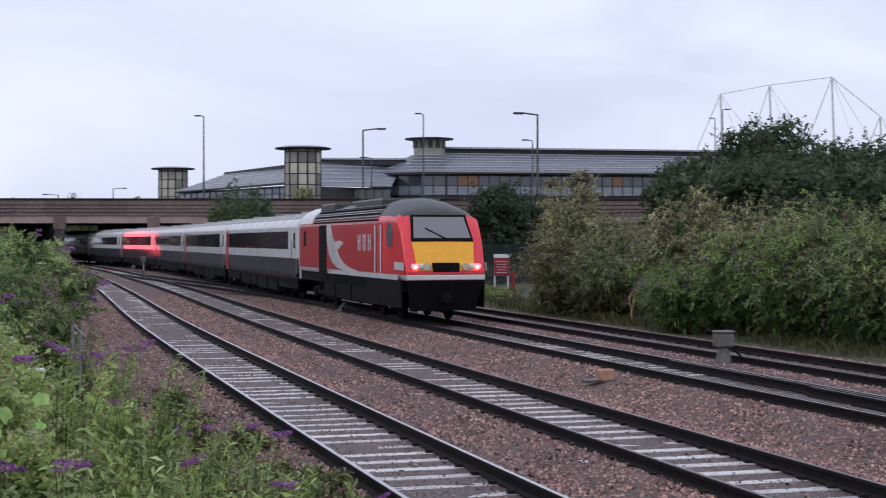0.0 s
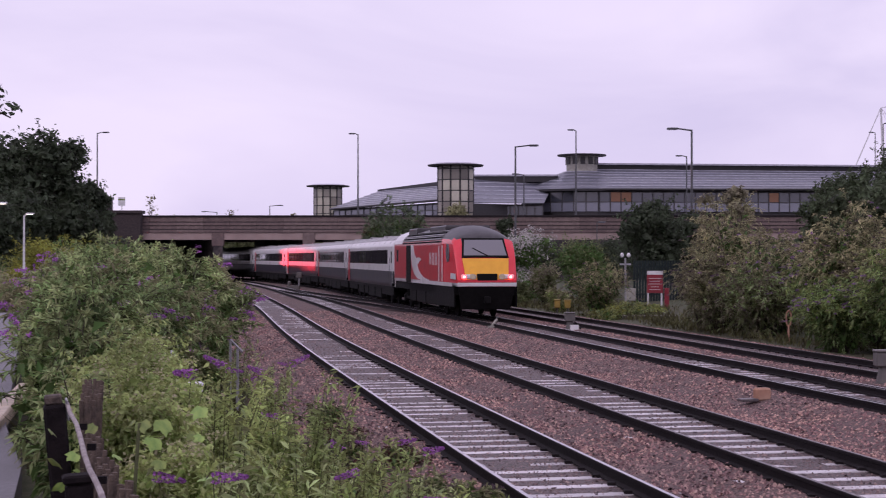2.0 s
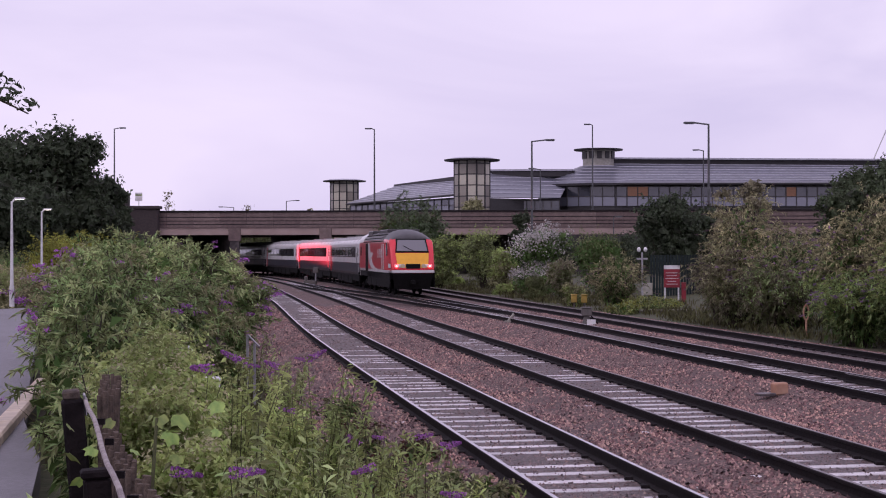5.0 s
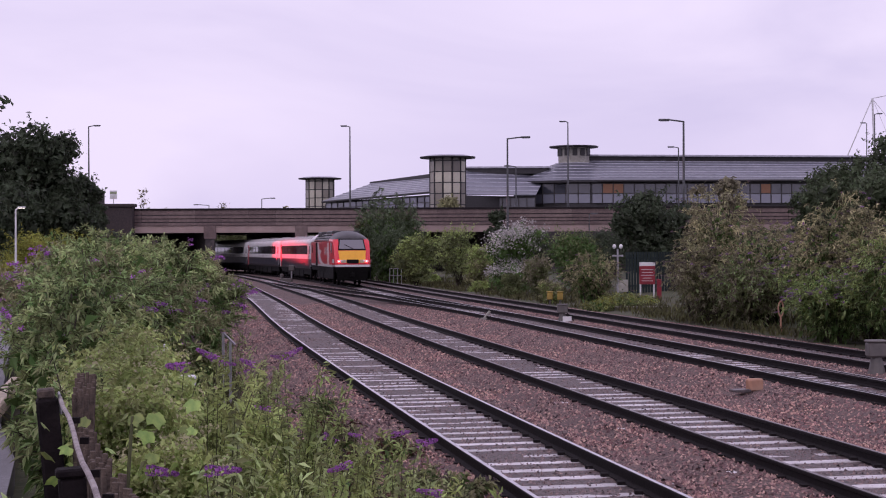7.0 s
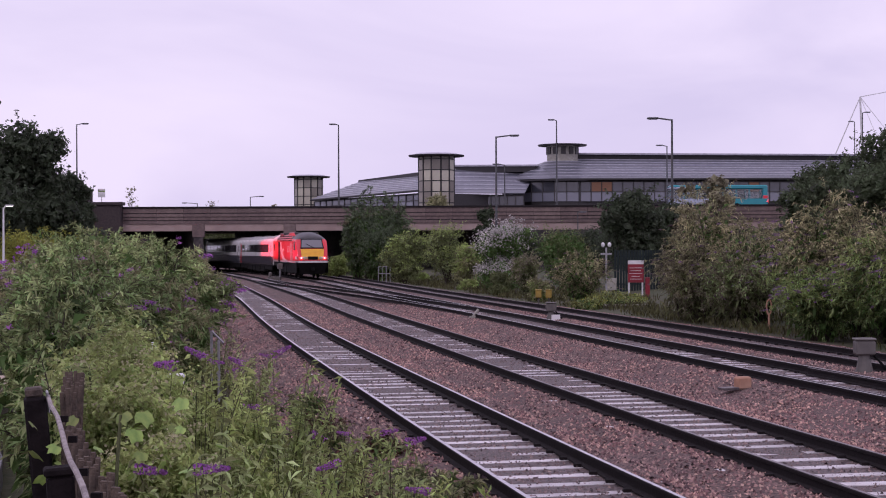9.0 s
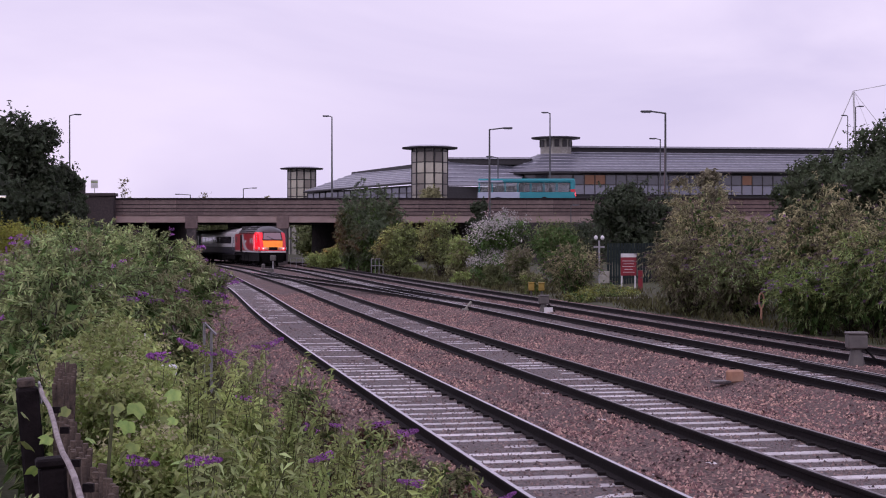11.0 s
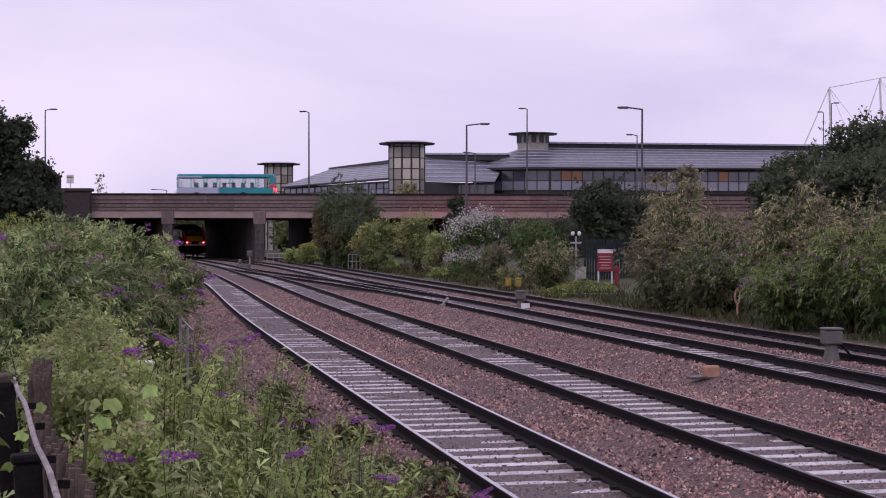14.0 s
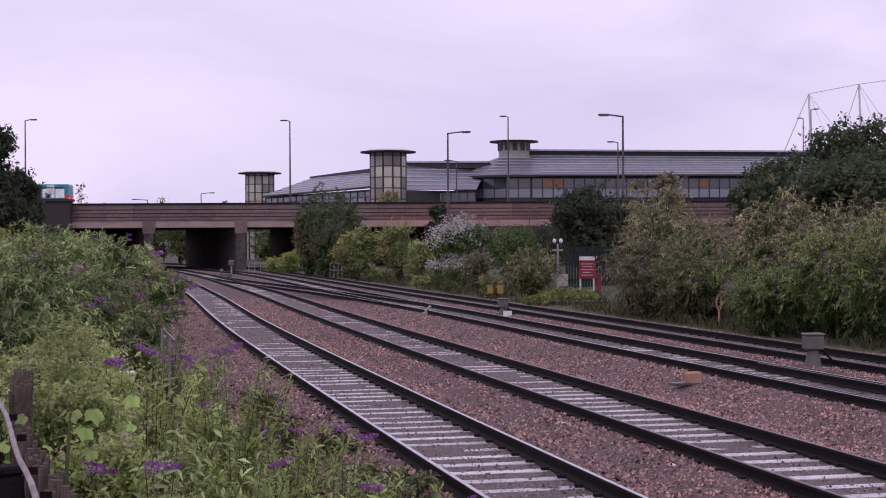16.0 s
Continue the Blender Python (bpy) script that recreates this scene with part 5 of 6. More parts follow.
        vv, ff = blades(p, rng.normal(0, 1, (len(jj), 3)), 0.03 * bloom_len / 0.24, 0.8, 0.0)
        raw_mesh("blossom", vv, ff, M[bloom], b)
    return b


def right_bank():
    # overgrown shrubs beside the outer track
    spec = [(1186, 56, 1.25, 3.4, "leaf_brown", "leaf_olive"), (1235, 55, 1.9, 5.0, "leaf_olive", "leaf_straw"), (1212, 53.5, 1.3, 3.0, "leaf_brown", "leaf_olive"), (1310, 52, 1.9, 3.7, "leaf_olive", "leaf_straw"),
            (1276, 50.5, 1.3, 2.6, "leaf_brown", "leaf_bud"), (1404, 48, 1.5, 3.0, "leaf_bud", "leaf_fresh"), (1435, 45.5, 1.6, 4.5, "leaf_olive", "leaf_straw"), (1505, 44, 1.7, 3.9, "leaf_olive", "leaf_straw"), (1420, 43, 1.3, 2.2, "leaf_bud", "leaf_fresh"),
            (1545, 41.5, 1.8, 3.1, "leaf_bud", "leaf_fresh"), (1590, 42, 2.0, 4.0, "leaf_olive", "leaf_straw"), (1640, 39.5, 1.9, 3.0, "leaf_bud", "leaf_fresh"),
            (1700, 38.5, 2.0, 3.9, "leaf_olive", "leaf_fresh"), (1775, 36.5, 2.0, 3.3, "leaf_bud", "leaf_olive"), (1850, 35.5, 2.1, 3.7, "leaf_olive", "leaf_fresh")]
    for i, (px, d, r, h, m, s) in enumerate(spec):
        arching(at_px(px, d), d, r * 1.08, h * 1.12, m, s, 13000, 0.13, "tall overgrown buddleia with fading flower spikes" if i % 2 else "tall olive-green overgrown shrub", "shrubs beside the outer track",
                stems=80, bloom="petal_mauve" if i in (3, 5, 6, 8, 9, 11) else "petal_faded", bloom_n=70, bloom_len=0.22, slim=0.3, name="shrub", sag=0.35)
    # dark trees behind them
    for px, d, r, h in ((1395, 74, 1.8, 5.6), (1425, 78, 2.1, 7.0), (1480, 76, 2.2, 7.4), (1550, 74, 2.3, 8.7), (1612, 76, 2.4, 9.2), (1690, 72, 2.5, 7.7), (1770, 70, 2.8, 7.6), (1860, 68, 2.8, 7.8), (1480, 60, 2.1, 5.6), (1560, 58, 2.2, 5.9), (1650, 56, 2.2, 5.6), (1750, 54, 2.2, 5.4)):
        tree(at_px(px, d), d, r, h + 0.4, "leaf_shade", 7500, 0.2, "dark green broadleaf tree behind the shrubs")
    tree(at_px(1092, 86), 86, 2.5, 6.3, "leaf_dark", 9000, 0.24, "dense dark tree beside the bridge end")
    tree(at_px(1150, 92), 92, 2.0, 5.6, "leaf_dark", 6000, 0.24, "dense dark tree beside the bridge end")
    for px, d, r, h in ((850, 134, 2.2, 4.2), (910, 136, 2.4, 4.6), (975, 134, 2.4, 4.4), (1040, 130, 2.4, 5.0), (1010, 118, 2.2, 4.4), (1130, 120, 2.6, 5.6)):
        bush(at_px(px, d), d, r, h, "leaf_dark", 4500, 0.2, "dark scrub below the parapet", "shrub", "scrub below the parapet")
    tree(at_px(1240, 80), 80, 1.2, 6.7, "leaf_brown", 2600, 0.2, "thin half-bare tree above the shrubs", trunk=0.08)
    tree(at_px(1190, 78), 78, 0.9, 6.2, "leaf_brown", 900, 0.18, "thin half-bare tree above the shrubs", trunk=0.07)
    # towards the bridge
    for px, d, r, h, label in ((628, 124, 2.3, 9.0, "tall shaggy grey-green tree before the bridge"), (606, 121, 1.6, 7.4, "tall shaggy grey-green tree before the bridge"), (668, 128, 2.0, 8.2, "slim feathery tree before the bridge"), (642, 119, 1.8, 5.4, "shaggy undergrowth at the foot of the tree")):
        arching(at_px(px, d), d, r, h, "leaf_grey", "leaf_grey", 18000, 0.2, label, "growth before the bridge", "tree", stems=60, slim=0.3, name="tree", sag=0.4)
    tree(at_px(745, 150), 170, 1.8, 9.2, "leaf_olive", 4000, 0.25, "small green tree behind the parapet", base=5.5, z=0)
    bush(at_px(690, 113), 113, 2.1, 4.3, "leaf_mid", 7000, 0.2, "rounded olive shrub near the bridge", "shrub", second="leaf_fresh")
    bush(at_px(765, 108), 108, 2.2, 4.9, "leaf_mid", 7000, 0.17, "green shrub near the bridge", "shrub", second="leaf_fresh")
    bush(at_px(805, 100), 100, 1.4, 3.2, "leaf_olive", 4000, 0.2, "green shrub near the bridge", "shrub", second="leaf_fresh")
    tree(at_px(836, 116), 116, 1.1, 5.9, "leaf_dark", 4500, 0.22, "narrow dark conifer before the parapet", base=0.2)
    bush(at_px(866, 90), 90, 2.5, 4.7, "leaf_deep", 8000, 0.18, "shrub covered with white blossom", "shrub", bloom="petal_white", bloom_n=420, bloom_size=0.17, lobes_n=14)
    bush(at_px(968, 84), 84, 2.1, 4.0, "leaf_deep", 8000, 0.16, "bright green rounded shrub near the sign", "shrub", second="leaf_mid")
    bush(at_px(905, 82), 82, 1.1, 2.6, "leaf_mid", 4000, 0.16, "dull grey-green shrub at the verge", "shrub", second="leaf_brown")
    bush(at_px(860, 84), 84, 0.9, 1.6, "leaf_mid", 2500, 0.16, "low green shrub at the track side", "shrub")
    arching(at_px(1002, 70), 70, 1.5, 3.0, "leaf_olive", "leaf_straw", 9000, 0.12, "twiggy shrub with faded flower heads", "growth beside the sign", stems=60, bloom="petal_faded", bloom_n=60, name="shrub")
    bush(at_px(930, 75), 75, 0.8, 1.2, "leaf_fresh", 2000, 0.14, "low green shrub at the track side", "shrub", second="leaf_olive")
    for px, d, r, h in ((1052, 67, 1.2, 0.95), (1014, 65, 0.8, 0.65), (1086, 68, 0.8, 0.6)):
        arching(at_px(px, d), d, r, h, "leaf_bud_pale", "leaf_lime", 3500, 0.11, "low bright green bramble", "growth beside the sign", stems=40, name="bramble")
    for px, d, r, h in ((545, 133, 1.6, 1.9), (575, 130, 1.3, 2.6), (712, 118, 1.0, 1.0), (800, 96, 0.8, 0.8)):
        bush(at_px(px, d), d, r, h, "leaf_fresh", 2500, 0.2, "low scrub near the bridge pier", "shrub")


def left_bank():
    for x, y, r, h in ((-46, 205, 4.5, 8.5), (-52, 196, 4, 8), (-40, 212, 4.5, 8), (-34, 205, 4, 7.5), (-28, 200, 3.5, 7), (-20, 198, 3.5, 7), (-60, 190, 5, 9), (-12, 196, 3.5, 7)):
        tree(x, y, r, h, "leaf_mid", 4000, 0.4, "leafy tree on the cutting beyond the bridge", base=0.1, z=-0.3)
    for px, d, r, h in ((-150, 95, 3.6, 11.0), (-70, 92, 3.6, 11.2), (0, 90, 3.3, 11.2), (55, 92, 2.6, 10.6), (92, 95, 1.8, 7.8), (-110, 80, 2.6, 7.0), (-30, 84, 2.4, 6.8), (112, 100, 1.6, 6.2)):
        tree(at_px(px, d), d, r, h, "leaf_dark", 11000, 0.28, "large dark broadleaf tree behind the bank", trunk=0.22, base=0.4, lobes_n=22)
    tree(at_px(205, 172), 172, 1.1, 10.6, "leaf_brown", 260, 0.17, "thin sapling behind the parapet", trunk=0.06, base=5.5, z=0)
    tree(at_px(350, 210), 210, 1.4, 10.4, "leaf_brown", 300, 0.2, "thin sapling far behind the parapet", trunk=0.06, base=6, z=0)
    tree(at_px(458, 240), 240, 1.0, 10.4, "leaf_brown", 400, 0.3, "small far tree behind the parapet", trunk=0.08, base=6, z=0)
    # shrubs on the bank, far to near: x, y, radius, height
    spec = [(-24, 78, 2.6, 3.6, "leaf_fresh", "leaf_lime"), (-19.5, 66, 2.3, 3.3, "leaf_fresh", "leaf_lime"), (-15.8, 57, 2.0, 3.1, "leaf_fresh", "leaf_lime"), (-16, 70, 2.0, 3.2, "leaf_deep", "leaf_lush"), (-12.6, 62, 1.6, 2.2, "leaf_deep", "leaf_lush"),
            (-13.2, 48, 2.0, 2.8, "leaf_lush", "leaf_olive"), (-10.2, 50, 1.6, 2.4, "leaf_deep", "leaf_sage"), (-10.4, 41, 1.8, 2.65, "leaf_lush", "leaf_lush"), (-8.1, 40, 1.5, 2.35, "leaf_mid", "leaf_olive"),
            (-8.6, 33, 1.7, 2.5, "leaf_deep", "leaf_lush"), (-6.7, 32, 1.4, 2.25, "leaf_lush", "leaf_olive"), (-6.9, 26, 1.4, 2.35, "leaf_deep", "leaf_sage"), (-5.4, 25.5, 1.25, 2.3, "leaf_lush", "leaf_lush"), (-5.9, 21, 1.2, 2.0, "leaf_mid", "leaf_olive"), (-4.95, 20.5, 0.75, 1.5, "leaf_deep", "leaf_lush")]
    for i, (x, y, r, h, m, s) in enumerate(spec):
        lime = s == "leaf_lime"
        arching(x, y, r, h, "leaf_fresh" if lime else "leaf_bud", "leaf_lime" if lime else ("leaf_olive" if s == "leaf_olive" else "leaf_bud_pale"), 14000 if y < 45 else 8000, 0.095 + 0.0014 * y,
                "lush green shrub on the bank" if lime else "buddleia on the bank with purple flower spikes", "shrubs on the bank", stems=56,
                bloom=None if lime else ("petal_faded" if i % 5 == 4 else "petal_purple"), bloom_n=13, bloom_len=0.3 + 0.002 * y)
    for x, y, r, h, m, s in ((-14.7, 43.6, 1.1, 1.3, "leaf_olive", "leaf_straw"), (-16.2, 44.6, 1.3, 1.5, "leaf_olive", "leaf_sage"), (-15.1, 47.5, 1.2, 1.8, "leaf_deep", "leaf_olive"), (-17.2, 48.5, 1.4, 1.8, "leaf_olive", "leaf_straw"), (-13.6, 44.0, 0.8, 1.1, "leaf_lush", "leaf_sage"),
                             (-18.0, 56, 1.35, 3.2, "leaf_lime", "leaf_lime"), (-20.4, 57, 1.8, 2.4, "leaf_deep", "leaf_mid"), (-22.5, 60, 1.8, 2.4, "leaf_deep", "leaf_mid")):
        bush(x, y, r, h, m, 6000, 0.11, "yellow-green shrub behind the path" if m == "leaf_lime" else "rough growth at the end of the path", "shrub", "growth at the end of the path", second=s, bloom="petal_purple" if y == 47.5 else None, bloom_n=24, bloom_size=0.14, slim=0.34)
    # nearer leafy growth beside the fence
    tall = [(-4.95, 17.9, 1.15, 2.05, "leaf_bud", "leaf_bud"), (-4.25, 15.2, 0.9, 1.75, "leaf_bud", "leaf_bud_pale"), (-4.6, 20.4, 0.8, 1.7, "leaf_bud", "leaf_olive"), (-3.65, 12.6, 0.7, 1.45, "leaf_bud", "leaf_bud_pale"),
            (-3.75, 17.6, 0.6, 1.2, "leaf_bud", "leaf_olive"), (-5.1, 23.5, 0.85, 1.8, "leaf_bud", "leaf_olive"), (-2.75, 9.6, 0.45, 1.15, "leaf_bud", "leaf_bud_pale"), (-2.35, 7.0, 0.36, 0.62, "leaf_bud", "leaf_bud_pale")]
    for i, (x, y, r, h, m, s) in enumerate(tall):
        arching(x, y, r, h, m, s, 9000 if r > 0.5 else 4000, 0.085 + 0.001 * y, "leafy young buddleia beside the fence", "buddleias beside the fence", stems=34, bloom="petal_purple" if i in (0, 1, 2, 3, 5) else None, bloom_n=7, bloom_len=0.22)
    near = [(-3.45, 13.7, 0.7, 1.2, "leaf_fresh", "leaf_bright"), (-2.85, 11.7, 0.75, 1.3, "leaf_fresh", "leaf_bright"), (-2.55, 10.3, 0.6, 1.2, "leaf_fresh", "leaf_bright"), (-2.2, 9.1, 0.5, 1.1, "leaf_fresh", "leaf_bright"),
            (-1.75, 8.1, 0.42, 0.95, "leaf_fresh", "leaf_bright"), (-2.4, 14.4, 0.6, 0.55, "leaf_fresh", "leaf_bright"), (-2.1, 12.4, 0.6, 0.95, "leaf_fresh", "leaf_bright"), (-1.75, 10.4, 0.5, 0.85, "leaf_fresh", "leaf_bright"), (-1.25, 7.2, 0.32, 0.8, "leaf_fresh", "leaf_bright")]
    for i, (x, y, r, h, m, s) in enumerate(near):
        bush(x, y, r, h, m, 7500, 0.034 + 0.0016 * y, "leafy climbers with cream flowers beside the fence" if i < 5 else "dense green weeds beside the fence", "weeds", "weeds beside the fence", second=s,
             bloom="petal_cream" if i < 5 else None, bloom_n=120, bloom_size=0.036, lobes_n=13, slim=0.5)
    # broad lobed leaves of a climber over the fence
    cl = empty("maple_sapling", pose(-1.85, 8.0, 0.62), "sapling with broad lobed yellow-green leaves", "sapling")
    bm = rod((0, 0, 0), (0.05, 0.1, 1.0), 0.015, 0.008, 6)
    part("stem", bm, M["stem"], cl)
    lobed = [(0, 0), (0.35, -0.1), (0.55, 0.15), (0.35, 0.3), (0.62, 0.55), (0.28, 0.55), (0.18, 0.75), (0, 1.0), (-0.18, 0.75), (-0.28, 0.55), (-0.62, 0.55), (-0.35, 0.3), (-0.55, 0.15), (-0.35, -0.1)]
    data = None
    for i in range(46):
        if data is None:
            bm = bmesh.new()
            bm.faces.new([bm.verts.new((x, y, -0.25 * x * x - 0.1 * y * y)) for x, y in lobed])
            bmesh.ops.triangulate(bm, faces=bm.faces)
            ob = part("leaf", bm, M["leaf_lime_one"], cl)
            data = ob.data
        else:
            ob = new("leaf", data)
            ob.parent = cl
        s = random.uniform(0.045, 0.1)
        ob.matrix_basis = pose(random.uniform(-0.42, 0.5), random.uniform(-0.5, 0.8), random.uniform(0.3, 1.02), random.uniform(-60, -5), random.uniform(-25, 25), random.uniform(-180, 180)) @ Matrix.Scale(s, 4)
    # overhanging branch of a tree outside the view
    t = tree(-7.7, 12.0, 1.8, 6.4, "leaf_mid", 5000, 0.12, "broadleaf tree with a branch over the path", trunk=0.14, base=2.8)
    spray = [(3.2, 0.0, 3.4, 0.2, 0.13), (3.4, 0.1, 3.28, 0.15, 0.1), (3.58, 0.1, 3.16, 0.1, 0.07), (3.15, 0.1, 3.7, 0.13, 0.1), (2.9, 0, 3.5, 0.25, 0.18), (2.98, 0, 4.0, 0.16, 0.09), (3.08, 0.1, 3.92, 0.1, 0.07)]
    crown("branch_leaves", t, [(x, y, z + 0.08, a, b) for x, y, z, a, b in spray], 620, 0.065, "leaf_dark", slim=0.5)
    bm = bmesh.new()
    add_rod(bm, (0.5, 0, 3.6), (2.9, 0, 3.5), 0.04, 0.02, 6)
    add_rod(bm, (2.9, 0, 3.5), (3.6, 0.1, 3.15), 0.02, 0.006, 6)
    add_rod(bm, (2.0, 0, 3.52), (3.15, 0.1, 3.72), 0.015, 0.005, 6)
    add_rod(bm, (1.6, 0, 3.55), (3.08, 0.1, 4.0), 0.015, 0.005, 6)
    part("branch", bm, M["bark"], t)


def flower_spike_mesh():
    n = 150
    u = rng.random(n)
    a = rng.random(n) * 6.283
    r = 0.028 * (1 - u) ** 0.6 + 0.004
    p = np.stack([r * np.cos(a), r * np.sin(a), u * 0.2], 1)
    d = np.stack([np.cos(a), np.sin(a), 0.3 + 0 * a], 1)
    v, f = leaf_quads(p, d, 0.02, slim=0.9)
    ob = raw_mesh("flower_spike", v, f, M["petal_purple"])
    data = ob.data
    bpy.data.objects.remove(ob)
    return data


def weed_stalks():
    """Tall loose buddleia shoots in the ballast shoulder: stems with paired slim leaves, some with a purple spike."""
    spike = flower_spike_mesh()
    clumps = [(-1.55, 12.3, 1.75, 12), (-1.05, 11.8, 1.5, 10), (-0.55, 11.2, 1.3, 9), (-0.1, 10.6, 1.0, 8), (0.25, 10.9, 0.75, 6), (-2.2, 11.6, 1.35, 10), (-1.7, 9.6, 1.25, 9), (-1.1, 9.0, 1.15, 9), (-0.6, 8.6, 0.95, 8),
              (-2.6, 14.6, 1.3, 9), (-1.9, 15.5, 1.0, 8), (-2.9, 18.5, 0.7, 9), (-0.95, 13.8, 1.0, 8), (-0.3, 12.9, 0.8, 7), (-1.4, 7.7, 1.05, 8), (-0.9, 7.2, 0.85, 7), (0.1, 9.6, 0.6, 6), (-2.7, 16.6, 0.8, 8), (-4.6, 26.5, 1.4, 8), (0.5, 12.0, 0.5, 5), (-2.3, 9.9, 1.2, 8),
              (-0.2, 8.2, 0.7, 7), (0.35, 9.2, 0.45, 6), (0.75, 10.4, 0.4, 6), (-1.6, 13.4, 1.1, 8), (-0.75, 10.2, 1.1, 9), (-1.35, 10.7, 1.2, 9), (-3.0, 20.4, 1.1, 8), (-2.2, 17.8, 0.9, 8), (-1.4, 16.0, 0.7, 7), (-3.6, 24.5, 1.0, 8), (-0.5, 7.6, 0.8, 7), (0.0, 8.9, 0.75, 7)]
    for ci, (x, y, h, count) in enumerate(clumps):
        y = K * y
        z = float(max(ground_height(np.array(x), np.array(y)), bed_height(np.array(x), np.array(y)) if x - line_x(1, y) > -3 else -9))
        w = empty("buddleia_clump", pose(x, y, z - 0.03), "loose clump of young buddleia shoots with slim leaves", "weeds", "weeds in the ballast shoulder")
        bm = bmesh.new()
        pts, outs, tips = [], [], []
        for s in range(count * 2):
            a, spread = random.uniform(0, 6.28), random.uniform(0.1, 0.55)
            hh = h * random.uniform(0.55, 1.0)
            foot = Vector((0.2 * math.cos(a) * random.random(), 0.2 * math.sin(a) * random.random(), 0))
            tip = foot + Vector((math.cos(a) * spread * hh * 0.7, math.sin(a) * spread * hh * 0.7, hh))
            mid = foot.lerp(tip, 0.5) + Vector((0, 0, 0.08 * hh))
            add_rod(bm, foot, mid, 0.006, 0.005, 4, False)
            add_rod(bm, mid, tip, 0.005, 0.0025, 4, False)
            tips.append(tip)
            m = int(34 * hh)
            for i in range(m):
                u = 0.12 + 0.88 * (i + random.random()) / m
                q = foot.lerp(mid, u * 2) if u < 0.5 else mid.lerp(tip, u * 2 - 1)
                da = random.uniform(0, 6.28)
                k = 0.06 * (1.15 - 0.6 * u)
                pts.append(q + Vector((math.cos(da) * k, math.sin(da) * k, 0.01)))
                outs.append((math.cos(da) * 0.5, math.sin(da) * 0.5, 0.8))
        tagged(part("stalk", bm, M["stem"], w), kind="stuff")
        v, f = leaf_quads(np.array(pts), np.array(outs), 0.092, droop=0.5, slim=0.28, scatter=0.5)
        raw_mesh("leaves", v, f, M[("leaf_sage", "leaf_bright", "leaf_bud_pale", "leaf_fresh")[ci % 4]], w)
        tagged(w.children[-1], kind="stuff")
        for k, tip in enumerate(sorted(tips, key=lambda p: -p.z)[: (1, 0, 1, 0, 2)[ci % 5]]):
            ob = new("flower_spike", spike)
            ob.parent = w
            ob.matrix_basis = pose(tip.x, tip.y, tip.z - 0.02, random.uniform(-25, 25), random.choice((-1, 1)) * random.uniform(60, 105), random.uniform(-25, 25)) @ Matrix.Scale(random.uniform(0.8, 1.25), 4)


def dock_weeds():
    """Low rusty dock and bare brown stalks among the stones of the shoulder."""
    for x, y, r, h in ((-0.2, 13.4, 0.4, 0.6), (0.15, 12.7, 0.35, 0.5), (-0.6, 14.0, 0.4, 0.55), (-0.9, 13.2, 0.4, 0.65), (-0.4, 15.2, 0.4, 0.45), (-1.1, 15.0, 0.45, 0.55), (-1.3, 16.8, 0.4, 0.45), (-0.9, 18.0, 0.4, 0.35), (-1.8, 18.6, 0.45, 0.5), (-0.05, 14.4, 0.35, 0.4), (-1.6, 14.2, 0.45, 0.7), (-2.1, 20.5, 0.45, 0.5), (-2.6, 23.0, 0.5, 0.5)):
        zz = float(bed_height(np.array(x), np.array(K * y))) if x - line_x(1, K * y) > -2.6 else None
        arching(x, y, r, h, "leaf_rust" if int(x * 10) % 2 else "leaf_mid", "leaf_olive", 800, 0.08, "low rusty dock weed in the ballast shoulder", "dock weeds in the ballast", "weeds", stems=12, bloom="petal_faded", bloom_n=8, bloom_len=0.14, slim=0.35, z=zz, name="dock_weed")


def verge_grass():
    v_all, f_all, count = [], [], 0
    for k, lo, hi, n, ylo, yhi in ((4, 4.0, 9.0, 22000, 26, 150), (1, -9.0, -2.9, 20000, 12, 110)):
        y = ylo + (yhi - ylo) * rng.random(n) ** 1.4
        off = lo + (hi - lo) * rng.random(n)
        patch = np.sin(y * 0.55 + off) + np.sin(off * 1.7 - y * 0.21) + rng.normal(0, 0.7, n)
        y, off = y[patch > -0.4], off[patch > -0.4]
        x = np.interp(y, *LINE[k]) + off
        clear = (y > 47) | (x > np.interp(y, (4.4, 10.7, 14.3, 29.8, 46.0), (-2.9, -3.35, -4.5, -9.0, -13.7)) + 0.25)
        x, y = x[clear], y[clear]
        m = len(x)
        z = ground_height(x, y)
        h = 0.12 + 0.33 * rng.random(m)
        a = rng.random(m) * 6.283
        w = 0.012 + 0.0004 * y
        lean = rng.normal(0, 0.35, (m, 2)) * h[:, None]
        p = np.stack([x, y, z - 0.03], 1)
        s = np.stack([np.cos(a) * w, np.sin(a) * w, 0 * a], 1)
        t = p + np.stack([lean[:, 0], lean[:, 1], h], 1)
        mid = p + np.stack([lean[:, 0] * 0.3, lean[:, 1] * 0.3, h * 0.55], 1)
        v_all.append(np.stack([p - s, mid - s * 0.8, t, mid + s * 0.8], 1).reshape(-1, 3))
        f_all.append(np.arange(4 * m).reshape(m, 4) + count)
        count += 4 * m
    tagged(raw_mesh("verge_grass", np.concatenate(v_all), np.concatenate(f_all), M["grass"]), "rough yellowing grass on the verges", "grass", kind="stuff")


M["leaf_lime_one"] = material("broad_lime_leaves", (0.33, 0.43, 0.11), 0.5, dark=(0.17, 0.27, 0.07), scale=1.5, per_object=0.5, translucent=0.3)
right_bank()
left_bank()
weed_stalks()
dock_weeds()
verge_grass()


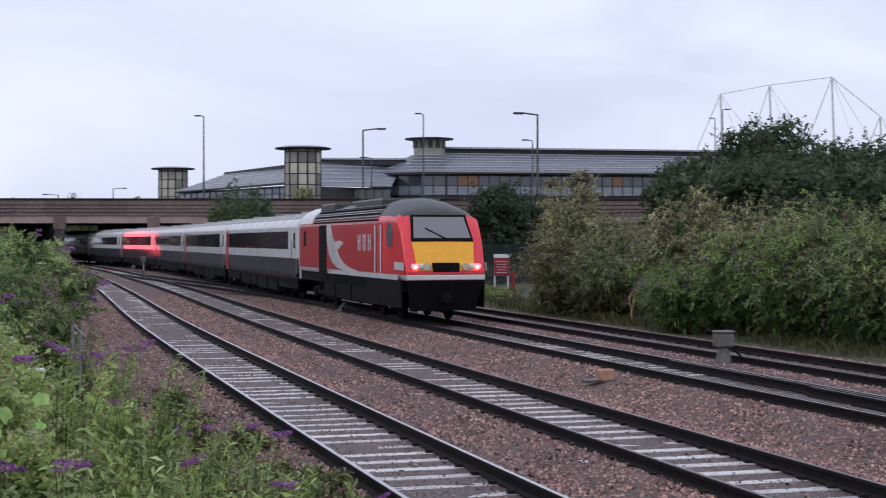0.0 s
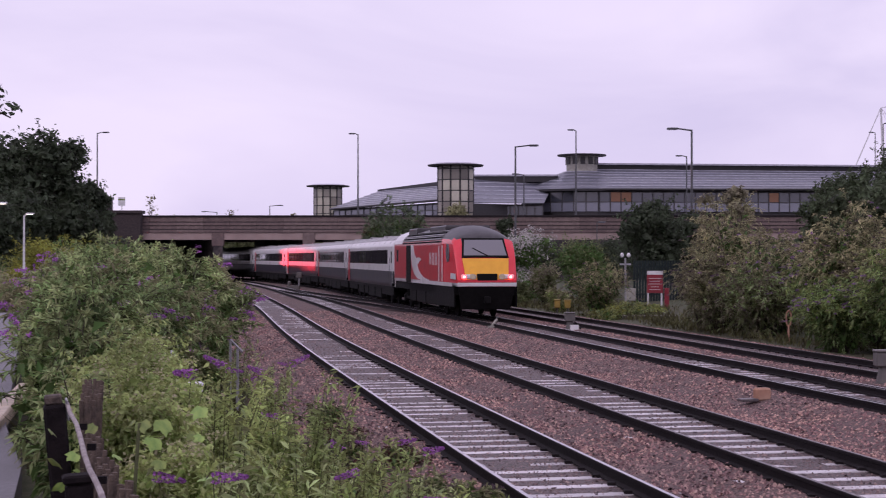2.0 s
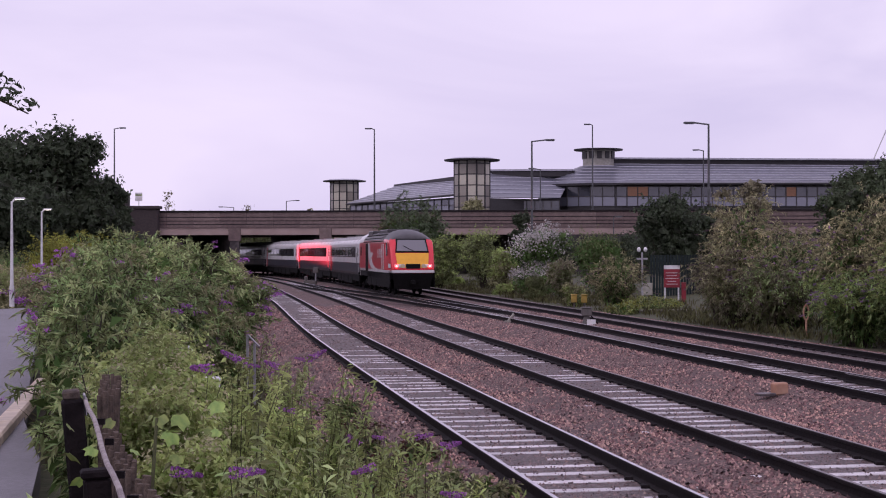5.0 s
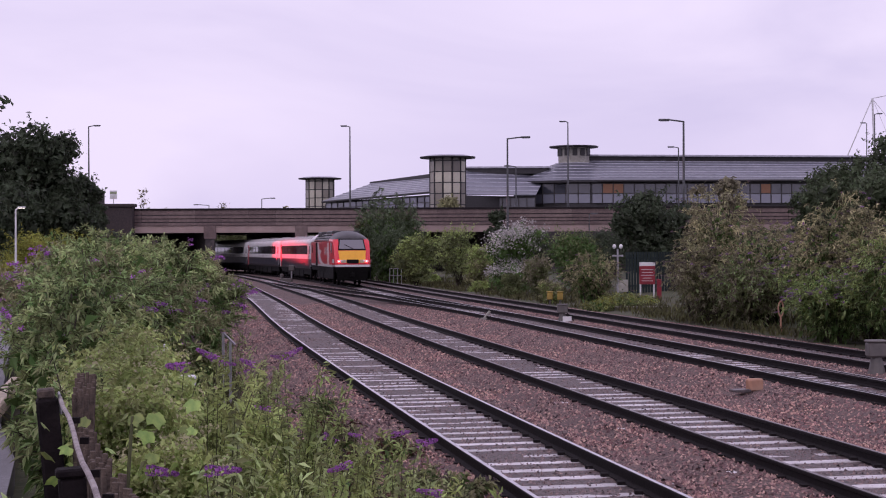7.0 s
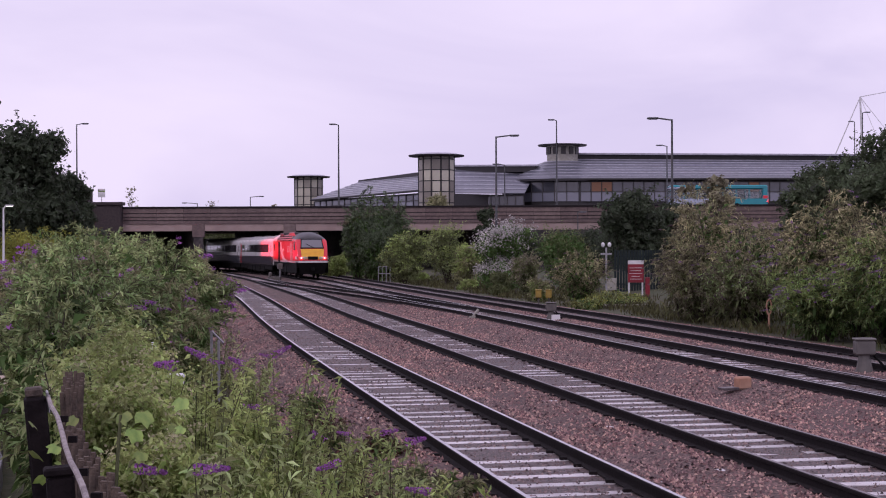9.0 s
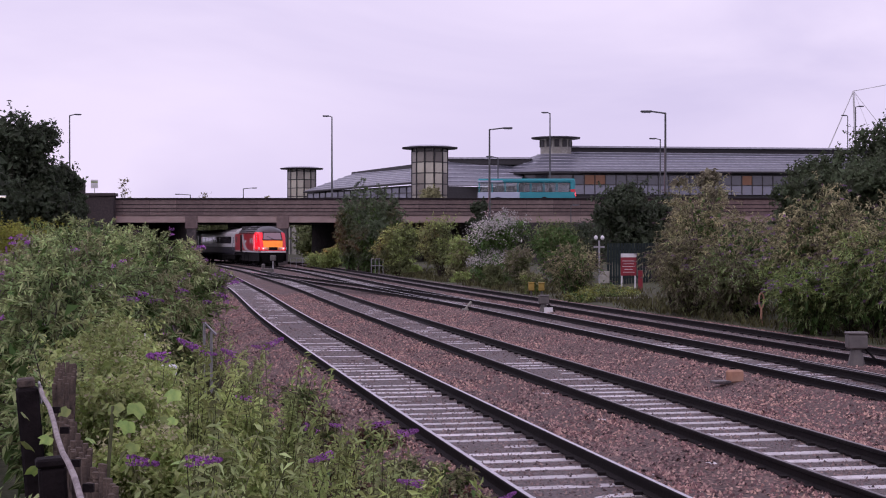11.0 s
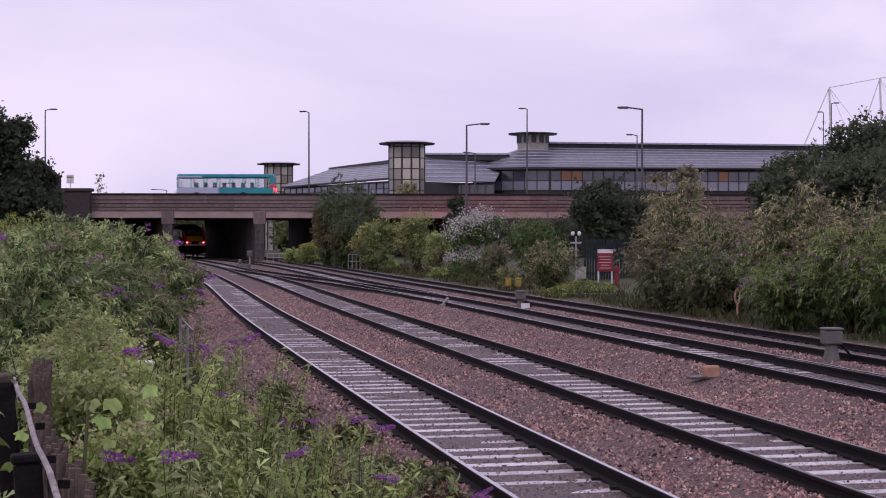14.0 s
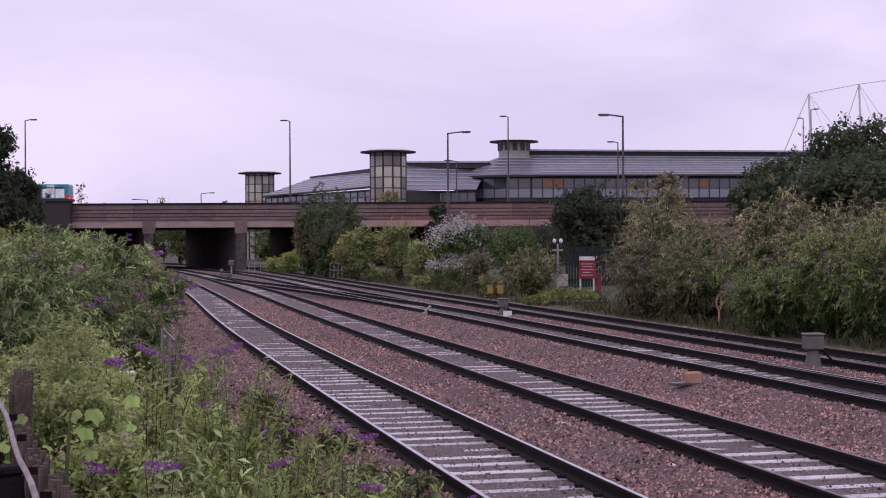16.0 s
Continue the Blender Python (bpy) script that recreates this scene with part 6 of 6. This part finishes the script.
# ---------------- the path, its kerb and lamps, the fence
def build_path():
    edge = [(-2.3, 4.4), (-2.8, 9.0), (-3.6, 12.0), (-4.6, 14.8), (-9.0, 29.8), (-13.7, 46.0)]
    # it turns away behind the verge growth
    pts = edge + [(x - 3.4, y - 7.0 * (y > 40)) for x, y in edge[::-1]]
    bm = bmesh.new()
    lo, hi = [bm.verts.new((x, y, 0.2)) for x, y in pts], [bm.verts.new((x, y, 0.86)) for x, y in pts]
    n = len(edge)
    for i in range(n - 1):
        a, b, c, d = i, i + 1, 2 * n - 2 - i, 2 * n - 1 - i
        bm.faces.new((hi[a], hi[b], hi[c], hi[d]))
        bm.faces.new((lo[a], lo[b], hi[b], hi[a]))
        bm.faces.new((lo[d], lo[c], hi[c], hi[d]))
    bmesh.ops.recalc_face_normals(bm, faces=bm.faces)
    path = tagged(mesh_object("path", bm, M["path"]), "wet grey asphalt path beside the bank", "path", kind="structure")
    # a pale worn kerb line across its near part
    a, b = Vector((-4.1, 12.0, 0)), Vector((-5.6, 18.8, 0))
    d = b - a
    for i in range(7):
        p = a + d * (i / 7)
        k = part("kerb_stone", box(0.0, -0.09, 0.8, d.length / 7 - 0.015, 0.09, 0.95, 0.02), M["kerb"], path, "")
        k.matrix_basis = pose(p.x, p.y, 0, 0, 0, math.degrees(math.atan2(d.y, d.x)))


build_path()
street_lamp(at_px(-77, 42), 42, 0.86, 2.5 + 93 / 2450 * 42, 0.15, "short white path lamp, lit", True, "white_steel", 0.055, 0.4)
street_lamp(at_px(-23, 55), 55, 0.86, 2.5 + 75 / 2450 * 55, 0.15, "short white path lamp, lit", True, "white_steel", 0.055, 0.4)


def build_fence():
    fence = empty("wooden_fence", pose(0, 0, 0), "dark weathered picket fence with a grey rope-bound rail", "fence")
    a, b, c = Vector((-0.5, 3.3, 0)), Vector((-2.12, 8.5, 0)), Vector((-2.5, 10.1, 0))
    d = (b - a).normalized()
    side = Vector((d.y, -d.x, 0))
    yaw = math.degrees(math.atan2(d.y, d.x))
    for i in range(4):
        p = a.lerp(b, i / 3)
        post = part("post", box(-0.06, -0.06, 0.3, 0.06, 0.06, 1.7 if i == 3 else 1.5, 0.015), M["fence_wood"], fence)
        post.matrix_basis = pose(p.x - side.x * 0.13, p.y - side.y * 0.13, 0, 0, 0, yaw) @ pose(0, 0, 0.4, (-4, 3, -3, -5)[i], (3, -3, 2, -3)[i], 0) @ pose(0, 0, -0.4)
        bm = box(-0.07, -0.07, 1.5, 0.07, 0.07, 1.54, 0.01) if i < 3 else box(-0.045, -0.045, 1.7, 0.05, 0.05, 1.75, 0.01)
        if i == 3:
            bk = part("bracket", box(-0.03, -0.075, 1.6, 0.065, -0.062, 1.72, 0.006), M["galvanised"], post, "grey steel rail bracket")
            part("bolt_hole", rod((0.02, -0.08, 1.665), (0.02, -0.074, 1.665), 0.016, sides=8), M["black"], bk)
        cap = part("post_cap", bm, M["picket" if i == 3 else "fence_wood"], post)
    for z in (0.6, 1.05):
        bm = bmesh.new()
        add_box(bm, 0, -0.03, z - 0.05, (b - a).length, 0.03, z + 0.05, 0.008)
        r = part("cross_rail", bm, M["fence_wood"], fence)
        r.matrix_basis = pose(a.x - side.x * 0.02, a.y - side.y * 0.02, 0, 0, 0, yaw)
    pts = [a.lerp(b, i / 14) - side * 0.17 + Vector((0, 0, 1.58 + 0.02 * math.sin(i * 1.3) + 0.12 * (i / 14))) for i in range(15)]
    bm = bmesh.new()
    rings = []
    for p in pts:
        rings.append([bm.verts.new(p + side * (0.012 * math.cos(t)) + Vector((0, 0, 0.012 * math.sin(t)))) for t in np.linspace(0, 6.283, 9)[:-1]])
    for ra, rb in zip(rings, rings[1:]):
        for k in range(8):
            bm.faces.new((ra[k], ra[(k + 1) % 8], rb[(k + 1) % 8], rb[k]))
    bm.faces.new(rings[0])
    bm.faces.new(rings[-1])
    bmesh.ops.recalc_face_normals(bm, faces=bm.faces)
    part("rail", bm, M["rope"], fence, "pale worn grey handrail")
    for i in range(0, 14, 2):
        p = pts[i] + side * 0.05
        part("rail_bracket", box(p.x - 0.02, p.y - 0.01, p.z - 0.06, p.x + 0.02, p.y + 0.01, p.z - 0.03), M["fence_wood"], fence)
    data = None
    for (p0, p1, m) in ((a, b, 92), (b, c, 26)):
        dd = (p1 - p0)
        for i in range(m):
            p = p0.lerp(p1, (i + 0.5) / m) - side * 0.045
            if data is None:
                bm = box(-0.011, -0.012, 0.35, 0.011, 0.012, 1.54, 0.003)
                ob = part("picket", bm, M["picket"], fence)
                data = ob.data
            else:
                ob = new("picket", data)
                ob.parent = fence
            ob.matrix_basis = pose(p.x, p.y, random.uniform(-0.03, 0.03) + (0.16 if p0 is b else 0), random.uniform(-2, 2), random.uniform(-2, 2), math.degrees(math.atan2(dd.y, dd.x)))


build_fence()


# ---------------- lineside things
def ground_z(x, y):
    x, y = np.array(float(x)), np.array(float(y))
    u, v = x - line_x(1, y), x - line_x(4, y)
    return float(bed_height(x, y)) if u > -2.8 and v < 3.0 else float(ground_height(x, y))


def lineside():
    # red warning sign with a pale heading, on two posts
    x, y = at_px(1098, 74), 74.0 * K
    g = ground_z(x, y)
    s = empty("warning_sign", pose(x, y, g), "red enamel lineside sign with white heading and text lines", "sign")
    part("board", box(-0.42, -0.03, 0.75, 0.42, 0.0, 1.72, 0.01), M["sign_red"], s)
    part("heading", box(-0.42, -0.032, 1.725, 0.42, 0.0, 1.93, 0.01), M["sign_white"], s, "white heading strip")
    for k in range(5):
        w = (0.33, 0.28, 0.34, 0.22, 0.3)[k]
        part("text_bar", box(-w, -0.036, 1.52 - 0.15 * k, w, -0.031, 1.545 - 0.15 * k), M["sign_white"], s)
    for sx in (-0.36, 0.36):
        part("post", box(sx - 0.04, 0.005, 0, sx + 0.04, 0.07, 1.7), M["white_steel"], s)
    r = empty("red_post", pose(at_px(1119, 73), 73 * K, ground_z(at_px(1119, 73), 73 * K)), "short red marker post beside the sign", "post")
    part("shaft", box(-0.12, -0.06, 0, 0.12, 0.06, 0.95, 0.03), M["sign_red"], r)
    part("cap", box(-0.13, -0.07, 0.95, 0.13, 0.07, 1.02, 0.02), M["sign_red"], r)
    # kerb line by the sign
    k = empty("cable_trough", pose(at_px(1085, 66), 66 * K, ground_z(at_px(1085, 66), 66 * K)), "low concrete cable trough lid", "trough")
    part("channel", box(-1.2, -0.15, 0, 1.3, 0.15, 0.12, 0.02), M["grey_box"], k)
    part("lid", box(-1.22, -0.17, 0.122, 1.32, 0.17, 0.17, 0.01), M["pale_stone"], k)
    # twin white lamps on a post
    x, y = at_px(1046, 76), 76.0 * K
    c = empty("lineside_lamp", pose(x, y, ground_z(x, y)), "grey post with twin white domed lamps", "lamp")
    part("post", rod((0, 0, 0), (0, 0, 2.7), 0.06, 0.05), M["galvanised"], c)
    part("bracket", box(-0.3, -0.04, 2.3, 0.3, 0.04, 2.4), M["galvanised"], c)
    for sx in (-0.18, 0.18):
        bm = bmesh.new()
        bmesh.ops.create_uvsphere(bm, u_segments=14, v_segments=8, radius=0.105)
        for v in bm.verts:
            v.co = Vector((v.co.x + sx, v.co.y, v.co.z * 1.3 + 2.85))
        part("dome", bm, M["white_steel"], c)
    # dark mesh fence behind the sign
    f = empty("mesh_fence", pose(at_px(1060, 80), 80 * K, ground_z(at_px(1060, 80), 80 * K)), "dark green palisade fence behind the sign", "fence")
    for i in range(24):
        part("pale", box(i * 0.16, -0.02, 0, i * 0.16 + 0.125, 0.02, 2.4), M["mesh_fence"], f)
    for z in (0.4, 2.0):
        part("rail", box(0, 0.025, z, 3.9, 0.07, z + 0.08), M["mesh_fence"], f)
    part("grey_panel", box(-0.5, -0.3, 0.1, 0.1, -0.2, 0.8, 0.02), M["pale_stone"], f)
    # yellow boxes
    for px, d, w in ((926, 71, 0.3), (944, 70.5, 0.3), (710, 118, 0.42)):
        x = at_px(px, d)
        b = empty("yellow_box", pose(x, d * K, ground_z(x, d * K)), "small yellow plastic grit box on the verge", "box", "yellow boxes on the verge")
        part("bin", box(-w / 2, -0.15, 0.35, w / 2, 0.15, 0.72, 0.03), M["yellow_box"], b)
        part("lid", box(-w / 2 - 0.02, -0.17, 0.722, w / 2 + 0.02, 0.17, 0.78, 0.02), M["yellow_box"], b)
        part("stake", box(-0.04, -0.04, 0, 0.04, 0.04, 0.35), M["grey_box"], b)
    # point machine cabinet on a concrete foot
    for x, y, sc in ((8.6, 32.4, 0.85), (3.45, 56.8, 0.8)):
        b = empty("lineside_cabinet", pose(x, y, ground_z(x, y)), "grey weathered location box on a concrete foot", "cabinet", "cabinets between the tracks")
        part("foot", rod((0, 0, 0), (0, 0, 0.42 * sc), 0.22 * sc, 0.13 * sc, 10), M["grey_box"], b)
        part("housing", box(-0.24 * sc, -0.2 * sc, 0.42 * sc, 0.24 * sc, 0.2 * sc, 0.78 * sc, 0.03), M["grey_box"], b)
        part("lid", box(-0.26 * sc, -0.22 * sc, 0.782 * sc, 0.26 * sc, 0.22 * sc, 0.84 * sc, 0.02), M["grey_box"], b)
        part("cable", rod((0.2 * sc, 0, 0.44 * sc), (0.55 * sc, -0.2, 0.02), 0.025, sides=6), M["black"], b)
        if sc == 0.8:
            part("white_plate", box(0.0, -0.3, 0.02, 0.32, -0.24, 0.22), M["sign_white"], b)
    # pale orange block and small stake beside the third track
    b = empty("marker_block", pose(5.45, 29.3, ground_z(5.45, 29.3), 0, 0, 20), "pale orange concrete marker block in the ballast", "block")
    part("block", box(-0.15, -0.1, 0, 0.15, 0.1, 0.24, 0.03), M["orange"], b)
    part("sheet", box(-0.5, -0.16, 0.0, -0.16, 0.1, 0.05, 0.01), M["timber"], b)
    b = empty("rail_stop", pose(0.72, 57.9, ground_z(0.72, 57.9)), "small pale iron point rod end", "point rod")
    part("rod", rod((-0.2, 0, 0.02), (0.05, 0, 0.34), 0.05, sides=6), M["pale_stone"], b)
    part("foot", box(-0.3, -0.1, 0, 0.0, 0.1, 0.08), M["pale_stone"], b)
    # orange looped post among the shrubs
    x, y = at_px(1333, 47.6), 47.6 * K
    b = empty("orange_post", pose(x, y, ground_z(x, y)), "weathered orange post with a looped top", "post")
    part("shaft", rod((0, 0, 0), (0, 0, 0.6), 0.04, 0.035), M["orange"], b)
    bm = bmesh.new()
    ring = [Vector((0.085 * math.cos(t), 0, 0.85 + 0.26 * math.sin(t))) for t in np.linspace(0, 6.283, 17)]
    for p, q in zip(ring, ring[1:]):
        add_rod(bm, p, q, 0.028, sides=6)
    part("loop", bm, M["orange"], b)
    # galvanised frames by the bridge and by the near bank
    for px, d, w, h in ((653, 117, 1.0, 1.3), (515, 138, 1.8, 0.9)):
        x = at_px(px, d)
        b = empty("handrail_frame", pose(x, d * K, ground_z(x, d * K)), "galvanised tubular handrail frame", "handrail", "handrail frames")
        for k in range(4):
            part("upright", rod((-w / 2 + w * k / 3, 0, 0), (-w / 2 + w * k / 3, 0, h), 0.03, sides=6), M["galvanised"], b)
        for z in (0.55 * h, h):
            part("bar", rod((-w / 2, 0, z), (w / 2, 0, z), 0.03, sides=6), M["galvanised"], b)
    b = empty("post_frame", pose(-4.15, 25.6, ground_z(-4.15, 25.6)), "slim galvanised angle posts at the track side", "post")
    for sx, h in ((0, 1.25), (0.12, 1.1)):
        part("upright", box(sx - 0.02, -0.02, 0, sx + 0.02, 0.02, h), M["galvanised"], b)
    part("brace", rod((0, 0, 1.25), (0.2, 0, 1.05), 0.02, sides=5), M["galvanised"], b)
    part("brace", rod((0, 0, 0.65), (0.14, 0, 0.5), 0.02, sides=5), M["galvanised"], b)
    b = empty("white_bollard", pose(-3.2, 15.6, 0.22), "short white concrete bollard among the weeds", "bollard")
    part("shaft", rod((0, 0, 0), (0, 0, 1.18), 0.09, 0.08, 10), M["pale_stone"], b)
    part("head", rod((0, 0, 1.18), (0, 0, 1.32), 0.11, 0.1, 10), M["white_steel"], b)
    b = empty("junction_box", pose(-2.95, 15.4, 0.1), "small pale junction box on a stake among the weeds", "box")
    part("stake", box(-0.03, -0.03, 0, 0.03, 0.03, 1.02), M["galvanised"], b)
    part("box", box(-0.17, -0.08, 1.02, 0.17, 0.08, 1.14, 0.02), M["white_steel"], b)
    # dwarf signal between the tracks before the bridge, its red light turned to the passing train
    x, y = -16.0, 120.0 * K
    b = empty("dwarf_signal", pose(x, y, ground_z(x, y)), "grey dwarf signal with white head beside the junction", "signal")
    part("base", box(-0.5, -0.3, 0, 0.6, 0.3, 0.35, 0.04), M["grey_box"], b)
    part("post", rod((0.55, 0, 0), (0.55, 0, 1.3), 0.07, sides=8), M["galvanised"], b)
    part("head", box(0.3, -0.16, 1.0, 0.8, 0.16, 1.5, 0.06), M["grey_box"], b)
    part("shield", box(-0.45, -0.2, 0.35, -0.15, 0.2, 0.75, 0.08), M["grey_box"], b)
    part("lens", rod((0.8, 0, 1.3), (0.84, 0, 1.3), 0.1, sides=12), M["black"], b)
    # pale notice on the abutment
    b = empty("bus_stop_flag", pose(at_px(150, 153.2), 169.3, 7.75), "pale notice board on the bridge pilaster", "sign")
    part("plate", box(-0.4, -0.03, 0.55, 0.4, 0.03, 1.5, 0.02), M["sign_white"], b)
    part("stripe", box(-0.38, -0.036, 1.15, 0.38, -0.031, 1.3), M["leaf_fresh"], b)
    part("pole", rod((0, 0.06, 0), (0, 0.06, 1.5), 0.04, sides=6), M["galvanised"], b)


lineside()

# red colour-light signal beyond the bank growth, which shines on the side of the passing train
red = empty("lineside_signal", pose(-27.4, 143.0, -0.2), "low red lineside signal facing the tracks", "signal")
part("post", rod((0, 0, 0), (0, 0, 1.8), 0.07), M["galvanised"], red)
part("head", box(-0.2, -0.2, 1.8, 0.2, 0.2, 2.6, 0.05), M["black"], red)
part("lens", rod((0.2, 0, 2.17), (0.26, 0, 2.17), 0.06, sides=14), M["tail_light"], red, "lit red signal lens")
# two unseen plates, added to hold the red beam to window height
part("hood", box(0.2, -1.2, 2.27, 0.9, 1.2, 2.285), M["black"], red)
part("lower_visor", box(0.2, -1.2, 2.13, 0.9, 1.2, 2.145), M["black"], red)
signal_light = bpy.data.lights.new("signal_light", "SPOT")
signal_light.energy, signal_light.color, signal_light.spot_size, signal_light.spot_blend, signal_light.shadow_soft_size = 13000, (1.0, 0.03, 0.06), radians(104), 0.25, 0.02
new("signal_light", signal_light).matrix_world = look((-27.1, 143.0, 1.965), (-17.3, 143.0, 2.3))


motions()
